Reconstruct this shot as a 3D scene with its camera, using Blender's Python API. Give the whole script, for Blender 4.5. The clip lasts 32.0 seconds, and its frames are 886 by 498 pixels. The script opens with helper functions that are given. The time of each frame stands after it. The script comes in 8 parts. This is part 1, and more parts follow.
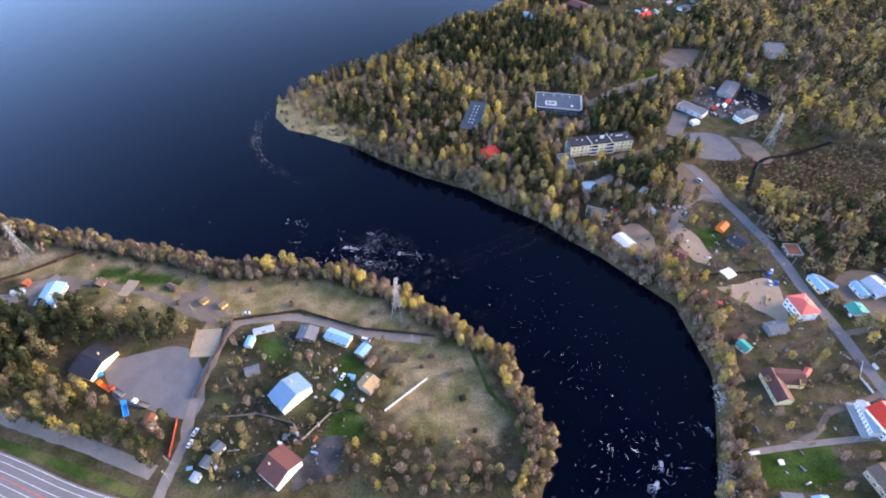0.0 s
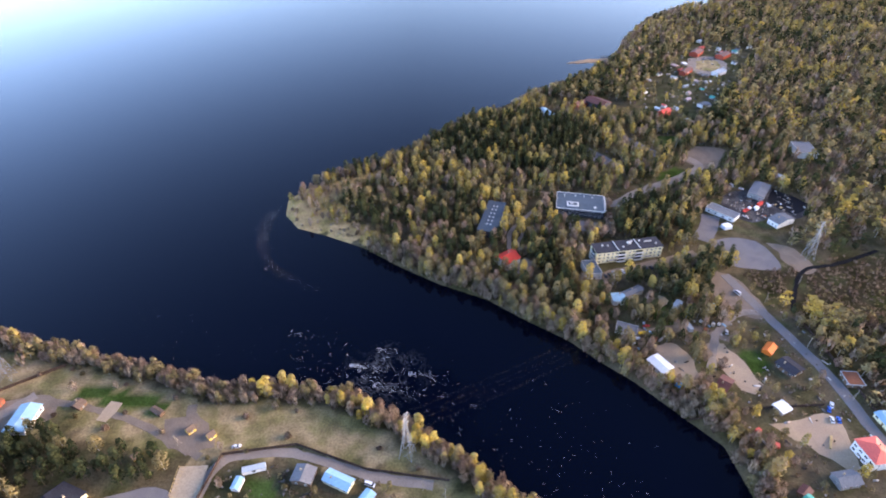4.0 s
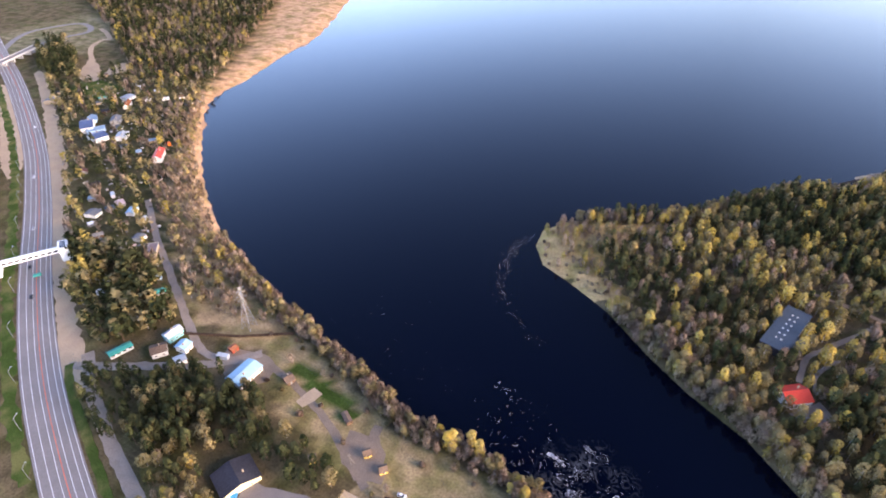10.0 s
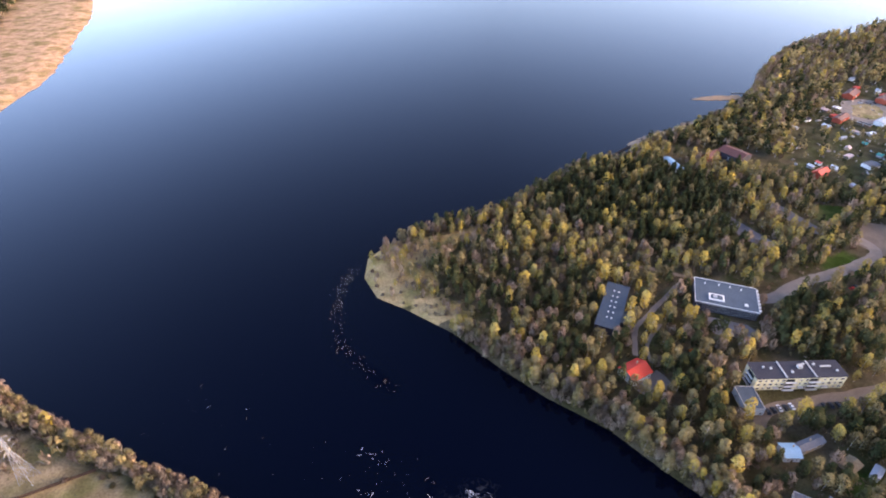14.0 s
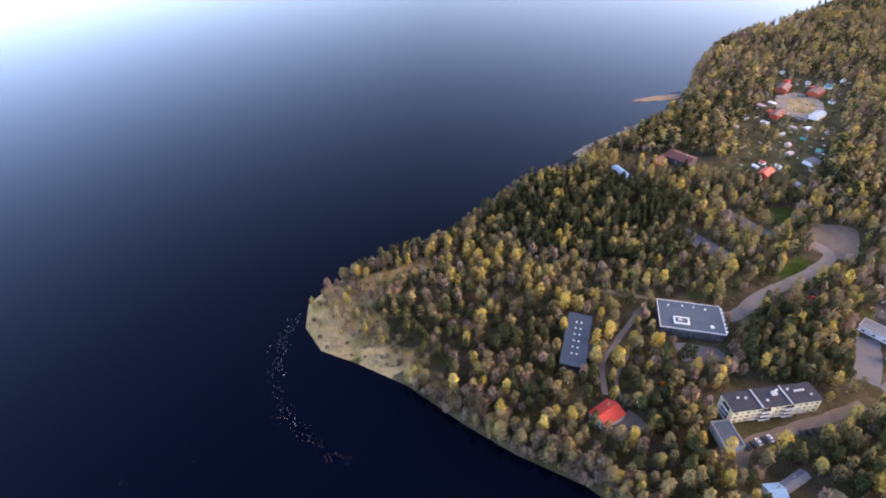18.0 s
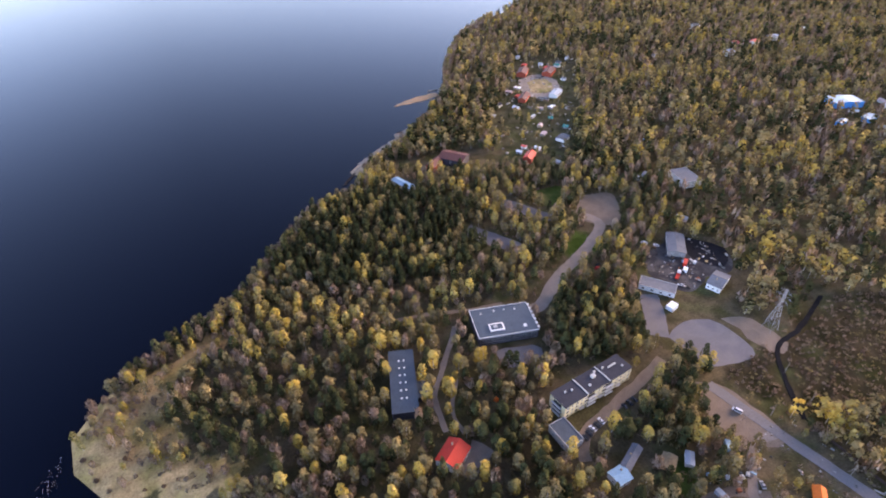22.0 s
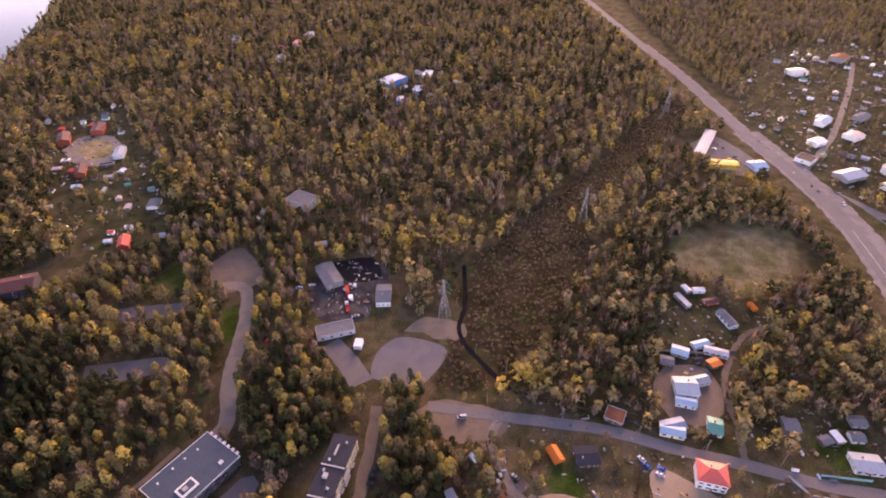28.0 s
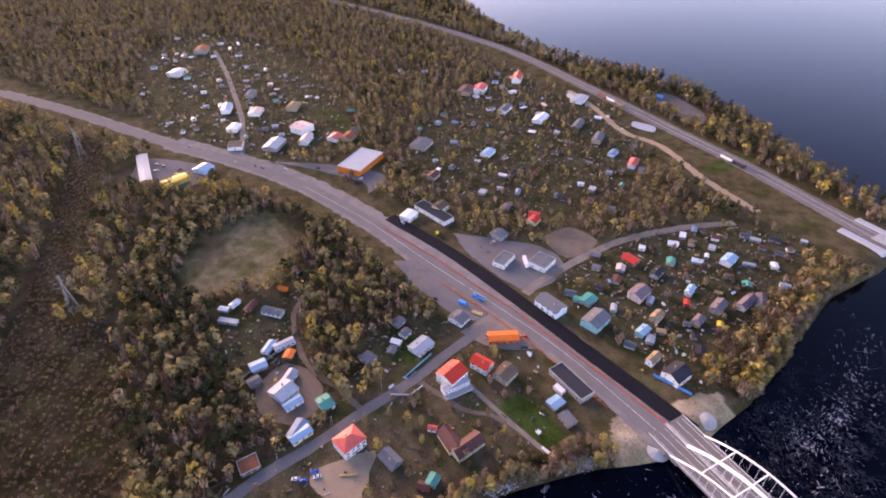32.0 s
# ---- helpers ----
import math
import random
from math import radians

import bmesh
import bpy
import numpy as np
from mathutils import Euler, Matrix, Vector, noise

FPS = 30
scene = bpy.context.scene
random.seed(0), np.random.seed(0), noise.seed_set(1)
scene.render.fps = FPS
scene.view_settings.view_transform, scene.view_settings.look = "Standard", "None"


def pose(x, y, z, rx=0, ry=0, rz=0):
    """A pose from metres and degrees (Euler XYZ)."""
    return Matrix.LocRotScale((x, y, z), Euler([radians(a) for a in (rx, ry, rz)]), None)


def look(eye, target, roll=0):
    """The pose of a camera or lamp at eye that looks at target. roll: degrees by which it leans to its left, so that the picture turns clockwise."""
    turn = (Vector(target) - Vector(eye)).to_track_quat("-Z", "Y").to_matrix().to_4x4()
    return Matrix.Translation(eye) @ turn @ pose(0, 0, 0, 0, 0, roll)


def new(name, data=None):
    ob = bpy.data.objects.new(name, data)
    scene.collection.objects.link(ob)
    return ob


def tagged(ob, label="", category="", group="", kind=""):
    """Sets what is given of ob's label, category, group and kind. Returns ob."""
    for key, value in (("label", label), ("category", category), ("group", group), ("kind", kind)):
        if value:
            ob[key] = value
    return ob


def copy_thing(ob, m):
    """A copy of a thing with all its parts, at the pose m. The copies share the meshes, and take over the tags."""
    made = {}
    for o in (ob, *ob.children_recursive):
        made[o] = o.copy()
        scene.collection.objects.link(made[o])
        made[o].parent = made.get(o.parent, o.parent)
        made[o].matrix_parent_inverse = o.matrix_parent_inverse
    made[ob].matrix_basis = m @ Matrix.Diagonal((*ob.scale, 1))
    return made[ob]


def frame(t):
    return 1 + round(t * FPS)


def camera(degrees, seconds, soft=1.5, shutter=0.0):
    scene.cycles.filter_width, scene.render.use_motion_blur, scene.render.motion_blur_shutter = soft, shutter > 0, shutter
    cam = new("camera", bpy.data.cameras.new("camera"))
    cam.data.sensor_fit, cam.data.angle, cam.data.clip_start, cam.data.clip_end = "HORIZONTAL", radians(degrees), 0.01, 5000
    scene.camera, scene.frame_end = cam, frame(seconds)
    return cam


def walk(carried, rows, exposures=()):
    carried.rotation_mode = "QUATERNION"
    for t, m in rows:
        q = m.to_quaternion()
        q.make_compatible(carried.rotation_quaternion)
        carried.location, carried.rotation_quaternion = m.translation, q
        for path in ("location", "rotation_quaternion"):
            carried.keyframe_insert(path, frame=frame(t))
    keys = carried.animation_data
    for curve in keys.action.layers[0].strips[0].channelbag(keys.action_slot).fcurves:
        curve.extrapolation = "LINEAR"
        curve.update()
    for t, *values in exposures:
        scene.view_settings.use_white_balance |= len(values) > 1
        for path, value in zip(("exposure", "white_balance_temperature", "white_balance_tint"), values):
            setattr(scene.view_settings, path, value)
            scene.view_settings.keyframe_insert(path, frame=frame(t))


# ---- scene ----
cam = camera(76.81, 32.0, soft=1.9)
# seconds, place, yaw to the left of +y, pitch, roll
PATH = [
    (0.0, 0.0, 0.0, 255.0, -0.00, -43.81, 0.23),
    (0.5, -0.5, 4.9, 254.7, 0.64, -43.78, 0.27),
    (1.0, -0.8, 10.2, 254.9, 1.07, -43.81, 0.30),
    (1.5, -1.3, 15.0, 254.4, 1.17, -43.71, 0.25),
    (2.0, -1.2, 20.3, 254.7, 1.33, -43.74, 0.18),
    (2.5, -1.5, 25.8, 255.1, 1.42, -42.00, 0.11),
    (3.0, -2.1, 31.3, 255.5, 1.55, -39.31, 0.07),
    (3.5, -2.6, 35.8, 255.3, 1.61, -37.23, 0.06),
    (5.5, -4.0, 54.0, 253.9, 2.95, -35.63, 0.01),
    (6.0, -3.3, 58.8, 252.8, 7.56, -35.54, -0.18),
    (6.5, -3.5, 64.3, 251.4, 13.68, -35.49, -0.21),
    (7.0, -4.7, 70.5, 250.2, 20.84, -35.51, -0.18),
    (7.5, -7.3, 75.5, 250.0, 26.03, -35.61, 0.03),
    (8.0, -9.4, 81.1, 250.2, 28.61, -35.78, -0.03),
    (8.5, -12.8, 84.5, 249.9, 30.11, -35.73, 0.03),
    (9.0, -16.0, 88.6, 249.8, 31.02, -35.79, 0.12),
    (9.5, -19.0, 92.6, 250.0, 31.62, -35.82, 0.19),
    (10.0, -21.7, 96.2, 249.6, 31.92, -35.78, 0.20),
    (10.5, -25.3, 99.6, 249.6, 31.77, -35.76, 0.42),
    (11.0, -28.0, 103.5, 249.5, 31.70, -35.77, 0.46),
    (11.5, -29.7, 109.8, 250.1, 30.21, -35.97, 0.20),
    (12.0, -31.0, 114.6, 250.6, 26.60, -35.99, 0.09),
    (12.5, -31.9, 118.4, 252.2, 20.77, -36.01, -0.08),
    (13.0, -34.8, 121.1, 252.8, 14.52, -35.94, 0.21),
    (13.5, -36.2, 127.0, 253.2, 10.20, -35.94, 0.07),
    (15.5, -38.1, 148.6, 254.5, 9.72, -36.11, -0.15),
    (16.0, -37.5, 153.1, 255.0, 10.30, -36.06, -0.39),
    (16.5, -38.4, 159.5, 255.0, 10.11, -36.13, -0.46),
    (17.0, -38.9, 165.0, 255.0, 9.64, -36.18, -0.48),
    (17.5, -40.3, 170.9, 255.5, 7.77, -36.26, -0.50),
    (18.0, -41.0, 175.3, 255.9, 3.51, -36.19, -0.54),
    (18.5, -41.3, 180.1, 255.9, -3.38, -36.12, -0.44),
    (19.0, -40.6, 185.2, 256.5, -9.67, -36.19, -0.55),
    (19.5, -39.9, 190.2, 257.4, -14.07, -36.21, -0.63),
    (20.0, -39.6, 195.8, 257.7, -16.81, -36.27, -0.38),
    (20.5, -37.6, 200.7, 257.3, -18.09, -36.22, -0.39),
    (21.0, -34.4, 205.7, 257.3, -18.93, -36.18, -0.56),
    (21.5, -31.8, 210.7, 257.7, -19.81, -36.23, -0.54),
    (22.0, -28.9, 215.5, 257.5, -20.94, -36.17, -0.60),
    (22.5, -26.8, 220.8, 257.2, -22.87, -36.20, -0.45),
    (23.0, -24.4, 225.7, 256.7, -25.00, -36.10, -0.48),
    (23.5, -22.0, 230.4, 257.2, -27.53, -36.12, -0.49),
    (24.0, -19.0, 235.1, 257.7, -30.97, -36.13, -0.56),
    (24.5, -17.5, 240.2, 258.0, -35.25, -36.12, -0.37),
    (25.0, -14.8, 244.8, 258.9, -40.10, -36.12, -0.32),
    (25.5, -12.6, 249.0, 259.5, -44.47, -36.08, -0.17),
    (27.5, 7.0, 261.5, 260.1, -59.12, -36.14, -0.74),
    (28.0, 12.1, 264.4, 260.4, -64.35, -36.18, -0.77),
    (28.5, 15.9, 267.4, 261.7, -70.93, -36.26, -0.65),
    (29.0, 20.7, 268.7, 262.4, -76.38, -36.33, -0.63),
    (29.5, 23.4, 269.2, 262.9, -83.59, -36.26, -0.54),
    (30.0, 26.4, 268.1, 263.4, -94.24, -36.23, -0.67),
    (30.5, 26.1, 269.7, 266.0, -103.47, -36.20, -0.47),
    (31.0, 27.3, 268.6, 267.5, -111.05, -36.30, -0.57),
    (31.5, 27.7, 269.5, 268.6, -117.83, -36.30, -0.39),
    (32.0, 28.4, 271.5, 270.2, -123.29, -36.33, -0.10),
]
walk(cam, [(t, pose(x, y, z) @ pose(0, 0, 0, 0, 0, yaw) @ pose(0, 0, 0, 90 + pitch) @ pose(0, 0, 0, 0, 0, roll))
           for t, x, y, z, yaw, pitch, roll in PATH],
     exposures=[(0, 1.6, 6800, 23), (6, 1.6, 7300, 26), (12, 1.65, 7700, 28), (18, 1.65, 8000, 30), (23, 1.5, 8000, 32), (25.5, 1.45, 8500, 38), (28, 1.18, 9900, 58), (29, 1.02, 9500, 55), (30, 0.85, 8900, 51), (31, 0.76, 8600, 48), (32, 1.02, 8200, 46)])

# ---- sky and sun ----
SUN_AZ, SUN_EL = 83.0, 14.0          # degrees clockwise from +y, above the horizon
world = bpy.data.worlds.new("evening_sky")
scene.world = world
world.use_nodes = True
wn = world.node_tree.nodes
sky = wn.new("ShaderNodeTexSky")
sky.sky_type = 'NISHITA'
sky.sun_disc = False
sky.sun_elevation, sky.sun_rotation = radians(SUN_EL), radians(SUN_AZ)
sky.air_density, sky.dust_density, sky.ozone_density = 1.0, 1.5, 2.0
wn["Background"].inputs[1].default_value = 0.15
# thin evening cloud: the whole sky grows paler and brighter towards the horizon
wl = world.node_tree.links
tc, sep = wn.new("ShaderNodeTexCoord"), wn.new("ShaderNodeSeparateXYZ")
wl.new(tc.outputs["Generated"], sep.inputs[0])
def toward_horizon(power):
    """1 at the horizon, 0 overhead."""
    low, pw = wn.new("ShaderNodeMath"), wn.new("ShaderNodeMath")
    low.operation, pw.operation = 'SUBTRACT', 'POWER'
    low.use_clamp = True
    low.inputs[0].default_value, pw.inputs[1].default_value = 1.0, power
    wl.new(sep.outputs[2], low.inputs[1])
    wl.new(low.outputs[0], pw.inputs[0])
    return pw.outputs[0]


def blend(a, b, f):
    x = wn.new("ShaderNodeMix")
    x.data_type = 'RGBA'
    x.clamp_result = False
    wl.new(f, x.inputs[0])
    for sock, v in ((x.inputs[6], a), (x.inputs[7], b)):
        if isinstance(v, tuple):
            sock.default_value = (*v, 1)
        else:
            wl.new(v, sock)
    return x.outputs[2]


veil = wn.new("ShaderNodeMix")
veil.data_type, veil.blend_type = 'RGBA', 'MULTIPLY'
veil.inputs[0].default_value = 1.0
gain = blend(blend((0.36, 0.48, 0.68), (2.6, 3.1, 3.8), toward_horizon(1.6)), (5.0, 4.6, 4.7), toward_horizon(9.0))
wl.new(sky.outputs[0], veil.inputs[6])
wl.new(gain, veil.inputs[7])
# the veil is thicker and paler in the west
west, paler = wn.new("ShaderNodeMapRange"), wn.new("ShaderNodeVectorMath")
for k, v in enumerate((-0.08, -0.6, 0.84, 1.4)):
    west.inputs[k + 1].default_value = v
paler.operation = 'SCALE'
wl.new(sep.outputs[0], west.inputs[0])
wl.new(veil.outputs[2], paler.inputs[0])
wl.new(west.outputs[0], paler.inputs["Scale"])
wl.new(paler.outputs[0], wn["Background"].inputs[0])
sun = new("sun", bpy.data.lights.new("sun", 'SUN'))
sun.data.energy, sun.data.angle, sun.data.color = 2.3, radians(40), (1.0, 0.83, 0.63)
sd = Vector((math.sin(radians(SUN_AZ)) * math.cos(radians(SUN_EL)), math.cos(radians(SUN_AZ)) * math.cos(radians(SUN_EL)), math.sin(radians(SUN_EL))))
sun.matrix_world = look(sd * 100, (0, 0, 0))


# ---- materials ----
def mat(name, base, rough=0.8, var=0.25, scale=0.5, fine=8.0, bump=0.0, metal=0.0, dist=0.05, other=None, rnd=0.0, island=0.0, spec=0.3, otheramt=(0.45, 0.6), oscale=None):
    """A surface whose colour varies at a broad and a fine scale; other is a second colour in patches."""
    m = bpy.data.materials.new(name)
    m.use_nodes = True
    n, l = m.node_tree.nodes, m.node_tree.links
    b = n["Principled BSDF"]
    b.inputs["Roughness"].default_value, b.inputs["Metallic"].default_value = rough, metal
    b.inputs["Specular IOR Level"].default_value = spec * (0.15 if rough >= 0.8 else 0.7)   # matt, dusty surfaces have hardly any sheen
    geo = n.new("ShaderNodeNewGeometry")
    def noise_tex(sc, detail=4.0):
        t = n.new("ShaderNodeTexNoise")
        t.inputs["Scale"].default_value, t.inputs["Detail"].default_value = sc, detail
        l.new(geo.outputs["Position"], t.inputs["Vector"])
        return t
    def mix(a, bb, f, mode='MIX'):
        x = n.new("ShaderNodeMix")
        x.data_type, x.blend_type = 'RGBA', mode
        for sock, v in ((x.inputs[0], f), (x.inputs[6], a), (x.inputs[7], bb)):
            if isinstance(v, (int, float)):
                sock.default_value = v
            elif isinstance(v, tuple):
                sock.default_value = (*v, 1)
            else:
                l.new(v, sock)
        return x.outputs[2]
    def ramp(sock, lo, hi, a=0.0, bb=1.0):
        r = n.new("ShaderNodeMapRange")
        r.inputs[1].default_value, r.inputs[2].default_value, r.inputs[3].default_value, r.inputs[4].default_value = lo, hi, a, bb
        l.new(sock, r.inputs[0])
        return r.outputs[0]
    big, small = noise_tex(scale), noise_tex(fine, 6.0)
    col = base
    if other:
        src = noise_tex(oscale, 5.0) if oscale else big
        col = mix(base, other, ramp(src.outputs[0], *otheramt))
    dark = tuple(c * (1 - var) for c in (1, 1, 1))
    lite = tuple(c * (1 + var) for c in (1, 1, 1))
    col = mix(col, mix(dark, lite, ramp(big.outputs[0], 0.3, 0.7)), 1.0, 'MULTIPLY')
    col = mix(col, mix(dark, lite, ramp(small.outputs[0], 0.3, 0.7)), 1.0, 'MULTIPLY')
    if rnd:
        oi = n.new("ShaderNodeObjectInfo")
        col = mix(col, mix(tuple([1 - rnd] * 3), tuple([1 + rnd] * 3), oi.outputs["Random"]), 1.0, 'MULTIPLY')
    if island:
        col = mix(col, mix(tuple([1 - island] * 3), tuple([1 + island] * 3), geo.outputs["Random Per Island"]), 1.0, 'MULTIPLY')
    l.new(col, b.inputs["Base Color"])
    if bump:
        bp = n.new("ShaderNodeBump")
        bp.inputs["Strength"].default_value, bp.inputs["Distance"].default_value = bump, dist
        l.new(small.outputs[0], bp.inputs["Height"])
        l.new(bp.outputs[0], b.inputs["Normal"])
    return m


def leaf_mat(name, a, b_, c, thin=0.3):
    """Foliage: three tints that change from tree to tree, and from leaf clump to leaf clump."""
    m = mat(name, a, 0.9, 0.16, 0.13, 1.5, other=b_, island=0.2, rnd=0.3, spec=0.0, otheramt=(0.42, 0.58), oscale=0.11)
    n, l = m.node_tree.nodes, m.node_tree.links
    at = n.new("ShaderNodeAttribute")
    at.attribute_name = "tint"
    x = n.new("ShaderNodeMix")
    x.data_type, x.blend_type = 'RGBA', 'MULTIPLY'
    x.inputs[0].default_value = 1.0
    y = n.new("ShaderNodeMix")
    y.data_type = 'RGBA'
    y.inputs[6].default_value, y.inputs[7].default_value = (1, 1, 1, 1), (*c, 1)
    l.new(at.outputs["Fac"], y.inputs[0])
    bc = n["Principled BSDF"].inputs["Base Color"]
    l.new(bc.links[0].from_socket, x.inputs[6])
    l.new(y.outputs[2], x.inputs[7])
    l.new(x.outputs[2], bc)
    if thin:
        tr, ms = n.new("ShaderNodeBsdfTranslucent"), n.new("ShaderNodeMixShader")
        ms.inputs[0].default_value = thin
        l.new(x.outputs[2], tr.inputs[0])
        l.new(n["Principled BSDF"].outputs[0], ms.inputs[1])
        l.new(tr.outputs[0], ms.inputs[2])
        l.new(ms.outputs[0], n["Material Output"].inputs[0])
    return m


def ground_mat():
    """Soil and low growth: the cover at each place gives the colour, broken up by tufts and worn spots."""
    m = mat("ground_cover", (1.0, 1.0, 1.0), 0.95, 0.3, 0.11, 0.8, 0.7, dist=0.4, other=(0.62, 0.70, 0.55), spec=0.1, oscale=0.05)
    n, l = m.node_tree.nodes, m.node_tree.links
    at, x = n.new("ShaderNodeAttribute"), n.new("ShaderNodeMix")
    at.attribute_name = "cover"
    x.data_type, x.blend_type = 'RGBA', 'MULTIPLY'
    x.inputs[0].default_value = 1.0
    bc = n["Principled BSDF"].inputs["Base Color"]
    l.new(bc.links[0].from_socket, x.inputs[6])
    l.new(at.outputs["Color"], x.inputs[7])
    l.new(x.outputs[2], bc)
    return m


MEADOW = ground_mat()
GRASS = mat("spring_grass", (0.34, 0.25, 0.14), 0.95, 0.35, 0.08, 0.9, 0.6, dist=0.4, other=(0.19, 0.165, 0.07), spec=0.1, oscale=0.05)
LAWN = mat("lawn", (0.045, 0.075, 0.018), 0.95, 0.25, 0.06, 1.5, 0.4, dist=0.2, other=(0.10, 0.10, 0.035), spec=0.1)
SAND = mat("sand", (0.42, 0.31, 0.21), 0.95, 0.15, 0.06, 1.2, 0.3, other=(0.33, 0.24, 0.17), spec=0.1)
DIRT = mat("dirt", (0.235, 0.178, 0.137), 0.95, 0.2, 0.08, 1.5, 0.3, other=(0.165, 0.127, 0.098), spec=0.1)
REED = mat("reed_bed", (0.42, 0.26, 0.155), 0.95, 0.14, 0.03, 0.8, 0.15, dist=0.3, other=(0.36, 0.22, 0.135), spec=0.1)
GRAVEL = mat("gravel", (0.20, 0.182, 0.178), 0.95, 0.14, 0.06, 2.0, 0.3, other=(0.15, 0.14, 0.145), spec=0.1)
DUST = mat("road_dust", (0.27, 0.24, 0.225), 0.95, 0.16, 0.07, 1.5, other=(0.19, 0.17, 0.165), spec=0.1)
ASPHALT_OLD = mat("worn_asphalt", (0.21, 0.19, 0.185), 0.9, 0.1, 0.05, 1.0, other=(0.175, 0.16, 0.155), spec=0.2)
ASPHALT_NEW = mat("fresh_asphalt", (0.016, 0.016, 0.02), 0.9, 0.12, 0.05, 1.0, spec=0.3)
TRACK = mat("dirt_track", (0.29, 0.238, 0.20), 0.95, 0.15, 0.08, 1.5, other=(0.21, 0.175, 0.15), spec=0.1)
CINDER = mat("cinder", (0.06, 0.055, 0.056), 0.95, 0.3, 0.1, 1.5, 0.3, other=(0.09, 0.08, 0.075), spec=0.1)
DITCH = mat("ditch_mud", (0.008, 0.009, 0.012), 0.9, 0.3, 0.2, 1.5, spec=0.2)
BARK_LIGHT = mat("birch_bark", (0.45, 0.42, 0.38), 0.9, 0.3, 1.0, 5.0)
BARK = mat("bark", (0.14, 0.09, 0.065), 0.95, 0.3, 1.0, 6.0)
LEAF_BIRCH = leaf_mat("young_birch_leaf", (0.46, 0.335, 0.082), (0.36, 0.29, 0.105), (0.58, 0.66, 0.85))
LEAF_PALE = leaf_mat("opening_leaf", (0.265, 0.208, 0.098), (0.19, 0.158, 0.082), (0.55, 0.56, 0.6))
LEAF_PINE = leaf_mat("pine_needle", (0.040, 0.048, 0.022), (0.065, 0.068, 0.032), (0.6, 0.66, 0.66), 0.15)
TWIG = leaf_mat("bare_twig", (0.35, 0.255, 0.20), (0.40, 0.31, 0.225), (0.55, 0.53, 0.55), 0.15)


def water_mat():
    """Dark water with ripples; over the rapids, threads of foam."""
    m = bpy.data.materials.new("river_water")
    m.use_nodes = True
    n, l = m.node_tree.nodes, m.node_tree.links
    b = n["Principled BSDF"]
    b.inputs["IOR"].default_value = 1.215
    b.inputs["Specular Tint"].default_value = (0.74, 0.88, 1.0, 1)
    geo = n.new("ShaderNodeNewGeometry")
    def tex(scale, detail, dist=0.0, stretch=None):
        t = n.new("ShaderNodeTexNoise")
        t.inputs["Scale"].default_value, t.inputs["Detail"].default_value, t.inputs["Distortion"].default_value = scale, detail, dist
        l.new(geo.outputs["Position"], t.inputs["Vector"])
        return t.outputs[0]
    def op(kind, a_, b_=0.0, c_=0.0):
        o = n.new("ShaderNodeMath")
        o.operation = kind
        for i, v in enumerate((a_, b_, c_)):
            if isinstance(v, (int, float)):
                o.inputs[i].default_value = v
            else:
                l.new(v, o.inputs[i])
        return o.outputs[0]
    def near(x, y, r0, r1):
        d = n.new("ShaderNodeVectorMath")
        d.operation = 'DISTANCE'
        d.inputs[1].default_value = (x, y, -4.0)
        l.new(geo.outputs["Position"], d.inputs[0])
        r = n.new("ShaderNodeMapRange")
        r.inputs[1].default_value, r.inputs[2].default_value, r.inputs[3].default_value, r.inputs[4].default_value = r0, r1, 1.0, 0.0
        l.new(d.outputs["Value"], r.inputs[0])
        return r.outputs[0]
    area = op('MAXIMUM', op('MULTIPLY', near(70, -15, 20, 70), 0.12), op('MULTIPLY', near(-45, 264, 6, 30), 0.22))
    thread = op('ABSOLUTE', op('SUBTRACT', tex(0.16, 5.0, 2.2), 0.5))
    thread = op('SUBTRACT', 1.0, op('MULTIPLY', thread, 17.0))
    patchy = op('SUBTRACT', op('MULTIPLY', tex(0.07, 3.0), 3.2), 1.35)
    foam_f = op('MULTIPLY', op('MULTIPLY', op('MAXIMUM', thread, 0.0), op('MINIMUM', op('MAXIMUM', patchy, 0.0), 1.0)), area)
    foam_f = op('MINIMUM', foam_f, 1.0)
    mx = n.new("ShaderNodeMix")
    mx.data_type = 'RGBA'
    mx.inputs[6].default_value, mx.inputs[7].default_value = (0.0004, 0.0012, 0.0055, 1), (0.5, 0.53, 0.56, 1)
    l.new(foam_f, mx.inputs[0])
    l.new(mx.outputs[2], b.inputs["Base Color"])
    l.new(op('ADD', op('MULTIPLY', foam_f, 0.5), 0.1), b.inputs["Roughness"])
    bp = n.new("ShaderNodeBump")
    bp.inputs["Strength"].default_value, bp.inputs["Distance"].default_value = 0.08, 0.5
    l.new(tex(0.35, 5.0), bp.inputs["Height"])
    l.new(bp.outputs[0], b.inputs["Normal"])
    return m


WATER = water_mat()


# ---- mesh helpers ----
def mesh_np(name, verts, faces, material, smooth=False):
    me = bpy.data.meshes.new(name)
    me.from_pydata([tuple(v) for v in np.asarray(verts, float).tolist()], [], [tuple(f) for f in faces])
    me.materials.append(material)
    if smooth:
        me.shade_smooth()
    me.update()
    return me


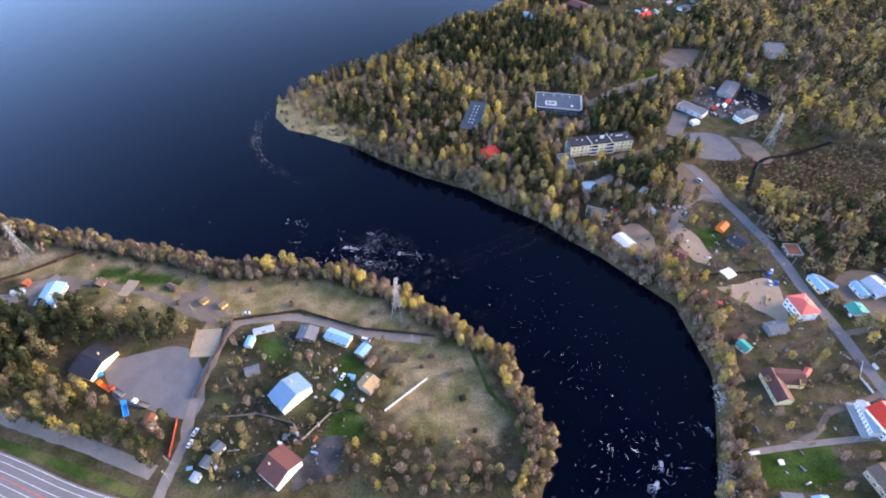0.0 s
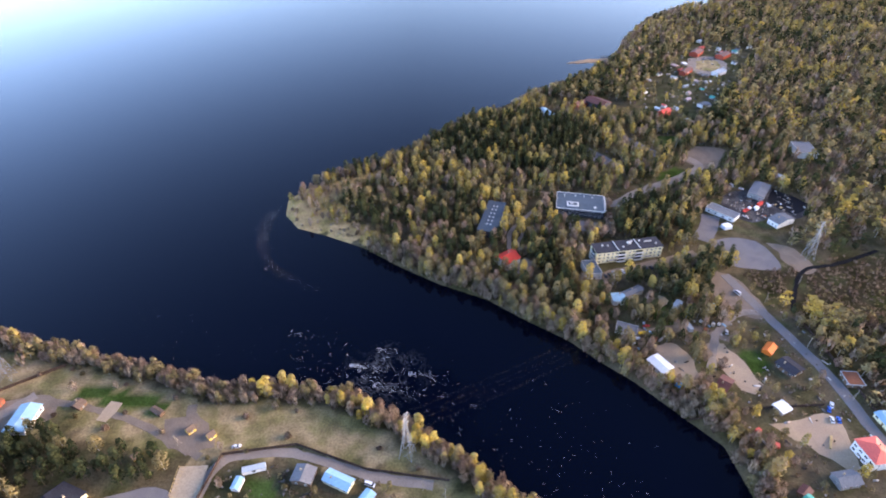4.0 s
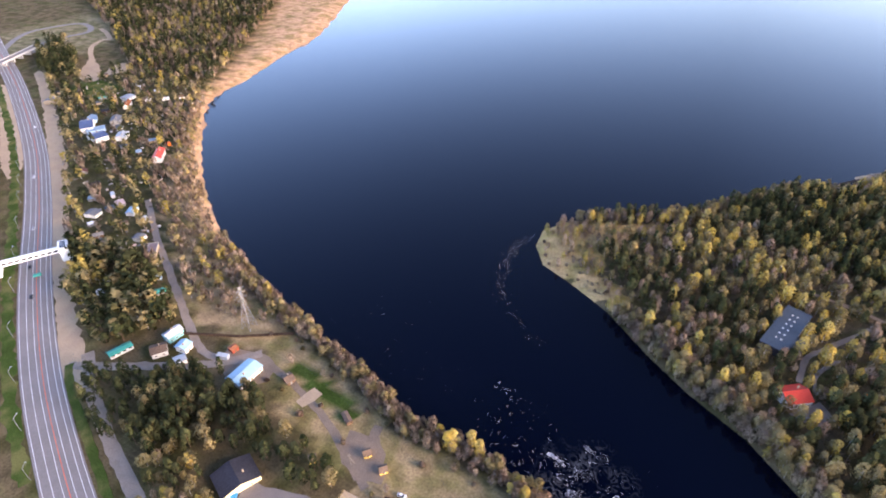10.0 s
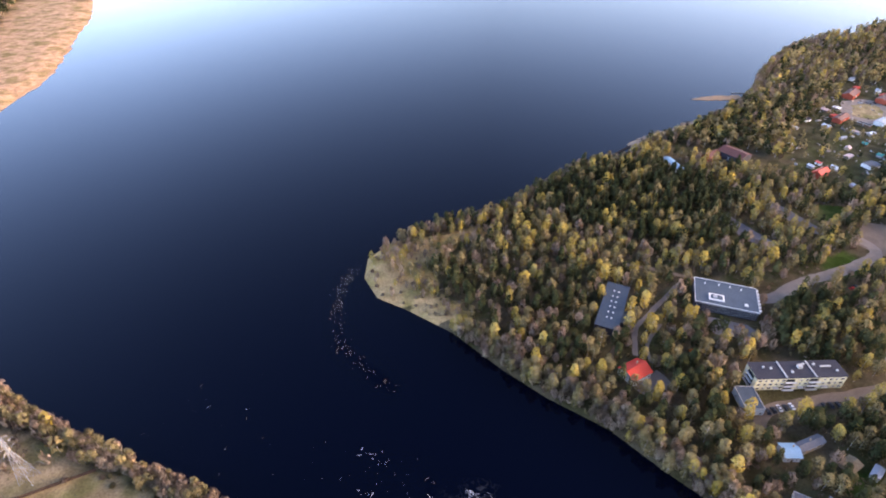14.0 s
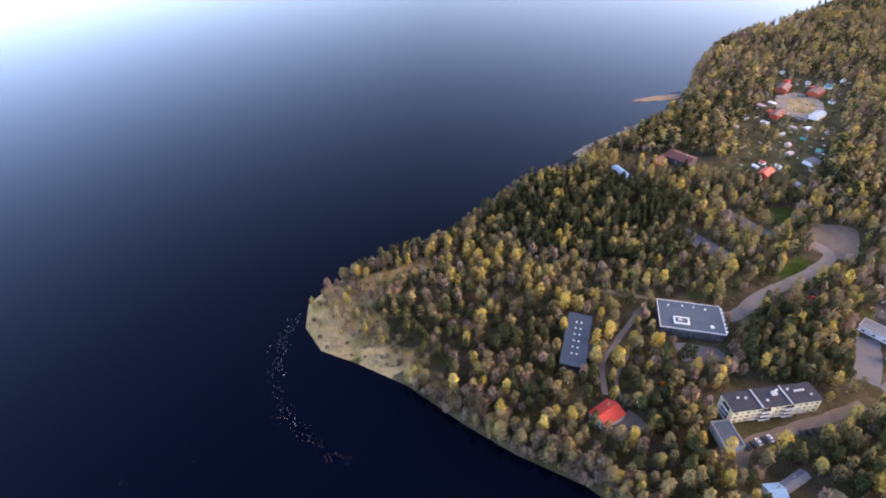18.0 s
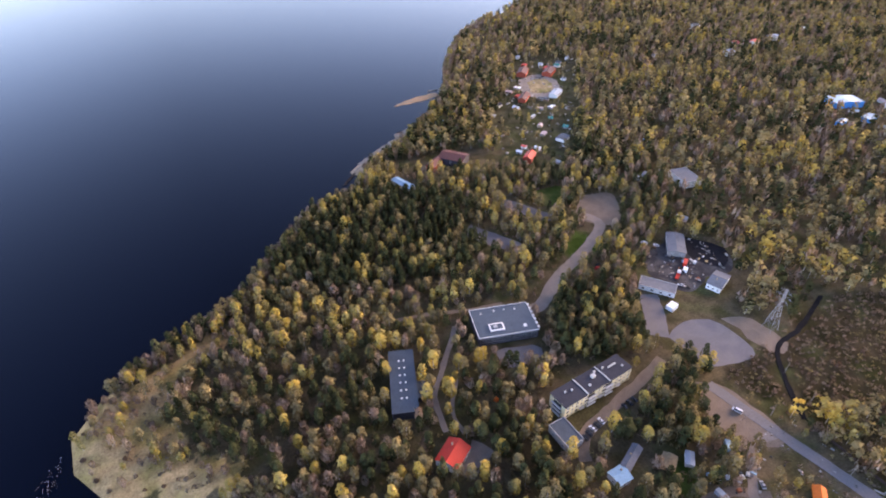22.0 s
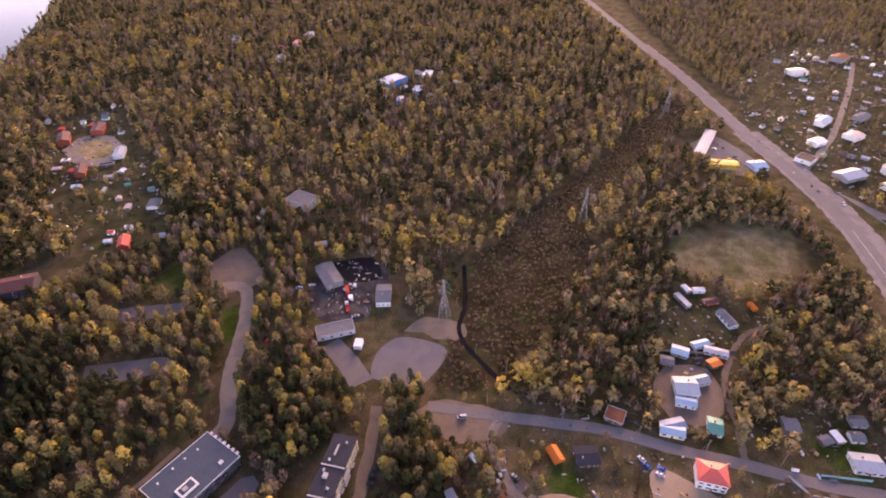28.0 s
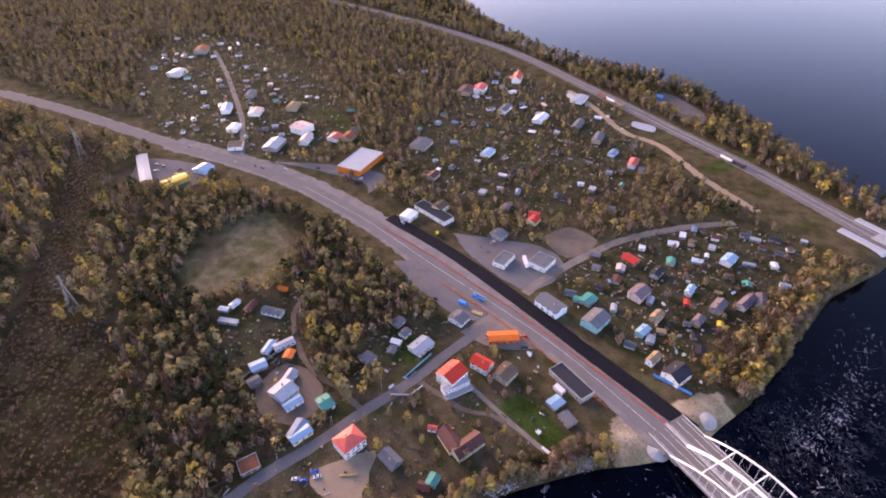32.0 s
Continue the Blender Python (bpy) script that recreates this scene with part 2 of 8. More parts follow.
def tri_mesh(name, verts, tris, material, normals=None):
    """A large mesh of triangles, straight from arrays; normals, where given, round off the shading of leaf clumps."""
    me = bpy.data.meshes.new(name)
    verts, tris = np.asarray(verts, np.float32), np.asarray(tris, np.int32)
    me.vertices.add(len(verts))
    me.vertices.foreach_set("co", verts.ravel())
    me.loops.add(tris.size)
    me.loops.foreach_set("vertex_index", tris.ravel())
    me.polygons.add(len(tris))
    me.polygons.foreach_set("loop_start", np.arange(0, tris.size, 3, dtype=np.int32))
    me.materials.append(material)
    me.update(calc_edges=True)
    if normals is not None:
        me.attributes.new("custom_normal", 'FLOAT_VECTOR', 'POINT').data.foreach_set("vector", np.asarray(normals, np.float32).ravel())
    return me


def curve_line(pts, step=6.0):
    """A smooth line through points, as an array with even steps."""
    p = [np.array(q, float) for q in pts]
    p = [2 * p[0] - p[1]] + p + [2 * p[-1] - p[-2]]
    out = []
    for a, b, c, d in zip(p, p[1:], p[2:], p[3:]):
        k = max(1, int(np.linalg.norm(c - b) / step))
        for t in np.arange(k) / k:
            out.append(0.5 * (2 * b + (c - a) * t + (2 * a - 5 * b + 4 * c - d) * t * t + (3 * b - a - 3 * c + d) * t ** 3))
    out.append(p[-2])
    return np.array(out)


def side_line(line, off):
    d = np.gradient(line, axis=0)
    d /= np.linalg.norm(d, axis=1)[:, None] + 1e-9
    return line + np.stack([-d[:, 1], d[:, 0]], 1) * off


def ribbon(name, pts, width, material, z=0.1, deep=0.5, step=6.0, off=0.0, ragged=0.0):
    """A strip of road or path with a top, and sides that go into the ground."""
    line = side_line(curve_line(pts, step), off)
    hw = width / 2
    rng = np.random.default_rng(len(name) + int(abs(pts[0][0])))
    jit = lambda: rng.normal(0, ragged, len(line))
    a, b = line.copy(), line.copy()
    nrm = side_line(line, 1.0) - line
    a, b = line + nrm * (hw + jit())[:, None], line - nrm * (hw + jit())[:, None]
    k = len(line)
    v = np.concatenate([np.c_[a + nrm * min(0.3, width * 0.1), np.full(k, z - deep)], np.c_[a, np.full(k, z)], np.c_[b, np.full(k, z)], np.c_[b - nrm * min(0.3, width * 0.1), np.full(k, z - deep)]])
    f = [(r * k + i, (r + 1) * k + i, (r + 1) * k + i + 1, r * k + i + 1) for r in range(3) for i in range(k - 1)]
    return new(name, mesh_np(name, v, f, material))


def patch(name, pts, material, z=0.06, deep=0.5, ragged=1.0, step=5.0):
    """A flat area of ground with an uneven edge that goes into the ground."""
    line = curve_line(list(pts) + [pts[0]], step)[:-1]
    rng = np.random.default_rng(int(abs(pts[0][0]) * 3 + abs(pts[0][1])))
    line = line + rng.normal(0, ragged, line.shape)
    bm = bmesh.new()
    top = [bm.verts.new((x, y, z)) for x, y in line]
    low = [bm.verts.new((x, y, z - deep)) for x, y in line]
    try:
        bm.faces.new(top)
    except ValueError:
        pass
    for i in range(len(top)):
        j = (i + 1) % len(top)
        bm.faces.new((top[i], low[i], low[j], top[j]))
    bmesh.ops.triangulate(bm, faces=[fc for fc in bm.faces if len(fc.verts) > 4])
    bmesh.ops.recalc_face_normals(bm, faces=bm.faces)
    me = bpy.data.meshes.new(name)
    bm.to_mesh(me)
    bm.free()
    me.materials.append(material)
    return new(name, me)


def inside(poly, x, y):
    """Which of the points x, y lie in a polygon."""
    poly = np.asarray(poly, float)
    res = np.zeros(np.shape(x), bool)
    for (x0, y0), (x1, y1) in zip(poly, np.roll(poly, -1, 0)):
        cross = (y0 > y) != (y1 > y)
        res ^= cross & (x < (x1 - x0) * (y - y0) / (y1 - y0 + 1e-12) + x0)
    return res


def reach(poly, x, y, closed=True):
    """Distance from points to a line of points."""
    poly = np.asarray(poly, float)
    best = np.full(np.shape(x), 1e9)
    ends = np.roll(poly, -1, 0) if closed else poly[1:]
    for (x0, y0), (x1, y1) in zip(poly, ends):
        dx, dy = x1 - x0, y1 - y0
        t = np.clip(((x - x0) * dx + (y - y0) * dy) / (dx * dx + dy * dy + 1e-9), 0, 1)
        best = np.minimum(best, np.hypot(x - x0 - t * dx, y - y0 - t * dy))
    return best


# ---- water and ground ----
WATER_Z = -4.0
SOUTH_SHORE = [(1700, -430), (1010, -430), (824, -372), (643, -362), (595, -385), (484, -420), (384, -390), (312, -378), (247, -330), (210, -320), (165, -305), (135, -270), (124, -235)]
EAST_BANK = [(126, -188), (131, -151), (126, -103), (113, -46), (106, 2), (106, 24), (104, 60), (117, 90), (128, 112), (140, 150), (146, 173), (143, 196), (140, 220), (126, 236), (103, 263), (87, 277), (70, 295), (43, 314), (19, 333), (-15, 349), (-42, 366), (-77, 392), (-108, 407), (-134, 417), (-149, 437)]
NORTH_SHORE = [(-153, 460), (-140, 485), (-104, 512), (-72, 533), (-51, 556), (-16, 606), (12, 643), (56, 663), (74, 698), (136, 752), (181, 808), (224, 875), (270, 980), (340, 1093), (428, 1173), (536, 1270), (900, 1700), (1500, 2900)]
FAR_SHORE = [(-2900, 2900), (-1500, 1900), (-930, 1187), (-793, 962), (-700, 790), (-675, 700)]
WEST_SHORE = [(-634, 581), (-623, 526), (-596, 486), (-551, 445), (-473, 382), (-414, 343), (-359, 314), (-316, 298), (-288, 288), (-248, 280), (-202, 268), (-166, 260), (-137, 250), (-110, 254), (-70, 251), (-36, 236), (-10, 219), (15, 201), (38, 185), (40, 172), (50, 148), (56, 133), (54, 123), (47, 108)]
WEST_BANK = [(38, 70), (30, 0), (28, -100), (40, -190), (30, -300), (-200, -500), (-900, -900), (-900, -2900), (1700, -2900)]
SHORE = SOUTH_SHORE + EAST_BANK + NORTH_SHORE + FAR_SHORE + WEST_SHORE + WEST_BANK
SHORE_LINE = curve_line(SHORE + SHORE[:1], 22.0)[:-1]


def height(x, y):
    """The lie of the land: flat, with a bank down to the water's bed."""
    d = reach(SHORE_LINE, x, y)
    d = np.where(inside(SHORE_LINE, x, y), -d, d)
    h = np.interp(d, [-25, -3, 0, 3, 8, 15], [-9, -5.4, -4.2, -3.2, -1.3, 0.0])
    return h


def grid_sheet(name, xs, ys, zf, material):
    X, Y = np.meshgrid(xs, ys)
    Z = zf(X, Y)
    v = np.stack([X, Y, Z], -1).reshape(-1, 3)
    nx = len(xs)
    i = (np.arange(len(ys) - 1)[:, None] * nx + np.arange(nx - 1)[None]).ravel()
    tris = np.concatenate([np.stack([i, i + 1, i + nx + 1], 1), np.stack([i, i + nx + 1, i + nx], 1)])
    ob = new(name, tri_mesh(name, v, tris, material))
    ob.data.shade_smooth()
    return ob


def spread(lo, hi, near_lo, near_hi, fine, coarse, *best):
    """Raster lines: close together where the camera passes, wide far off."""
    return np.unique(np.concatenate([np.arange(lo, near_lo, coarse), np.arange(near_lo, near_hi, fine), np.arange(near_hi, hi + coarse, coarse), *[np.arange(a, b, k) for a, b, k in best]]))


ground = grid_sheet("ground", spread(-2900, 3000, -400, 400, 5, 60, (93, 156, 1.5), (-165, -60, 1.5), (-1000, -400, 20)), spread(-2900, 3100, -60, 690, 5, 60, (0, 129, 1.5), (390, 500, 1.5), (690, 1250, 20)), height, MEADOW)
tagged(ground, "brown and olive spring meadow ground with banks", "ground", kind="structure")
wv = [(-3200, -3200, WATER_Z), (3300, -3200, WATER_Z), (3300, 3400, WATER_Z), (-3200, 3400, WATER_Z)]
water = new("water", mesh_np("water", wv, [(0, 1, 2, 3)], WATER))
tagged(water, "dark navy river and lake water reflecting the evening sky", "water", kind="structure")


# ---- roads ----
HIGHWAY_WEST = [(-1300, 560), (-1050, 470), (-862, 404), (-665, 325), (-541, 265), (-422, 201), (-337, 160), (-268, 133), (-208, 113), (-150, 93.5), (-60, 77), (20, 70)]
HIGHWAY_EAST = [(112, 64), (191, 66), (244, 73), (323, 88), (411, 103), (494, 125), (573, 160), (664, 213), (820, 292), (948, 366), (1150, 480), (1400, 620)]
FRESH_LANE = [(112, 47), (184, 53), (246, 58), (326, 67), (401, 83)]
VILLAGE_ROAD = [(192, 362), (204, 318), (218, 268), (222, 229), (227, 198), (231, 163), (239, 126), (244, 95)]
SOUTH_ROAD = [(256, 50), (262, 20), (264, -55), (249, -115), (228, -163)]
RAIL = [(1500, -150), (1197, -211), (942, -275), (720, -307), (512, -291), (375, -276), (277, -265), (141, -241), (20, -225)]


# ---- woods ----
def crown_tris(n, shape, base, tall, wide, size, rng, sliver=False):
    """n leaf clumps, or twigs, in a crown whose outline swells and thins; shape gives a radius for each height from 0 to 1."""
    t = rng.random(n) ** 0.9
    ang = rng.random(n) * 6.283
    ph = rng.random(4) * 6.283
    lobes = 0.86 + 0.16 * np.sin(2 * ang + ph[0] + 7 * t) + 0.13 * np.sin(5 * ang + ph[1] - 11 * t) + 0.1 * np.sin(17 * t + ph[2])
    r = shape(t) * lobes * (np.sqrt(rng.random(n)) * 0.62 + 0.38)
    lean = rng.normal(0, 0.1, 2)
    c = np.stack([r * np.cos(ang) + lean[0] * t, r * np.sin(ang) + lean[1] * t, t], 1) * (wide, wide, tall) + (0, 0, base)
    out = (c - (0, 0, base + 0.4 * tall)) / (wide, wide, 0.55 * tall)
    out /= np.linalg.norm(out, axis=1)[:, None] + 1e-6
    if sliver:
        u = c - (0, 0, base - 0.45 * tall)
        u = u / np.linalg.norm(u, axis=1)[:, None] + rng.normal(0, 0.22, (n, 3))
        w = np.cross(u, rng.normal(size=(n, 3)))
    else:
        face = out + rng.normal(0, 0.45, (n, 3))
        u = np.cross(face, rng.normal(size=(n, 3)))
        u /= np.linalg.norm(u, axis=1)[:, None]
        w = np.cross(u, face)
    w /= np.linalg.norm(w, axis=1)[:, None]
    s = size * rng.uniform(0.6, 1.35, (n, 1))
    ws = s * ((0.3 if n > 120 else 0.5) if sliver else 0.85)
    us = s * (1.6 if sliver else 0.95)
    v = np.stack([c - u * us * 0.5 - w * ws * 0.5, c - u * us * 0.4 + w * ws * 0.55, c + u * us * 0.55], 1)
    back = np.einsum("ij,ij->i", np.cross(v[:, 1] - v[:, 0], v[:, 2] - v[:, 0]), out) < 0
    v[back] = v[back][:, [0, 2, 1]]
    nrm = out + rng.normal(0, 0.3, (n, 3)) + (0, 0, 0.25)
    nrm /= np.linalg.norm(nrm, axis=1)[:, None]
    return v.reshape(-1, 3), np.arange(3 * n).reshape(-1, 3), np.repeat(nrm, 3, 0)


def trunk_tris(tall, r0, limbs, rng, sides=5):
    vs, fs = [], []
    def tube(a, b, ra, rb):
        a, b = np.array(a, float), np.array(b, float)
        d = (b - a) / np.linalg.norm(b - a)
        p = np.cross(d, (0.3, 0.9, 0.2)); p /= np.linalg.norm(p)
        q = np.cross(d, p)
        o = sum(len(x) for x in vs)
        an = np.arange(sides) / sides * 6.283
        ring = np.cos(an)[:, None] * p + np.sin(an)[:, None] * q
        vs.append(np.concatenate([a + ring * ra, b + ring * rb]))
        for i in range(sides):
            j = (i + 1) % sides
            fs.extend([(o + i, o + j, o + sides + j), (o + i, o + sides + j, o + sides + i)])
    tube((0, 0, -0.5), (0, 0, tall * 0.5), r0, r0 * 0.7)
    if not limbs:
        return np.concatenate(vs), np.array(fs)
    tube((0, 0, tall * 0.5), (rng.normal(0, 0.2), rng.normal(0, 0.2), tall), r0 * 0.7, r0 * 0.15)
    for k in range(limbs):
        z = tall * rng.uniform(0.4, 0.85)
        a = rng.random() * 6.283
        ln = tall * rng.uniform(0.12, 0.2)
        tube((0, 0, z), (ln * math.cos(a), ln * math.sin(a), z + ln * 0.7), r0 * 0.4, r0 * 0.1)
    return np.concatenate(vs), np.array(fs)


oval = lambda t: np.sqrt(np.clip(1.02 - (2 * t - 0.9) ** 2 / 1.25, 0.03, 1))
cone = lambda t: 1.02 - 0.95 * t
dome = lambda t: np.sqrt(np.clip(1 - (1.7 * t - 0.7) ** 2 / 1.05, 0.04, 1))
fan = lambda t: np.clip(0.35 + 1.5 * t - 0.15, 0.3, 1) * np.sqrt(np.clip(1.04 - t ** 2.6, 0.04, 1))
head = lambda t: np.clip(0.72 + 0.6 * t, 0, 1) * np.sqrt(np.clip(1.05 - t ** 1.9, 0.03, 1))
TREE_KINDS = {   # shape, crown base, crown height, half width, trunk radius, leaf, bark, sliver
    "birch": (oval, 2.4, 11.5, 2.9, 0.17, LEAF_BIRCH, BARK_LIGHT, False),
    "opening": (oval, 1.8, 11.0, 3.2, 0.17, LEAF_PALE, BARK_LIGHT, False),
    "pine": (head, 3.0, 11.0, 2.9, 0.2, LEAF_PINE, BARK, False),
    "spruce": (cone, 1.2, 14.5, 2.5, 0.2, LEAF_PINE, BARK, False),
    "bare": (fan, 0.9, 9.8, 3.4, 0.14, TWIG, BARK, True),
    "shrub": (dome, 0.1, 3.2, 2.0, 0.06, TWIG, BARK, True),
    "bush": (dome, 0.1, 3.0, 2.0, 0.06, LEAF_PALE, BARK, False),
}


def tree_template(kind, n, size, seed, limbs=3, sides=5):
    shape, base, tall, wide, r0, leaf, bark, sliver = TREE_KINDS[kind]
    rng = np.random.default_rng(seed)
    n2 = int(n * 1.4) if sliver else n
    return crown_tris(n2, shape, base, tall, wide, size, rng, sliver), trunk_tris(base + tall * 0.8, r0, limbs, rng, sides)


def wood(name, kind, xy, label, n=42, size=1.9, lo=0.7, hi=1.15, seed=1, broad=1.0):
    """Many trees of one kind, each with its own growth, in one mesh of leaves and one of trunks."""
    rng = np.random.default_rng(seed)
    xy = np.asarray(xy, float)
    if not len(xy):
        return None
    temps = [tree_template(kind, n, size, seed * 10 + k, 1 if n > 60 else 0, 3) for k in range(8)]
    zz = height(xy[:, 0], xy[:, 1])
    out = {0: [[], [], 0, [], []], 1: [[], [], 0, [], []]}
    pick = rng.integers(0, 8, len(xy))
    for k in range(8):
        some = xy[pick == k]
        m = len(some)
        a, s = rng.random(m) * 6.283, rng.uniform(lo, hi, m) * some[:, 2]
        sw = s ** 0.6 * some[:, 2] ** 0.4 * rng.uniform(0.8, 1.25, m) * broad
        tint = rng.random(m) ** 1.2
        ca, sa = np.cos(a)[:, None], np.sin(a)[:, None]
        for j in (0, 1):
            v, t = temps[k][j][:2]
            x = (v[None, :, 0] * ca - v[None, :, 1] * sa) * sw[:, None] + some[:, :1]
            y = (v[None, :, 0] * sa + v[None, :, 1] * ca) * sw[:, None] + some[:, 1:2]
            z = v[None, :, 2] * s[:, None] + zz[pick == k][:, None]
            o = out[j]
            o[0].append(np.stack([x, y, z], -1).reshape(-1, 3))
            o[1].append((t[None] + (np.arange(m) * len(v))[:, None, None] + o[2]).reshape(-1, 3))
            o[2] += m * len(v)
            o[3].append(np.repeat(tint, len(v)))
            if j == 0:
                q = temps[k][0][2]
                o[4].append(np.stack([q[None, :, 0] * ca - q[None, :, 1] * sa, q[None, :, 0] * sa + q[None, :, 1] * ca, np.repeat(q[None, :, 2], m, 0)], -1).reshape(-1, 3))
    root = new(name)
    tagged(root, label, "trees", kind="stuff")
    for j, pn, mt in ((0, "crown", TREE_KINDS[kind][5]), (1, "trunk", TREE_KINDS[kind][6])):
        ob = new(pn, tri_mesh(pn, np.concatenate(out[j][0]), np.concatenate(out[j][1]), mt, np.concatenate(out[j][4]) if j == 0 else None))
        ob.parent = root
        ob.data.attributes.new("tint", 'FLOAT', 'POINT').data.foreach_set("value", np.concatenate(out[j][3]).astype(np.float32))
        tagged(ob, kind="stuff")
    return root


def scatter(x0, x1, y0, y1, gap, seed):
    """Points on an uneven raster."""
    rng = np.random.default_rng(seed)
    X, Y = np.meshgrid(np.arange(x0, x1, gap), np.arange(y0, y1, gap))
    p = np.stack([X.ravel(), Y.ravel()], 1)
    return p + rng.uniform(-0.5, 0.5, p.shape) * gap * 1.1


# ---- surfaces of ground, roads and yards ----
CAPE = [(-163, 430), (-130, 413), (-91, 398), (-66, 392), (-60, 404), (-92, 424), (-118, 446), (-126, 470), (-136, 492), (-160, 480)]
CAPE_NORTH = [(-152, 454), (-134, 485), (-81, 509), (-54, 513), (-82, 489), (-99, 470), (-104, 457), (-87, 421), (-120, 423)]
CAPE_GRASS = [(-158, 450), (-146, 424), (-120, 411), (-80, 396), (-72, 402), (-108, 424), (-132, 444), (-144, 470), (-156, 476)]
HEATH_AREA = [(203, 366), (219, 325), (243, 321), (271, 318), (384, 307), (411, 337), (607, 285), (717, 266), (722, 299), (513, 341), (410, 371), (359, 383), (313, 395), (256, 376)]
FIELD = [(398, 268), (444, 242), (462, 215), (470, 172), (428, 146), (402, 168), (372, 198), (380, 240)]
RIVER_MEADOW = [(-270, 250), (-236, 268), (-192, 262), (-136, 247), (-78, 240), (-31, 222), (-4, 196), (24, 180), (30, 150), (10, 110), (-20, 150), (-40, 196), (-84, 209), (-120, 202), (-152, 204), (-203, 217)]
REEDS = [(-930, 1187), (-793, 962), (-700, 790), (-675, 700), (-634, 581), (-623, 526), (-596, 486), (-515, 410), (-525, 405), (-612, 468), (-650, 545), (-745, 682), (-825, 793), (-928, 937), (-1100, 1200)]
GREENS = [[(150, 126), (192, 132), (186, 112), (147, 107)], [(255, 168), (270, 147), (249, 133), (240, 150)], [(170, 284), (185, 289), (190, 273), (177, 263)],
          [(-103, 194), (-90, 192), (-81, 177), (-95, 175)], [(-57, 187), (-44, 173), (-46, 154), (-59, 157)], [(-62, 143), (-46, 152), (-37, 134), (-53, 126)],
          [(205, 528), (218, 517), (206, 498), (175, 482), (186, 507)], [(135, 330), (150, 322), (140, 308), (126, 316)], [(-215, 250), (-160, 240), (-165, 228), (-215, 236)],
          [(381, -254), (294, -262), (192, -236), (187, -218), (295, -219)], [(600, 60), (650, 30), (620, 10), (575, 35)], [(-800, 470), (-720, 470), (-720, 430), (-790, 430)]]
SANDS = [[(143, 76), (138, 60), (112, 58), (104, 72), (112, 90), (125, 97), (138, 86)], [(132, 42), (129, 28), (121, 11), (104, 16), (99, 30), (108, 44)]]
SAND_YARDS = [[(120, 288), (136, 292), (142, 266), (128, 258)], [(152, 290), (165, 292), (175, 260), (163, 255)], [(168, 232), (204, 240), (206, 224), (200, 204), (190, 212)],
              [(240, 402), (247, 368), (262, 370), (257, 396)],
              [(-884, 440), (-734, 372), (-590, 300), (-492, 247), (-416, 209), (-358, 181), (-314, 160), (-305, 171), (-344, 189), (-405, 216), (-477, 256), (-575, 309), (-671, 357), (-873, 447)],
              [(-877, 393), (-842, 391), (-704, 335), (-612, 286), (-628, 276)]]
WOODS = [[(150, 240), (60, 280), (-60, 370), (-170, 480), (60, 690), (230, 860), (330, 760), (340, 600), (300, 470), (190, 440), (188, 330)],
         [(330, 760), (230, 860), (340, 1080), (560, 1280), (1900, 1700), (1900, 700), (948, 390), (664, 240), (540, 190), (480, 260), (400, 300), (270, 330), (215, 340), (300, 470), (340, 600)]]


HAMLET = [(986, 194), (1100, 94), (1008, 16), (836, -32), (649, 2), (554, 34), (556, 87), (549, 145), (577, 165), (717, 227)]
LAKE_GARDENS = [(545, -34), (656, -256), (450, -266), (331, -184), (312, -43), (361, 14), (470, 25)]
RIVER_GARDENS = [(259, 30), (270, -68), (214, -175), (176, -187), (146, -92), (154, -17), (152, 21), (189, 32)]
WEST_MEADOW = [(-640, 540), (-617, 529), (-546, 431), (-434, 354), (-301, 289), (-247, 279), (-250, 240), (-300, 236), (-344, 260), (-398, 286), (-460, 320), (-560, 400), (-640, 470)]
WAYSIDE_FIELD = [(-1133, 513), (-1122, 703), (-948, 593), (-914, 526), (-991, 494), (-976, 439)]
PINE_CLUMP = [(-984, 491), (-1025, 528), (-1003, 550), (-882, 499), (-811, 460), (-838, 427)]
COMPOUND = [(366, 945), (446, 908), (274, 638), (207, 659), (231, 742)]
PLOTS = [[(281, 171), (273, 129), (266, 108), (254, 121), (245, 166), (246, 196)], [(357, 247), (354, 186), (302, 203), (279, 204), (273, 236), (313, 256)]]
OLD_PASTURE = [(-30, 150), (-22, 172), (-4, 182), (18, 172), (30, 158), (30, 128), (10, 135), (-6, 128), (-24, 138)]
LANE_GARDENS = [(-116, 198), (-86, 200), (-62, 190), (-40, 170), (-48, 112), (-118, 106)]
VILLAGE_EAST = [(150, 110), (232, 110), (222, 320), (190, 340), (120, 290), (140, 250), (158, 200)]
WEST_GARDENS = [(-620, 500), (-456, 325), (-350, 262), (-470, 250), (-640, 340), (-820, 420), (-800, 500)]
GARDENS = [HAMLET, LAKE_GARDENS, RIVER_GARDENS, COMPOUND, *PLOTS, LANE_GARDENS, WEST_GARDENS]


COVER = {"meadow": (0.105, 0.080, 0.045), "floor": (0.098, 0.076, 0.046), "heath": (0.055, 0.041, 0.023), "cape": (0.42, 0.275, 0.135), "reed": (0.46, 0.28, 0.17), "lawn": (0.050, 0.080, 0.020), "sand": (0.42, 0.31, 0.21),
         "grass": (0.30, 0.215, 0.115), "field": (0.19, 0.158, 0.095), "garden": (0.075, 0.066, 0.038), "village": (0.125, 0.095, 0.058), "pale": (0.30, 0.215, 0.125)}


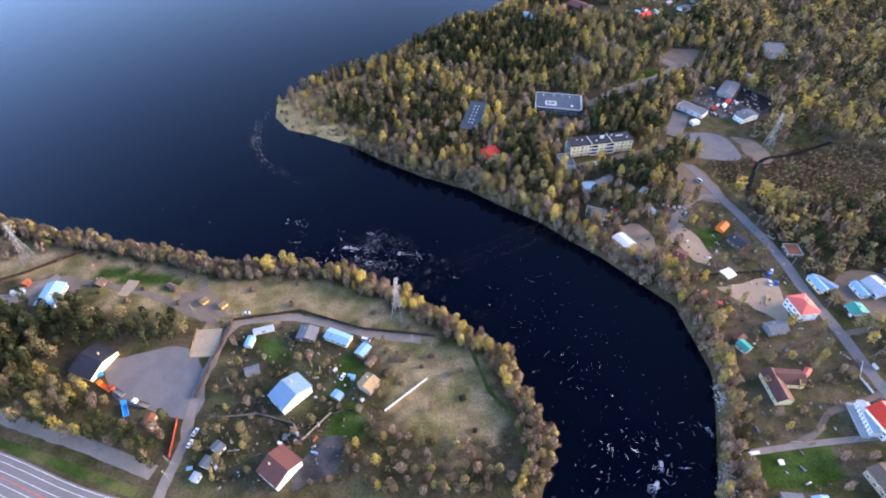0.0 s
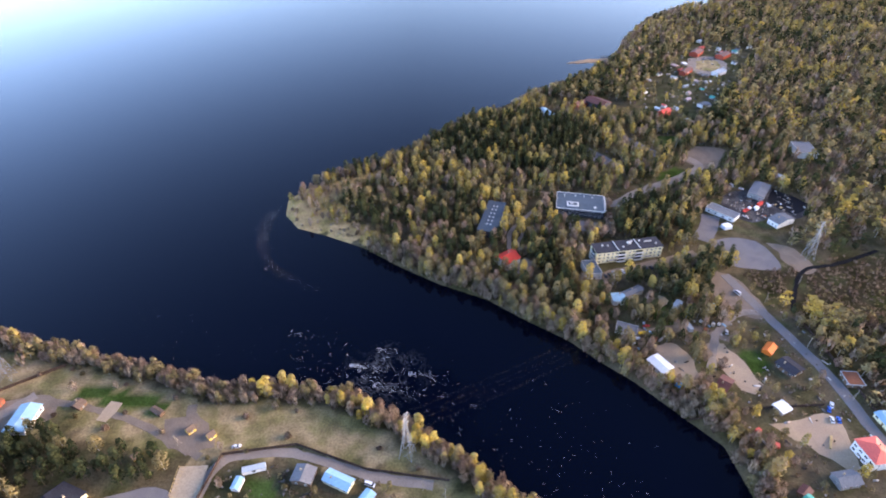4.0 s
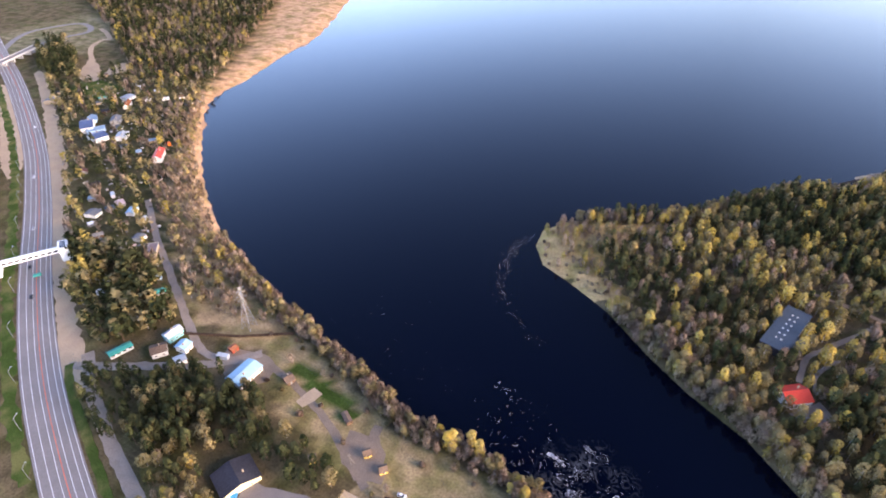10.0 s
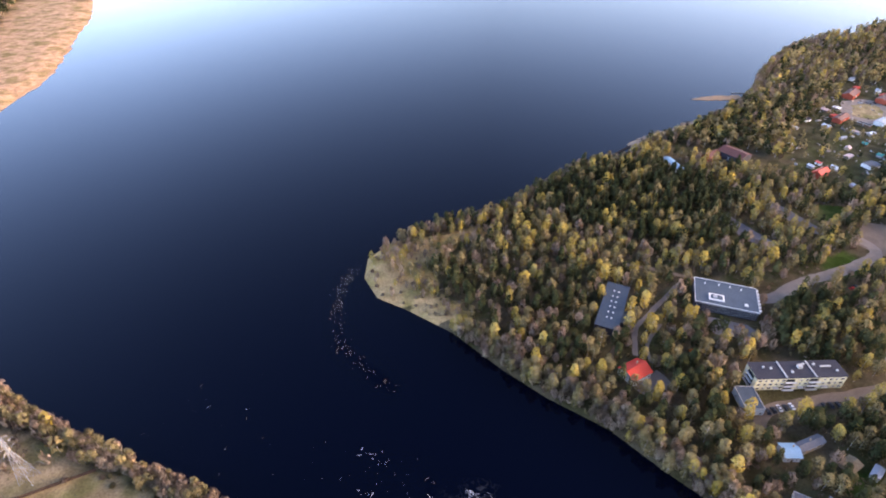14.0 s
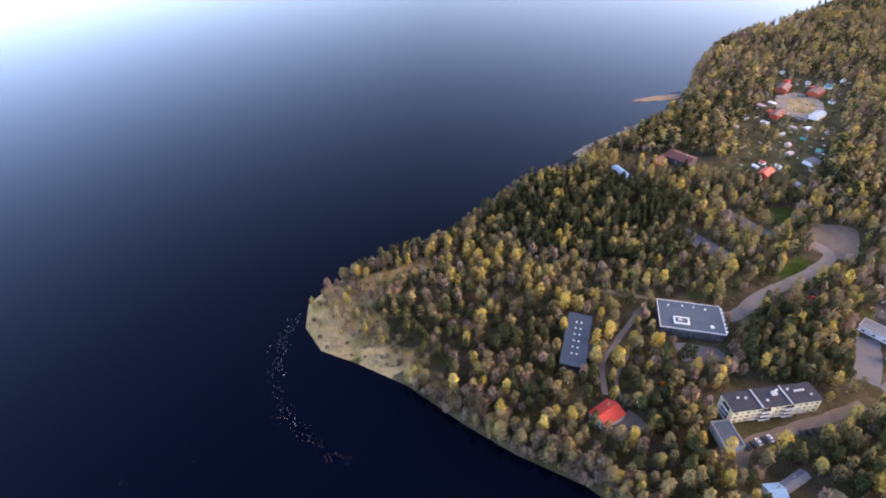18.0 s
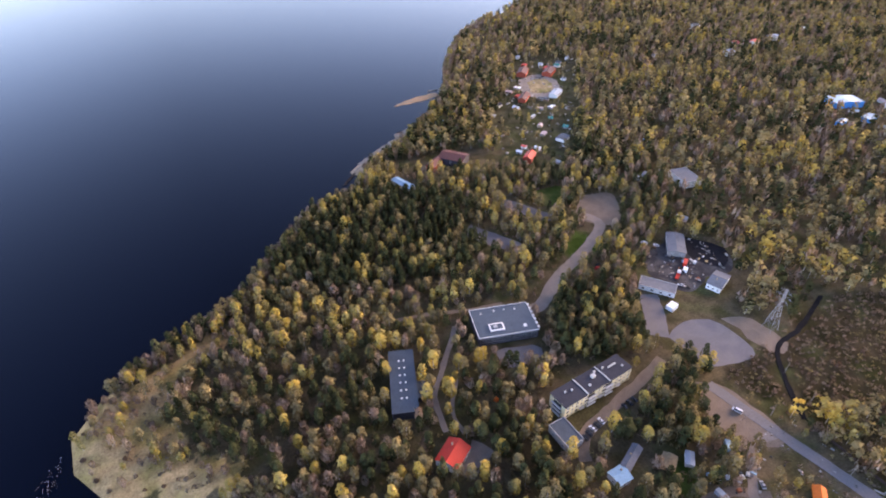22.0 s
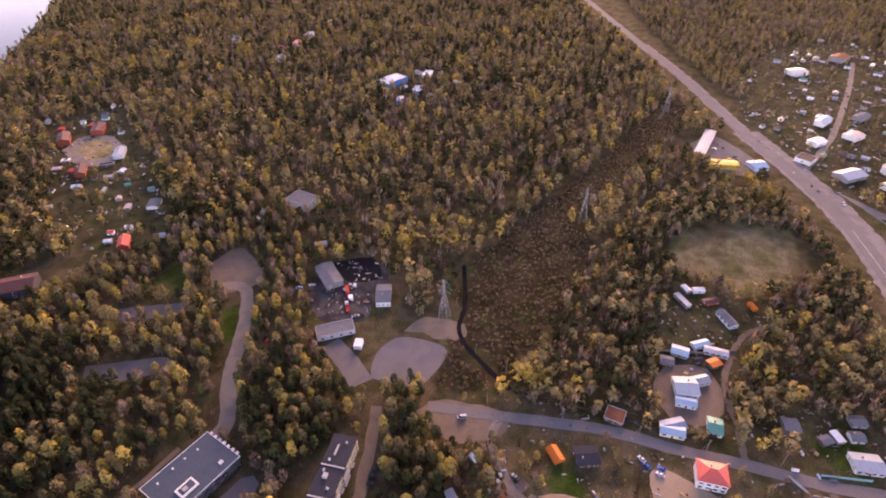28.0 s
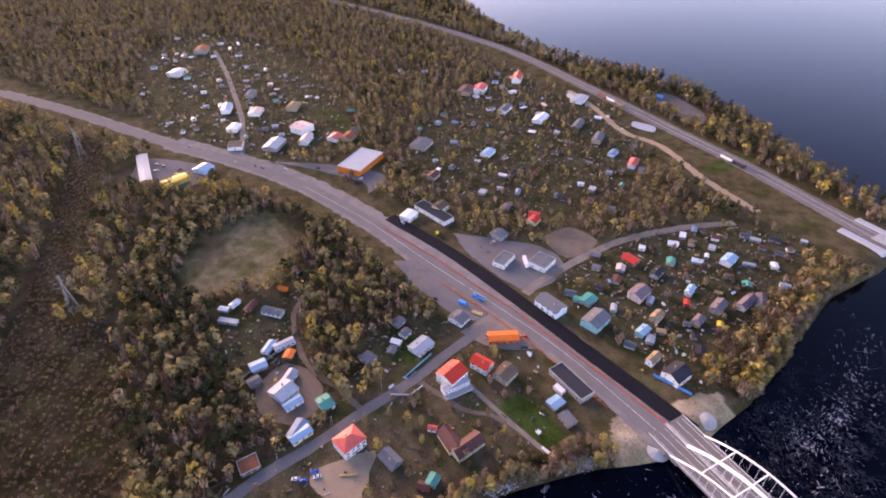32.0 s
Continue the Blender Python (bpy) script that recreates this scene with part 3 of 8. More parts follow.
def paint_ground(ob):
    """Gives each place of the ground the colour of what grows there, with uneven borders."""
    me = ob.data
    c = np.empty(len(me.vertices) * 3, np.float32)
    me.vertices.foreach_get("co", c)
    c = c.reshape(-1, 3)
    x = c[:, 0] + 4 * np.sin(c[:, 1] * 0.21) + 3 * np.sin(c[:, 0] * 0.47 + c[:, 1] * 0.33)
    y = c[:, 1] + 4 * np.sin(c[:, 0] * 0.19 + 1) + 3 * np.sin(c[:, 1] * 0.41 - c[:, 0] * 0.29)
    col = np.tile(np.array(COVER["meadow"]), (len(c), 1))
    for polys, k in ((WOODS, "floor"), ([WEST_MEADOW], "pale"), ([WAYSIDE_FIELD], "field"), ([HEATH_AREA], "heath"), ([CAPE, CAPE_NORTH], "cape"), ([REEDS], "reed"), ([VILLAGE_EAST], "village"), ([FIELD], "field"), ([RIVER_MEADOW], "grass"), (GARDENS, "garden"), ([OLD_PASTURE], "grass")):
        for p in polys:
            col[inside(p, x, y)] = COVER[k]
    # green flushes in the dry grass, dark damp spots in the gardens
    flush = np.clip(np.sin(c[:, 0] * 0.13 + 2 * np.sin(c[:, 1] * 0.06)) * np.sin(c[:, 1] * 0.15 + 1.7 * np.sin(c[:, 0] * 0.05)) - 0.3, 0, 0.4)[:, None]
    flush[inside(CAPE, c[:, 0], c[:, 1])] *= 0.2
    bank = (c[:, 2] < -0.6) & (c[:, 1] < 640) & (c[:, 0] > -330) & ~inside(CAPE, c[:, 0], c[:, 1])
    col = col * (1 - flush) + flush * np.array((0.085, 0.095, 0.035))
    col[bank] = COVER["floor"]
    col[(c[:, 0] < -290) & (c[:, 1] > 270) & (c[:, 2] < -0.5)] = COVER["reed"]
    x2, y2 = c[:, 0] * 0.7 + x * 0.3, c[:, 1] * 0.7 + y * 0.3
    for polys, k in ((GREENS, "lawn"), (SANDS, "sand")):
        for p in polys:
            col[inside(p, x2, y2)] = COVER[k]
    at = me.attributes.new("cover", 'FLOAT_COLOR', 'POINT')
    at.data.foreach_set("color", np.c_[col, np.ones(len(c))].astype(np.float32).ravel())


paint_ground(ground)

LINE_WHITE = mat("road_paint", (0.75, 0.75, 0.75), 0.7, 0.1, 0.3, 3.0)
LINE_RED = mat("red_barrier_plastic", (0.70, 0.12, 0.05), 0.6, 0.2, 0.3, 1.0)


def lane_lines(road, pts, offsets, width=0.17, z=0.27):
    for k, off in enumerate(offsets):
        ob = ribbon("lane_line", pts, width, LINE_WHITE, z, 0.02, 8.0, off)
        ob.parent = road


def way(name, pts, w, m_, z, label, ragged=0.3, cat="path"):
    return tagged(ribbon(name, pts, w, m_, z, 0.5, 4.0, 0.0, ragged), label, cat, kind="structure")


hw = way("road_highway_west", HIGHWAY_WEST, 21, ASPHALT_OLD, 0.25, "grey four-lane asphalt highway with white lane lines", 0, "road")
lane_lines(hw, HIGHWAY_WEST, (-9.3, -5.2, -1.4, 3.2, 6.8, 9.6))
tagged(ribbon("median_marking", HIGHWAY_WEST, 0.25, LINE_RED, 0.272, 0.02, 8.0, 0.9), "faded red median stripe", "marking", kind="structure")
way("path_verge", [(-1000, 430), (-862, 384), (-665, 305), (-541, 245), (-422, 183), (-337, 143), (-272, 118)], 7, LAWN, 0.1, "green grass verge beside the highway", 0.8)
way("path_footway", [(-330, 184), (-298, 168), (-262, 155), (-221, 143), (-171, 128), (-134, 115)], 7, TRACK, 0.1, "pale brown gravel footway beside the highway")
way("path_green_strip", [(-330, 173), (-308, 162), (-232, 136), (-213, 129), (-138, 105.5)], 4.6, LAWN, 0.14, "dark green grass strip")
he = way("road_highway_east", HIGHWAY_EAST, 13, ASPHALT_OLD, 0.25, "pale grey worn highway under repair", 0.15, "road")
lane_lines(he, HIGHWAY_EAST[:6], (0.3,))
way("road_shoulder_far", [(p[0], p[1] - 1) for p in HIGHWAY_EAST[6:10]], 18, DUST, 0.115, "dusty verge of the highway", 0.8, "road")
way("road_shoulder", [(p[0], p[1] - 3) for p in HIGHWAY_EAST[:8]], 28, DUST, 0.12, "dusty pale road works ground along the highway", 0.8, "road")
way("road_fresh_lane", FRESH_LANE, 11, ASPHALT_NEW, 0.35, "fresh black asphalt carriageway", 0.1, "road")
way("road_village", VILLAGE_ROAD, 7, ASPHALT_OLD, 0.2, "narrow grey village road", 0.15, "road")
way("road_south", SOUTH_ROAD, 7, TRACK, 0.16, "dusty side road")
way("railway_bed", RAIL, 20, GRAVEL, 0.5, "grey gravel railway bed along the lake", 0.4, "railway")
way("path_sand_road", [(540, -265), (481, -250), (410, -226), (362, -231), (288, -207), (227, -196)], 8, SAND, 0.12, "sandy construction road beside the railway", 0.6)
way("path_lane", [(-128, 100), (-127, 112), (-125, 128), (-127, 150), (-126, 175), (-121, 200), (-106, 206), (-84, 207), (-43, 196), (-12, 192)], 5, TRACK, 0.1, "pale gravel lane past the fence")
way("path_bank", [(15, 192), (23, 163), (38, 138), (41, 108)], 2.2, LAWN, 0.09, "narrow grassy footpath above the river")
way("path_promenade", [(148, 126), (183, 131), (222, 135)], 3, TRACK, 0.16, "pale paved garden promenade", 0)
way("path_garden", [(165, 128), (182, 135), (197, 148), (211, 152), (228, 158)], 3.5, DIRT, 0.1, "winding dirt drive")
way("path_school_road", [(112, 462), (134, 458), (162, 481), (200, 503), (230, 528), (224, 547)], 9, TRACK, 0.12, "broad gravel drive to the school")
way("path_flat_drive", [(98, 345), (104, 357), (131, 369), (158, 379), (180, 388)], 6.5, DIRT, 0.12, "brown dirt drive before the flats")
way("path_garage_drive", [(190, 405), (203, 425), (210, 441)], 14, GRAVEL, 0.1, "gravel yard before the garages")
way("path_wood_a", [(29, 482), (59, 479), (85, 473), (112, 470)], 3, DIRT, 0.1, "footpath through the wood")
way("path_wood_b", [(38, 388), (40, 412), (52, 430), (73, 461)], 3, TRACK, 0.11, "pale footpath through the wood")
way("path_wood_c", [(47, 383), (46, 399), (57, 420)], 2.5, TRACK, 0.09, "pale footpath by the guest house")
way("path_side_lane", [(150, 270), (164, 300), (185, 320), (203, 322)], 5, TRACK, 0.11, "pale side lane of the village")
way("path_side_lane_b", [(171, 296), (150, 306), (120, 302), (100, 300)], 5, DIRT, 0.1, "brown lane along the river gardens")
way("path_field_track", [(229, 197), (250, 202), (283, 210), (327, 201), (355, 176), (393, 156)], 3.5, DIRT, 0.1, "dirt track through the gardens")
way("path_hamlet_street", [(586, 158), (640, 140), (707, 122), (860, 95), (977, 80)], 6, TRACK, 0.1, "dusty hamlet street")
way("path_west_track", [(-240, 232), (-253, 226), (-270, 222), (-295, 231), (-344, 255), (-398, 281), (-460, 315)], 5, TRACK, 0.1, "pale track along the western gardens")
way("path_west_lane", [(-330, 172), (-300, 190), (-271, 209), (-253, 224), (-240, 240)], 6, TRACK, 0.118, "pale lane from the highway")
way("path_meadow_track", [(-132, 204), (-150, 212), (-170, 222), (-200, 231), (-240, 238)], 4, DIRT, 0.09, "worn track across the meadow")
way("path_meadow_b", [(-150, 212), (-146, 224), (-148, 236)], 5, DIRT, 0.106, "sandy worn patch on the meadow")
way("road_ramp", [(-970, 437), (-1041, 478), (-1098, 535), (-1102, 583), (-1087, 619), (-1050, 616), (-1023, 596), (-1024, 563), (-1019, 525), (-980, 484)], 9, ASPHALT_OLD, 0.12, "grey curved slip road of the interchange", 0, "road")
way("path_interchange", [(-871, 512), (-915, 536), (-944, 558), (-959, 585), (-952, 590), (-994, 610), (-1025, 619)], 7, SAND, 0.14, "sandy construction track")
ditch = [(321, 395), (280, 377), (253, 369), (236, 347), (223, 323)]
dl = curve_line(ditch, 4.0)
tagged(patch("ditch", [tuple(q) for q in np.concatenate([side_line(dl, 1.5), side_line(dl, -1.5)[::-1]])], DITCH, 0.3, 0.6, 0.25, 4.0), "dark drainage ditch through the heath", "ditch", kind="structure")


def yard(name, pts, m_, label, z=0.07, ragged=0.4):
    return tagged(patch(name, pts, m_, z, ragged=ragged), label, "yard", kind="structure")


yard("yard_sand_heap", [(-839, 474), (-876, 509), (-904, 529), (-868, 514), (-833, 501), (-790, 473), (-801, 456)], SAND, "bare trampled sand by the interchange", 0.08, 1.2)
yard("yard_sand_pit", [(-801, 487), (-823, 513), (-822, 531), (-792, 515), (-791, 489)], SAND, "pale sand workings beside the wood", 0.08, 1.0)
yard("yard_playing_field", [(-780, 449), (-765, 469), (-721, 449), (-741, 432)], LAWN, "green playing field among cottages", 0.08, 0.4)
yard("yard_restaurant", [(-184, 176), (-160, 184), (-142, 186), (-126, 166), (-124, 143), (-148, 147), (-170, 155)], GRAVEL, "grey gravel car park")
yard("yard_pitch", [(196, 402), (201, 376), (210, 370), (236, 370), (236, 398), (226, 408), (208, 408)], GRAVEL, "grey gravel sports pitch", 0.09, 0.2)
yard("yard_sandpit", [(-197, 224), (-195, 237), (-188, 236), (-191, 223)], SAND, "rectangular sand volleyball court", 0.14, 0.1)
yard("yard_turning_place", [(240, 573), (268, 566), (250, 528), (232, 526), (219, 545)], DIRT, "brown dirt turning place")
yard("yard_tennis", [(208, 596), (232, 596), (220, 572), (196, 573)], LAWN, "faded green tennis court", 0.09, 0.1)
yard("yard_slab_a", [(130, 568), (157, 528), (150, 518), (121, 551)], GRAVEL, "old grey concrete court among pines", 0.08, 0.3)
yard("yard_slab_b", [(172, 600), (200, 557), (192, 549), (166, 586)], GRAVEL, "old grey concrete court", 0.08, 0.3)
yard("yard_workshop", [(280, 490), (300, 464), (284, 440), (262, 440), (240, 432), (225, 452), (240, 480)], CINDER, "cluttered dark workshop yard")
yard("yard_tar", [(282, 488), (300, 464), (282, 446), (268, 464)], ASPHALT_NEW, "black tar yard", 0.1)
yard("yard_school", [(88, 432), (112, 428), (114, 418), (90, 416)], GRAVEL, "grey forecourt of the school")
yard("yard_guest", [(40, 357), (56, 368), (49, 378), (44, 372), (34, 362)], TRACK, "grey paved yard of the guest house")
yard("yard_parking", [(563, 138), (530, 110), (470, 75), (449, 80), (470, 50), (520, 84)], ASPHALT_OLD, "supermarket car park", 0.13)
yard("yard_works", [(345, 112), (326, 93), (257, 85), (259, 103), (300, 112)], GRAVEL, "grey road works depot", 0.16)
yard("yard_apron", [(350, 50), (320, 22), (291, 0), (262, 5), (258, 46), (313, 56)], GRAVEL, "grey apron before the shops", 0.15)
yard("yard_brown", [(304, -7), (302, -38), (273, -42), (271, -6)], DIRT, "bare brown lot")
yard("yard_junction", [(250, 112), (250, 76), (210, 70), (216, 92), (232, 106)], TRACK, "dusty road junction", 0.18)
yard("yard_store", [(610, 262), (640, 240), (590, 195), (560, 200), (562, 240)], GRAVEL, "store yard with building goods", 0.14)
yard("yard_round", [(280, 244), (288, 222), (270, 210), (246, 214), (242, 236), (260, 248)], DIRT, "round trodden yard")
yard("yard_road_end", [(186, 366), (200, 356), (206, 320), (190, 318), (176, 340)], DIRT, "worn ground at the road's end", 0.08)
yard("yard_lakeside", [(470, -330), (380, -310), (390, -345), (460, -365)], GRAVEL, "lakeside parking place")
for k, p in enumerate(SAND_YARDS):
    yard("yard_sand", p, DIRT if k == 3 else SAND, "bare pale sandy ground with wheel marks", 0.065, 0.7)
yard("yard_meadow_worn", [(-160, 226), (-140, 228), (-128, 212), (-140, 205), (-156, 212)], DIRT, "worn pinkish earth on the meadow", 0.075, 1.0)
yard("yard_pavilion", [(-262, 232), (-240, 240), (-222, 234), (-228, 216), (-250, 218)], DIRT, "trodden earth round the pavilion", 0.075, 1.0)
yard("yard_garden", [(-50, 116), (-70, 108), (-62, 128), (-48, 134)], CINDER, "dug garden soil", 0.075, 1.0)
yard("yard_compound", [(324, 859), (358, 872), (373, 842), (349, 795), (312, 803)], TRACK, "sandy ring of tracks round a lawn", 0.08, 1.0)
yard("yard_compound_green", [(332, 846), (354, 856), (362, 838), (346, 808), (324, 814)], GRASS, "small lawn inside the sandy ring", 0.11, 1.0)
tagged(patch("reed_bed", REEDS, REED, WATER_Z + 0.5, 2.0, 2.5, 14.0), "wide bed of pale dry reeds along the shore", "reeds", kind="stuff")


# ---- building materials ----
def paint(name, c, rough=0.6, var=0.1, metal=0.0):
    return mat(name, c, rough, var, 0.15, 1.2, 0.0, metal, other=tuple(v * 0.8 for v in c), otheramt=(0.5, 0.75))


R_SKY, R_BLUE, R_NAVY = paint("sky_blue_metal", (0.25, 0.44, 0.58), 0.5), paint("blue_metal", (0.16, 0.26, 0.38), 0.45), paint("navy_metal", (0.05, 0.08, 0.17), 0.5)
R_TEAL, R_RED, R_RED2 = paint("teal_metal", (0.03, 0.30, 0.25), 0.5), paint("coral_metal", (0.72, 0.13, 0.10), 0.5), paint("red_metal", (0.60, 0.05, 0.03), 0.5)
R_RUST, R_MAROON, R_BROWN = paint("rusty_metal", (0.30, 0.11, 0.06), 0.8, 0.2), paint("maroon_metal", (0.13, 0.050, 0.042), 0.6), paint("brown_felt", (0.15, 0.105, 0.08), 0.9, 0.2)
R_GREY, R_DARK, R_SLATE = paint("grey_slate", (0.16, 0.165, 0.18), 0.8, 0.15), paint("dark_felt", (0.045, 0.045, 0.055), 0.9, 0.2), paint("blue_grey_felt", (0.062, 0.084, 0.108), 0.6, 0.15)
R_PALE, R_WHITE, R_TAN = paint("pale_zinc", (0.38, 0.42, 0.46), 0.6), paint("white_metal", (0.78, 0.80, 0.81), 0.5), paint("tan_boards", (0.34, 0.24, 0.14), 0.9, 0.2)
R_ORANGE, R_YELLOW, R_PINK, R_MAUVE = paint("orange_sheet", (0.85, 0.18, 0.03), 0.6), paint("yellow_sheet", (0.78, 0.53, 0.06), 0.6), paint("pale_pink_metal", (0.62, 0.45, 0.43), 0.6), paint("mauve_felt", (0.19, 0.15, 0.165), 0.85, 0.15)
W_WHITE, W_CREAM, W_GREY, W_BROWN = paint("white_render", (0.72, 0.71, 0.68), 0.85), paint("cream_render", (0.80, 0.70, 0.43), 0.85), paint("grey_boards", (0.27, 0.26, 0.25), 0.9, 0.2), paint("brown_boards", (0.16, 0.10, 0.065), 0.9, 0.2)
W_TAN, W_YELLOW, W_RUST, W_ORANGE = paint("tan_brick", (0.42, 0.32, 0.22), 0.9, 0.15), paint("yellow_boards", (0.72, 0.50, 0.12), 0.8), paint("red_boards", (0.35, 0.075, 0.045), 0.85, 0.15), paint("orange_panels", (0.82, 0.20, 0.03), 0.6)
W_SKY, W_BLUE, W_TEAL, W_PINK, W_DARK, W_BLUE2 = paint("pale_blue_boards", (0.42, 0.58, 0.72), 0.8), paint("light_blue_render", (0.55, 0.68, 0.78), 0.8), paint("turquoise_boards", (0.18, 0.45, 0.46), 0.8), paint("pink_render", (0.62, 0.46, 0.42), 0.85), paint("dark_facade", (0.055, 0.05, 0.06), 0.6), paint("bright_blue_panels", (0.03, 0.30, 0.68), 0.5)
CONCRETE = mat("concrete", (0.42, 0.42, 0.41), 0.9, 0.12, 0.1, 2.0, other=(0.34, 0.34, 0.335))
STEEL_WHITE = paint("white_steel", (0.80, 0.83, 0.86), 0.45)
STEEL = mat("galvanised_steel", (0.30, 0.31, 0.33), 0.6, 0.1, 0.3, 2.0, metal=0.3)
GLASS = bpy.data.materials.new("window_glass")
GLASS.use_nodes = True
gb = GLASS.node_tree.nodes["Principled BSDF"]
gb.inputs["Base Color"].default_value, gb.inputs["Roughness"].default_value = (0.02, 0.025, 0.03, 1), 0.08
RUBBER = mat("tyre_rubber", (0.02, 0.02, 0.02), 0.9, 0.1)
WOOD_GREY = mat("grey_planks", (0.26, 0.22, 0.18), 0.9, 0.25, 0.5, 5.0)
WOOD_DARK = mat("dark_planks", (0.06, 0.04, 0.032), 0.9, 0.3, 0.5, 5.0)
WOOD_NEW = mat("fresh_planks", (0.50, 0.35, 0.17), 0.8, 0.2, 0.5, 5.0)


def part(name, bm, material, parent, label=""):
    """One mesh object under a thing, from a bmesh or a mesh."""
    if isinstance(bm, bmesh.types.BMesh):
        me = bpy.data.meshes.new(name)
        bm.to_mesh(me)
        bm.free()
        me.materials.append(material)
    else:
        me = bm
    ob = new(name, me)
    ob.parent = parent
    if label:
        ob["label"] = label
    return ob


def thing(name, label, cat, m, group="", kind=""):
    ob = new(name)
    ob.empty_display_size = 0.5
    ob.matrix_world = m
    return tagged(ob, label, cat, group, kind)


def add_box(bm, x0, x1, y0, y1, z0, z1):
    v = [bm.verts.new((x, y, z)) for z in (z0, z1) for y in (y0, y1) for x in (x0, x1)]
    for f in ((0, 2, 3, 1), (4, 5, 7, 6), (0, 1, 5, 4), (1, 3, 7, 5), (3, 2, 6, 7), (2, 0, 4, 6)):
        bm.faces.new([v[i] for i in f])
    return v


def box(x0, x1, y0, y1, z0, z1):
    bm = bmesh.new()
    add_box(bm, x0, x1, y0, y1, z0, z1)
    return bm


def add_bar(bm, a, b, r, sides=4):
    """A bar from a to b."""
    a, b = Vector(a), Vector(b)
    d = (b - a).normalized()
    p = d.orthogonal().normalized()
    q = d.cross(p)
    rings = [[bm.verts.new(e + (p * math.cos(t) + q * math.sin(t)) * r) for t in (6.28318 * k / sides + 0.785 for k in range(sides))] for e in (a, b)]
    for i in range(sides):
        j = (i + 1) % sides
        bm.faces.new((rings[0][i], rings[0][j], rings[1][j], rings[1][i]))
    bm.faces.new(rings[0][::-1])
    bm.faces.new(rings[1])


def bars(pairs, r, sides=4):
    bm = bmesh.new()
    for a, b in pairs:
        add_bar(bm, a, b, r, sides)
    return bm


def tube(pts, r, sides=4):
    """One connected bar along a line of points."""
    bm = bmesh.new()
    pts = [Vector(q) for q in pts]
    rings = []
    for i, q in enumerate(pts):
        d = (pts[min(i + 1, len(pts) - 1)] - pts[max(i - 1, 0)]).normalized()
        u = d.cross(Vector((0.31, 0.17, 0.05))).normalized() if abs(d.z) > 0.9 else d.cross(Vector((0, 0, 1))).normalized()
        v = d.cross(u)
        rings.append([bm.verts.new(q + (u * math.cos(t) + v * math.sin(t)) * r) for t in (6.28318 * k / sides + 0.785 for k in range(sides))])
    for a, b in zip(rings, rings[1:]):
        for i in range(sides):
            j = (i + 1) % sides
            bm.faces.new((a[i], a[j], b[j], b[i]))
    bm.faces.new(rings[0][::-1])
    bm.faces.new(rings[-1])
    bmesh.ops.recalc_face_normals(bm, faces=bm.faces)
    return bm


def window_meshes(w, h):
    bm = bmesh.new()
    t = 0.1
    for b in ((-w / 2, w / 2, -0.06, 0.06, 0, t), (-w / 2, w / 2, -0.06, 0.06, h - t, h), (-w / 2, -w / 2 + t, -0.06, 0.06, t, h - t), (w / 2 - t, w / 2, -0.06, 0.06, t, h - t), (-t / 2, t / 2, -0.05, 0.05, t, h - t)):
        add_box(bm, *b)
    fr = bpy.data.meshes.new("window")
    bm.to_mesh(fr)
    bm.free()
    fr.materials.append(W_WHITE)
    bm = box(-w / 2 + t, w / 2 - t, -0.02, 0.03, t, h - t)
    pn = bpy.data.meshes.new("pane")
    bm.to_mesh(pn)
    bm.free()
    pn.materials.append(GLASS)
    return fr, pn


WIN_SMALL, WIN_WIDE, WIN_BAND = window_meshes(1.2, 1.4), window_meshes(2.0, 1.5), window_meshes(3.2, 1.7)


def add_window(parent, x, y, z, rz, meshes=None):
    fr, pn = meshes or WIN_SMALL
    a = part("window", fr, None, parent)
    a.matrix_local = pose(x, y, z, 0, 0, rz)
    part("pane", pn, None, a)
    return a


def gable_body(w, d, h, rise, hip):
    bm = bmesh.new()
    add_box(bm, -w / 2, w / 2, -d / 2, d / 2, -0.4, h)
    if rise > 0.3 and not hip:
        for s in (-1, 1):
            x = s * w / 2
            vs = [bm.verts.new((x, -d / 2, h)), bm.verts.new((x, d / 2, h)), bm.verts.new((x, 0, h + rise * 0.97))]
            xi = x - s * 0.25
            vi = [bm.verts.new((xi, -d / 2, h)), bm.verts.new((xi, d / 2, h)), bm.verts.new((xi, 0, h + rise * 0.97))]
            bm.faces.new(vs)
            bm.faces.new(vi[::-1])
            for i in range(3):
                j = (i + 1) % 3
                bm.faces.new((vs[i], vi[i], vi[j], vs[j]))
        bmesh.ops.recalc_face_normals(bm, faces=bm.faces)
    return bm


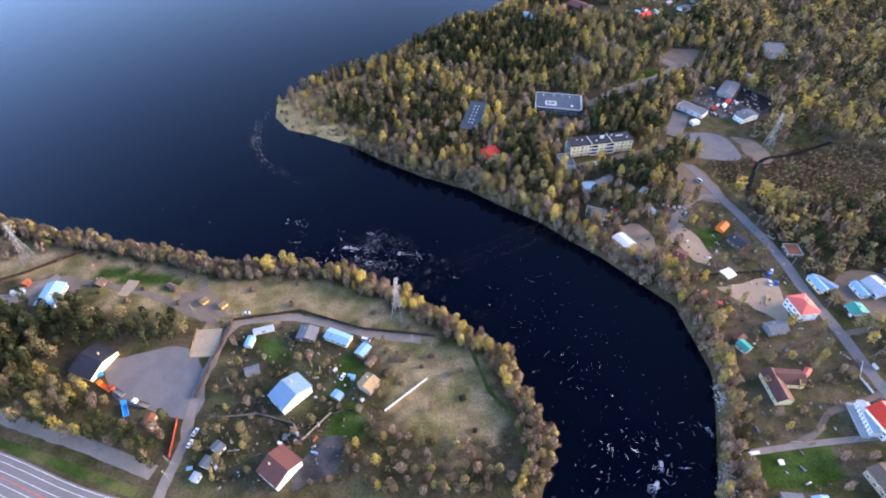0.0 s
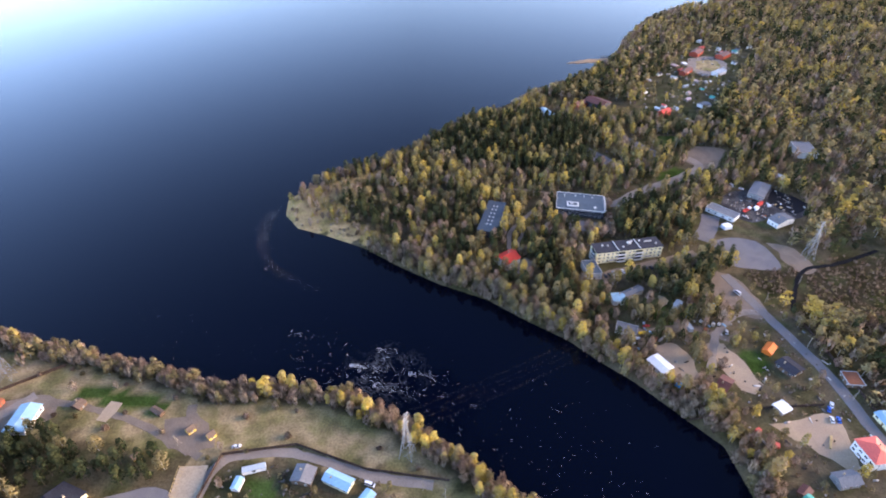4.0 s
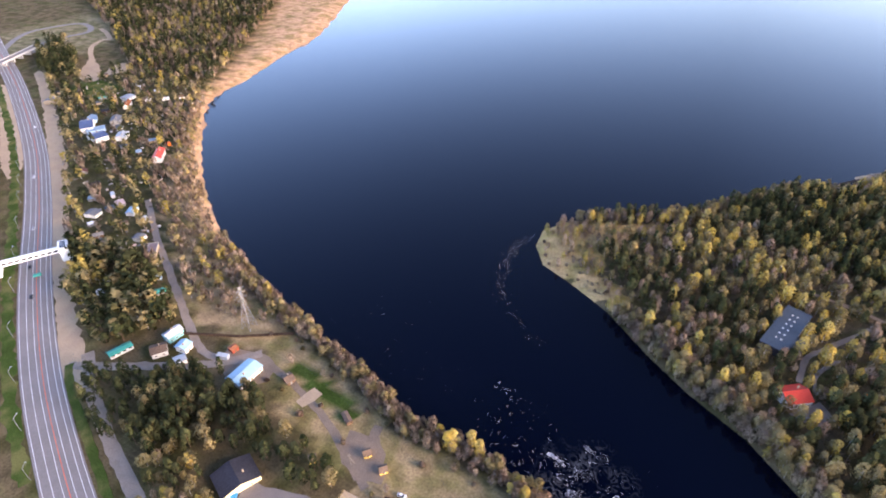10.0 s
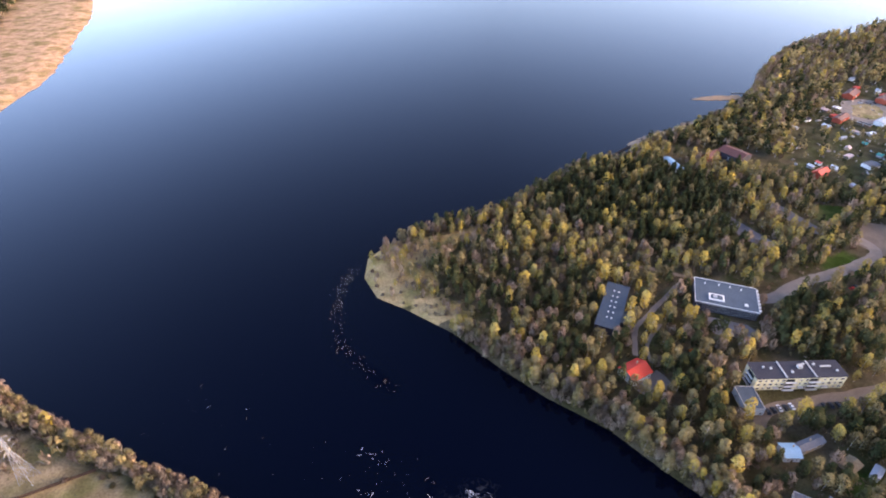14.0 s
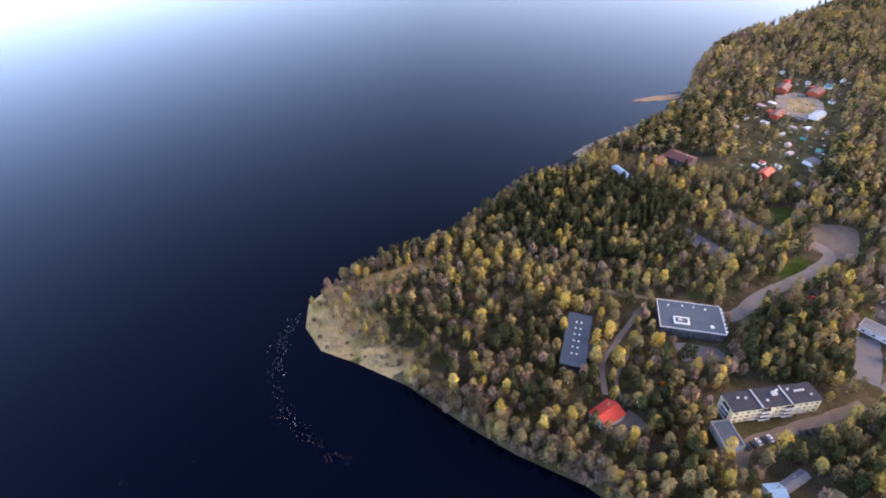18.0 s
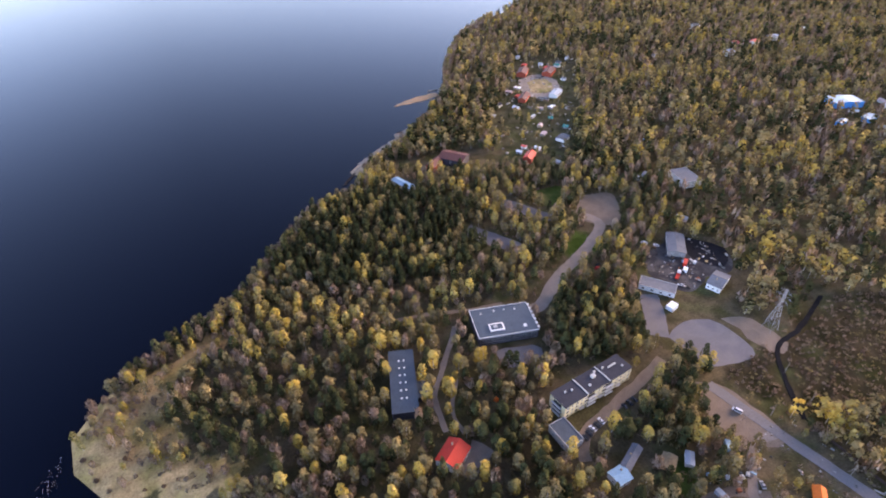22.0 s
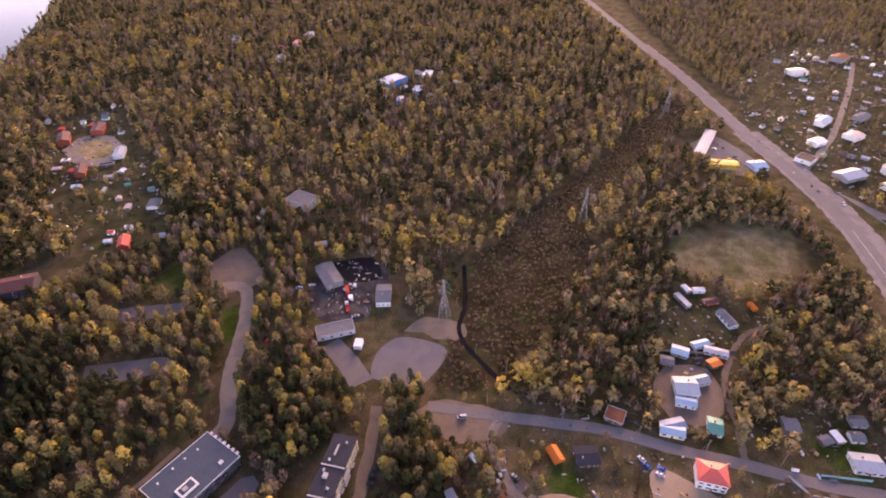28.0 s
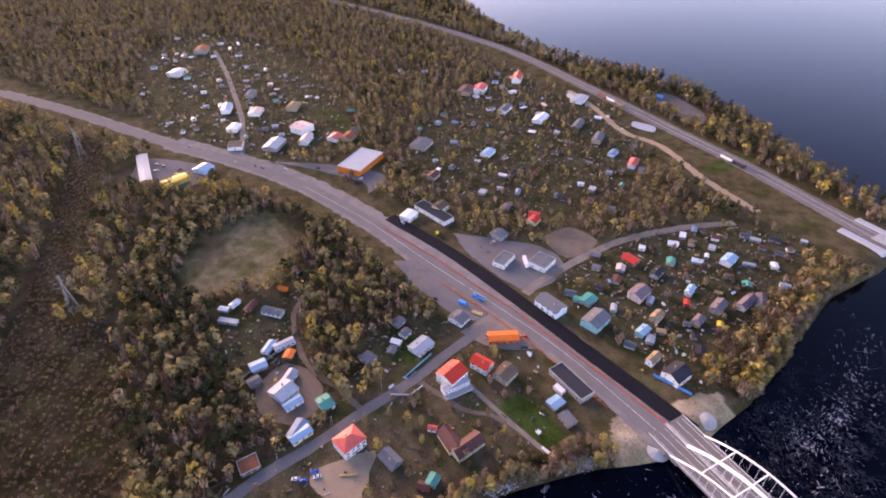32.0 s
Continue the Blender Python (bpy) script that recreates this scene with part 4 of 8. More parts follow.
def roof_mesh(w, d, h, rise, hip):
    """A roof with thickness and eaves; the ridge lies along x."""
    o, t = min(0.55, 0.08 * d), 0.18
    bm = bmesh.new()
    if rise <= 0.3:
        add_box(bm, -w / 2 - 0.15, w / 2 + 0.15, -d / 2 - 0.15, d / 2 + 0.15, h, h + 0.25)
        return bm
    drop = rise * o / (d / 2)
    rx = w / 2 + o - (d / 2 if hip else 0)
    rx = max(rx, 0.3)
    for dz in (0.02, t + 0.02):
        for y, x, z in ((-d / 2 - o, w / 2 + o, h - drop), (0, rx, h + rise), (d / 2 + o, w / 2 + o, h - drop)):
            bm.verts.new((-x, y, z + dz))
            bm.verts.new((x, y, z + dz))
    bm.verts.ensure_lookup_table()
    v = bm.verts
    quads = [(0, 1, 3, 2), (2, 3, 5, 4), (6, 8, 9, 7), (8, 10, 11, 9), (0, 6, 7, 1), (4, 5, 11, 10), (0, 2, 8, 6), (2, 4, 10, 8), (1, 7, 9, 3), (3, 9, 11, 5)]
    if hip:
        quads = quads[:6] + [(0, 2, 8, 6), (2, 4, 10, 8), (1, 7, 9, 3), (3, 9, 11, 5), (0, 4, 2), (1, 3, 5), (6, 8, 10), (7, 11, 9)]
    for q in quads:
        try:
            bm.faces.new([v[i] for i in q])
        except ValueError:
            pass
    bmesh.ops.recalc_face_normals(bm, faces=bm.faces)
    return bm


HOUSE_SPOTS = []


def house(name, label, x, y, w, d, rz, h, rise, roof, wall, storeys=1, hip=False, swap=False, win=1):
    """A house or shed at its place: walls, roof, chimney, door and windows as parts. The ridge runs along w."""
    if swap:
        w, d, rz = d, w, rz + 90
    base = 0.0 if reach(SHORE, np.array([x]), np.array([y]))[0] > 14 else -0.6
    if len(label.split()) < 4:
        label = label + " among trees and gardens"
    root = thing(name, label, "shed" if name in ("shed", "hut") else "house" if name in ("cottage", "mansion", "house") else name.replace("_", " "), pose(x, y, max(base, -1.2), 0, 0, rz), "village buildings" if name in ("cottage", "house", "shed") else "")
    HOUSE_SPOTS.append((x, y, 0.5 * math.hypot(w, d) + 2.5))
    rng = random.Random(int(x * 7 + y * 13))
    part("wall", gable_body(w, d, h, rise, hip), wall, root)
    rf = part("roof", roof_mesh(w, d, h, rise, hip), roof, root)
    if rise <= 0.3 and w * d > 60:
        bm = bmesh.new()
        for b in ((-w / 2 - 0.2, w / 2 + 0.2, -d / 2 - 0.2, -d / 2 + 0.15), (-w / 2 - 0.2, w / 2 + 0.2, d / 2 - 0.15, d / 2 + 0.2), (-w / 2 - 0.2, -w / 2 + 0.15, -d / 2 + 0.15, d / 2 - 0.15), (w / 2 - 0.15, w / 2 + 0.2, -d / 2 + 0.15, d / 2 - 0.15)):
            add_box(bm, *b, h + 0.1, h + 0.55)
        part("parapet", bm, R_PALE if roof is R_PALE else CONCRETE, root)
    if rise > 1.1 and not name.startswith(("tent", "garden")):
        cx, cy = rng.uniform(-0.25, 0.25) * w, 0.18 * d
        part("chimney", box(cx - 0.35, cx + 0.35, cy - 0.35, cy + 0.35, h + rise * 0.3, h + rise + 0.9), W_TAN, root)
        part("ridge_cap", box(-w / 2 + (d / 2 if hip else 0) * 0.9, w / 2 - (d / 2 if hip else 0) * 0.9, -0.16, 0.16, h + rise + 0.12, h + rise + 0.26), roof, root)
    if not win:
        return root
    far = y > 560 or x > 420 or x < -330 or y < -90
    small = w * d < 45
    # a door on one long side, windows round about
    side = rng.choice((-1, 1))
    bm = box(-0.5, 0.5, side * d / 2 - 0.06, side * d / 2 + 0.08, 0, 2.05)
    part("door", bm, W_BROWN if wall is not W_BROWN else W_GREY, root)
    levels = [1.0 + 2.8 * k for k in range(storeys) if 1.0 + 2.8 * k + 1.5 < h + 0.6]
    big = WIN_WIDE if w > 11 else WIN_SMALL
    for z in levels:
        if z + 1.45 > h:
            z = h - 1.5
        for s in (-1, 1):
            k = 1 if small or far else ( max(2, min(4, int(w / 3.2))))
            if small and s == side:
                continue
            for i in range(k):
                px = (-w / 2 + w * (i + 0.5) / k)
                if s == side and z < 2 and abs(px) < 1.4:
                    continue
                add_window(root, px, s * (d / 2 + 0.03), z, 0, big)
            if not small and not far:
                for i in range(max(1, min(2, int(d / 4)))):
                    n = max(1, min(2, int(d / 4)))
                    add_window(root, s * (w / 2 + 0.03), -d / 2 + d * (i + 0.5) / n, z, 90)
    return root


# ---- houses, huts and halls ----
house("pavilion", "sky-blue metal roofed pavilion on the meadow", -234.8, 222.1, 17.1, 10.9, -88, 3.5, 1.5, R_SKY, W_WHITE)
house("restaurant", "low dark slate roofed house with cream gables beside the gravel yard", -187.8, 174.7, 14.7, 19.0, -20, 3.2, 2.6, R_DARK, W_CREAM)
house("cottage", "two-storey house with a blue metal gable roof", -77.7, 155.3, 11.8, 17.8, -42, 5.5, 3.0, R_BLUE, W_WHITE, storeys=2)
house("hut", "small grey metal roofed hut", -101.4, 169.9, 7.1, 4.7, 21, 2.4, 0.8, R_GREY, W_GREY)
house("cottage", "large maroon metal roofed house with white gable", -74.9, 116.4, 15.3, 12.7, 54, 5.0, 3.0, R_MAROON, W_WHITE, storeys=2, swap=True)
house("cottage", "long pale blue metal roofed cottage by the lane", -58.4, 191.7, 6.5, 14.1, 67, 3.0, 1.2, R_SKY, W_CREAM, swap=True)
house("shed", "sky-blue metal roofed shed by the lane", -43.6, 182.8, 7.6, 5.3, 59, 3.0, 0.8, R_SKY, W_BROWN)
house("shed", "brown board shed beside the blue roofed one", -38.8, 176.2, 6.2, 3.5, 56, 2.6, 0.6, R_BROWN, W_BROWN)
house("garage_row", "long low white metal roofed shed", -101.8, 197.1, 11.2, 2.9, 17, 2.5, 0.3, R_PALE, W_WHITE)
house("shed", "narrow white and blue roofed shed", -107.4, 188.8, 6.3, 3.9, 82, 2.4, 0.6, R_SKY, W_WHITE)
house("cottage", "grey roofed cottage with a red lean-to", -75.9, 193.8, 8.5, 9.8, 81, 3.5, 1.5, R_GREY, W_BROWN)
house("cottage", "timber frame house under construction with tan boards", -38.4, 161.2, 7.6, 7.9, 55, 5.0, 1.5, R_TAN, W_TAN, storeys=2)
house("shed", "grey roofed garden shed", -106.9, 126.5, 4.3, 5.3, 60, 2.6, 0.8, R_GREY, W_WHITE)
house("shed", "small grey shed by the drive", -110.2, 119.3, 4.7, 4.3, 68, 2.5, 0.8, R_GREY, W_WHITE)
house("shed", "pale grey roofed shed at the drive", -113.0, 112.1, 3.6, 3.6, 71, 2.5, 0.5, R_PALE, W_WHITE)
house("shed", "blue roofed garden shed", -54.0, 155.1, 3.8, 5.0, 61, 2.4, 0.6, R_SKY, W_GREY)
house("shed", "rust red shed beside the fence", -256.5, 232.6, 4.3, 4.6, 84, 2.6, 0.8, R_RUST, W_RUST)
house("shed", "weathered brown board shed on the meadow", -211.2, 233.1, 4.9, 6.7, 74, 2.4, 1.2, R_BROWN, W_BROWN)
house("shed", "low dark brown shed on the meadow", -165.3, 230.1, 3.2, 7.5, 63, 2.0, 0.6, R_BROWN, W_BROWN, swap=True)
house("garden_hut", "small hut with brown roof and yellow gable", -163.9, 202.1, 3.6, 3.8, 53, 2.2, 1.6, R_BROWN, W_YELLOW)
house("garden_hut", "small hut with brown roof and yellow gable", -142.8, 218.9, 3.9, 3.9, 53, 2.2, 1.6, R_BROWN, W_YELLOW)
house("garden_hut", "small hut with brown roof and yellow gable", -130.5, 215.9, 4.0, 3.8, 52, 2.2, 1.6, R_BROWN, W_YELLOW)
house("shed", "orange board shed by the gravel yard", -145.3, 140.8, 6.0, 4.5, 77, 2.6, 0.8, R_RUST, W_TAN)
house("pavilion", "white metal roofed pavilion on the sandy lot", 119.9, 271.7, 8.7, 12.2, 31, 3.2, 0.8, R_WHITE, W_WHITE, swap=True)
house("cottage", "dark maroon roofed cottage by the sand", 152.8, 257.9, 11.4, 6.2, 48, 3.0, 1.5, R_MAROON, W_BROWN, swap=True)
house("tent", "bright orange gable tent by the road", 191.2, 287.2, 9.0, 5.4, 46, 2.2, 1.6, R_ORANGE, W_ORANGE, win=0)
house("cottage", "long dark roofed cottage behind the fence", 196.5, 272.3, 10.4, 11.4, 29, 3.0, 1.2, R_DARK, W_BROWN, swap=True)
house("shed", "small white roofed shed", 178.7, 242.5, 6.8, 6.4, 26, 2.4, 0.4, R_WHITE, W_GREY)
house("cottage", "grey roofed bungalow with porch", 190.0, 199.5, 7.4, 11.0, -79, 3.5, 1.8, R_GREY, W_GREY, swap=True)
house("shed", "teal metal roofed shed", 167.2, 186.9, 5.5, 6.5, 30, 2.6, 0.8, R_TEAL, W_WHITE, swap=True)
house("shed", "rusty brown roofed shed", 166.8, 192.6, 6.4, 4.6, 39, 2.4, 0.8, R_MAROON, W_BROWN)
house("shed", "little brick hut with pale roof", 135.8, 328.5, 8.4, 6.5, 41, 2.6, 0.8, R_TAN, W_TAN)
house("shed", "little white hut", 146.9, 326.1, 7.8, 4.0, 51, 2.6, 0.5, R_PALE, W_WHITE)
house("garage_row", "long low brick garage with pale roof", 107.2, 301.6, 8.7, 13.0, 69, 2.5, 0.3, R_GREY, W_WHITE)
house("cottage", "long sky-blue roofed shed by the road", 235.2, 233.7, 7.1, 11.5, 38, 2.8, 1.0, R_BLUE, W_BROWN, swap=True)
house("shed", "coral red roofed shed", 194.2, 170.1, 5.0, 3.0, 46, 2.4, 0.8, R_RED, W_WHITE)
house("cottage", "tall white house with a coral red hip roof by the road", 210.3, 213.4, 13.9, 11.7, -80, 7.0, 2.6, R_RED, W_WHITE, storeys=2, hip=True)
house("mansion", "white two-storey house with a bright red gable roof", 218.3, 140.3, 14.4, 13.1, -76, 7.5, 3.0, R_RED2, W_WHITE, storeys=2)
house("cottage", "white house with a bright red roof and blue gable", 216.1, 119.1, 8.3, 12.3, -70, 5.5, 2.5, R_RED2, W_WHITE, storeys=2, swap=True)
house("cottage", "old brown-pink house with a broken roof", 202.2, 111.3, 12.3, 10.4, -75, 5.0, 2.0, R_BROWN, W_TAN, storeys=2)
house("shop", "low orange roofed shop with red walls", 227.7, 93.0, 19.4, 8.4, 60, 4.0, 0.8, R_ORANGE, W_RUST)
house("warehouse", "long dark grey flat roofed warehouse by the highway", 175.0, 82.0, 28.0, 10.5, 0, 4.0, 0.0, R_DARK, W_GREY)
house("shed", "sky-blue roofed shed", 169.1, 99.9, 8.4, 6.8, -87, 2.6, 0.6, R_SKY, W_GREY)
house("shed", "grey roofed shed on the lawn", 156.6, 102.1, 6.6, 8.8, 85, 2.6, 0.8, R_GREY, W_GREY, swap=True)
house("shed", "white cabin", 175.4, 91.0, 3.5, 6.8, -85, 2.4, 0.3, R_WHITE, W_WHITE)
house("cottage", "white and pale blue roofed house in a round yard", 264.9, 231.0, 12.5, 12.6, -70, 4.0, 2.0, R_PALE, W_WHITE)
house("cottage", "pale blue porch wing", 254.1, 229.4, 11.0, 5.3, -81, 3.0, 0.8, R_SKY, W_WHITE)
house("shed", "long pale roofed shed", 302.8, 216.7, 13.6, 5.5, -86, 2.6, 0.6, R_PALE, W_WHITE)
house("shed", "sky-blue roofed shed", 293.9, 237.0, 9.5, 7.5, -90, 2.6, 0.8, R_SKY, W_GREY)
house("shed", "dark roofed shed", 282.3, 243.3, 7.4, 6.6, -82, 2.6, 0.8, R_GREY, W_BROWN)
house("garage", "orange garage with a green lean-to", 292.3, 217.1, 7.0, 5.8, -44, 2.6, 0.5, R_ORANGE, W_BROWN)
house("cottage", "teal metal roofed hut", 243.5, 213.5, 7.2, 10.1, -84, 3.0, 1.2, R_TEAL, W_WHITE)
house("cottage", "long pale blue roofed cottage by the road", 231.1, 234.0, 12.4, 6.4, -80, 3.0, 1.0, R_SKY, W_CREAM)
house("shed", "flat rusty roof shed", 228.6, 263.9, 10.3, 9.3, 88, 2.6, 0.2, R_RUST, W_BROWN)
house("cottage", "pale grey-blue roofed cottage on a lawn", 251.5, 142.3, 13.6, 10.6, -74, 3.2, 1.5, R_PALE, W_WHITE)
house("shed", "grey roofed shed in the scrub", 261.5, 176.3, 7.6, 8.3, -73, 2.8, 0.8, R_GREY, W_GREY)
house("shed", "grey roofed garden shed", 279.6, 143.5, 7.7, 6.4, -70, 2.6, 0.8, R_GREY, W_GREY)
house("shed", "small white gable hut", 268.1, 144.9, 6.6, 5.9, -69, 2.4, 1.2, R_GREY, W_WHITE)
house("cottage", "white cottage with a grey gable roof", 259.4, 106.8, 9.6, 11.3, -72, 3.2, 1.8, R_GREY, W_WHITE)
house("supermarket", "white flat roofed supermarket with orange walls", 504.5, 59.2, 45.0, 26.5, -59, 6.0, 0.0, R_PALE, W_ORANGE)
house("store", "long pale store with a yellow gable", 611.0, 247.7, 61.3, 10.1, -6, 5.0, 0.6, R_PALE, W_YELLOW)
house("store", "yellow and white sales hall", 568.6, 227.2, 24.1, 10.4, -75, 5.0, 0.5, R_YELLOW, W_YELLOW)
house("shed", "blue arched hangar", 580.2, 197.7, 14.4, 15.1, -56, 3.5, 2.0, R_SKY, W_SKY)
house("house", "large pale pink roofed house", 614.6, 78.7, 19.3, 18.3, -67, 7.0, 2.0, R_PINK, W_WHITE, storeys=2, swap=True)
house("cottage", "white house", 586.6, 85.5, 20.5, 9.1, -43, 5.0, 2.0, R_PINK, W_WHITE)
house("cottage", "white roofed barn", 593.3, 119.2, 25.0, 16.5, -45, 4.0, 2.5, R_PALE, W_GREY)
house("shop", "long shop front", 614.3, 154.8, 15.3, 15.0, -25, 4.0, 0.3, R_BROWN, W_WHITE, swap=True)
house("cottage", "red roofed cottage", 574.0, 56.5, 14.3, 12.6, -56, 4.0, 2.0, R_RED, W_WHITE)
house("cottage", "red roofed cottage", 567.2, 42.9, 17.2, 12.2, -53, 4.0, 2.0, R_RUST, W_TAN)
house("cottage", "grey pyramid roofed cottage", 684.8, 62.0, 22.0, 13.0, -39, 4.0, 3.0, R_TAN, W_TAN, hip=True)
house("cottage", "white house with blue porch", 722.0, 133.4, 21.6, 10.3, -26, 5.0, 2.0, R_SKY, W_WHITE)
house("cottage", "pink roofed cottage", 693.4, 106.6, 17.5, 14.3, -35, 4.0, 1.5, R_PINK, W_WHITE)
house("cottage", "white gable cottage", 661.4, 142.7, 15.7, 11.6, -39, 4.0, 1.5, R_WHITE, W_WHITE)
house("house", "blue roofed house", 891.7, 154.6, 22.3, 18.3, -49, 5.0, 1.5, R_BLUE, W_WHITE)
house("house", "red and grey roofed house", 979.6, 97.9, 25.0, 18.3, -28, 6.0, 2.0, R_RUST, W_GREY)
house("cottage", "grey roofed cottage", 754.3, 93.3, 20.0, 10.8, -34, 4.0, 1.5, R_GREY, W_GREY)
house("shop_row", "row of dark roofed shops by the highway", 383.1, 48.4, 39.2, 11.7, 10, 4.0, 0.2, R_DARK, W_WHITE)
house("shop", "small white kiosk", 391.1, 69.2, 13.0, 10.8, -65, 4.0, 0.8, R_WHITE, W_WHITE)
house("cottage", "brown roofed cottage behind the shops", 387.3, 39.1, 13.0, 11.0, -69, 4.5, 2.2, R_BROWN, W_CREAM)
house("cottage", "grey roofed house", 506.6, -14.5, 21.7, 18.3, -58, 4.0, 1.5, R_GREY, W_TAN)
house("shop", "grey flat roofed shop", 294.4, 39.5, 17.3, 10.0, -69, 4.0, 0.0, R_GREY, W_WHITE)
house("filling_station", "flat grey canopy hall with green trim", 275.4, 16.7, 16.4, 14.8, -73, 4.5, 0.0, R_GREY, W_WHITE)
house("cottage", "long white and blue house with a grey gable roof", 233.5, 45.5, 19.7, 11.8, 6, 5.5, 2.5, R_GREY, W_BLUE, storeys=2)
house("cottage", "grey cottage by the scrub", 324.6, 20.9, 9.5, 11.6, -78, 3.5, 1.8, R_GREY, W_GREY)
house("cottage", "red roofed cottage", 325.0, -17.9, 10.9, 8.6, -67, 3.5, 1.5, R_RED2, W_CREAM)
house("cottage", "pink walled house with a mauve roof", 208.0, -17.2, 14.2, 10.7, -81, 5.0, 2.2, R_MAUVE, W_PINK, storeys=2)
house("cottage", "red roofed shed", 240.0, -44.5, 8.5, 12.1, -86, 3.0, 1.0, R_RED2, W_BROWN, swap=True)
house("cottage", "large grey roofed house with a cyan patch", 205.2, 30.1, 16.9, 13.1, -78, 5.0, 2.5, R_GREY, W_TEAL, storeys=2)
house("cottage", "white house with a black gable roof", 143.5, 23.4, 14.2, 12.2, -87, 5.0, 2.8, R_DARK, W_WHITE, storeys=2)
house("cottage", "brown roofed cottage", 167.5, -53.2, 13.4, 7.7, -78, 4.0, 1.8, R_MAUVE, W_GREY)
house("cottage", "dark roofed cottage", 159.2, -73.9, 17.2, 6.4, -84, 4.0, 1.8, R_MAUVE, W_WHITE)
house("cottage", "pale blue roofed cottage", 196.6, -107.8, 12.9, 8.2, -80, 4.0, 1.5, R_SKY, W_WHITE)
house("cottage", "brown pyramid roofed cottage", 166.4, -29.3, 10.4, 5.5, -78, 4.0, 2.0, R_MAUVE, W_TAN, hip=True)
house("cottage", "tan roofed cottage", 184.8, -8.7, 9.7, 6.1, -78, 4.0, 1.8, R_TAN, W_TAN)
house("cottage", "cyan roofed cottage", 180.7, 10.5, 9.7, 6.0, -81, 3.5, 1.2, R_SKY, W_TEAL)
house("cottage", "dark roofed cottage", 217.3, -48.3, 12.0, 6.6, -75, 3.5, 1.5, R_DARK, W_GREY)
house("cottage", "blue-white cottage", 189.9, -51.6, 9.8, 5.0, -71, 3.5, 1.5, R_SKY, W_WHITE)
house("cottage", "grey cottage", 160.0, 24.9, 10.1, 5.0, -81, 4.0, 1.8, R_TAN, W_WHITE)
house("cottage", "teal shed", 224.1, 17.8, 10.7, 8.5, -79, 3.0, 1.0, R_TEAL, W_GREY)
house("cottage", "white roofed house by the railway", 411.5, -185.7, 22.7, 9.1, -60, 4.0, 2.0, R_GREY, W_TAN)
house("cottage", "bright blue roofed pavilion", 377.4, -172.7, 13.2, 7.0, -70, 3.0, 1.0, R_BLUE, W_BLUE)
house("cottage", "red roofed cottage", 349.4, -171.7, 17.2, 7.6, -63, 3.5, 1.5, R_RED, W_WHITE)
house("house", "red steep roofed house", 607.2, -231.5, 25.0, 11.2, -49, 6.0, 4.0, R_RED2, W_WHITE)
house("house", "dark red roofed house", 609.9, -147.2, 25.0, 17.2, -54, 5.0, 2.0, R_MAROON, W_TAN)
house("house", "white house with a red roof", 603.1, -165.6, 22.0, 13.0, -52, 6.0, 2.0, R_RED, W_WHITE)
house("cottage", "grey cottage", 533.6, -151.3, 22.4, 10.4, -62, 4.0, 1.5, R_GREY, W_WHITE)
house("cottage", "white cottage", 487.5, -168.4, 23.1, 11.4, -63, 4.0, 2.0, R_WHITE, W_WHITE)
house("cottage", "grey barn", 448.8, -191.1, 23.8, 8.7, -63, 4.0, 2.0, R_GREY, W_BROWN)
house("cottage", "red cottage", 440.0, 12.3, 12.9, 8.2, -61, 4.0, 1.8, R_MAROON, W_TAN)
house("cottage", "white and blue huts", 451.0, -63.1, 15.5, 10.0, -64, 3.0, 1.2, R_SKY, W_WHITE)
house("cottage", "white roof hut", 507.4, -251.4, 25.0, 15.6, -65, 3.0, 1.0, R_PALE, W_WHITE)
house("annex", "flat grey roofed annex with white gable wall", 95.3, 361.3, 10.2, 15.7, 9, 5.0, 0.0, R_SLATE, W_WHITE)
house("guest_house", "red metal gable roofed house with skylights", 35.2, 371.6, 14.5, 12.0, 40, 5.0, 2.8, R_RED2, W_WHITE, storeys=2)
house("garage_row", "grey flat roofed garage row with white doors", 220.1, 443.4, 24.4, 10.7, -47, 3.6, 0.2, R_GREY, W_WHITE)
house("workshop", "grey workshop roof", 265.2, 479.2, 25.4, 12.8, 54, 4.5, 1.0, R_GREY, W_GREY)
house("workshop", "blue-grey gable roofed workshop", 263.0, 431.5, 18.7, 9.7, 27, 4.5, 2.0, R_GREY, W_WHITE, swap=True)
house("pump_house", "white two-storey utility block with a grey flat roof", 343.6, 561.0, 17.9, 25.0, -5, 6.0, 0.0, R_GREY, W_WHITE, storeys=2)
house("lodge", "dark maroon roofed lodge by the shore", 159.9, 676.3, 25.0, 18.3, -46, 7.0, 2.5, R_MAROON, W_DARK, storeys=2)
house("lodge", "small red lodge by the shore", 139.0, 674.2, 18.6, 9.2, 41, 5.0, 2.5, R_MAROON, W_RUST)
house("house", "bright red roofed house among the gardens", 231.3, 652.5, 15.5, 8.3, 44, 5.0, 2.5, R_RED2, W_RUST)
house("boat_house", "pale blue roofed boat house", 98.3, 648.6, 24.1, 8.0, -67, 4.0, 1.0, R_SKY, W_WHITE)
house("sports_hall", "bright blue metal sports hall", 641.7, 637.4, 20.8, 35.4, 74, 7.0, 1.0, R_SKY, W_BLUE2, win=0)
house("house", "blue roofed hall", 659.5, 836.5, 15.0, 11.0, 21, 6.0, 1.5, R_BLUE, W_WHITE)
house("house", "red roofed hall", 731.6, 860.8, 15.0, 11.0, 29, 6.0, 1.5, R_RED, W_WHITE)
house("house", "white block", 775.9, 867.4, 15.0, 11.0, 29, 8.0, 0.0, R_PALE, W_WHITE, storeys=2)
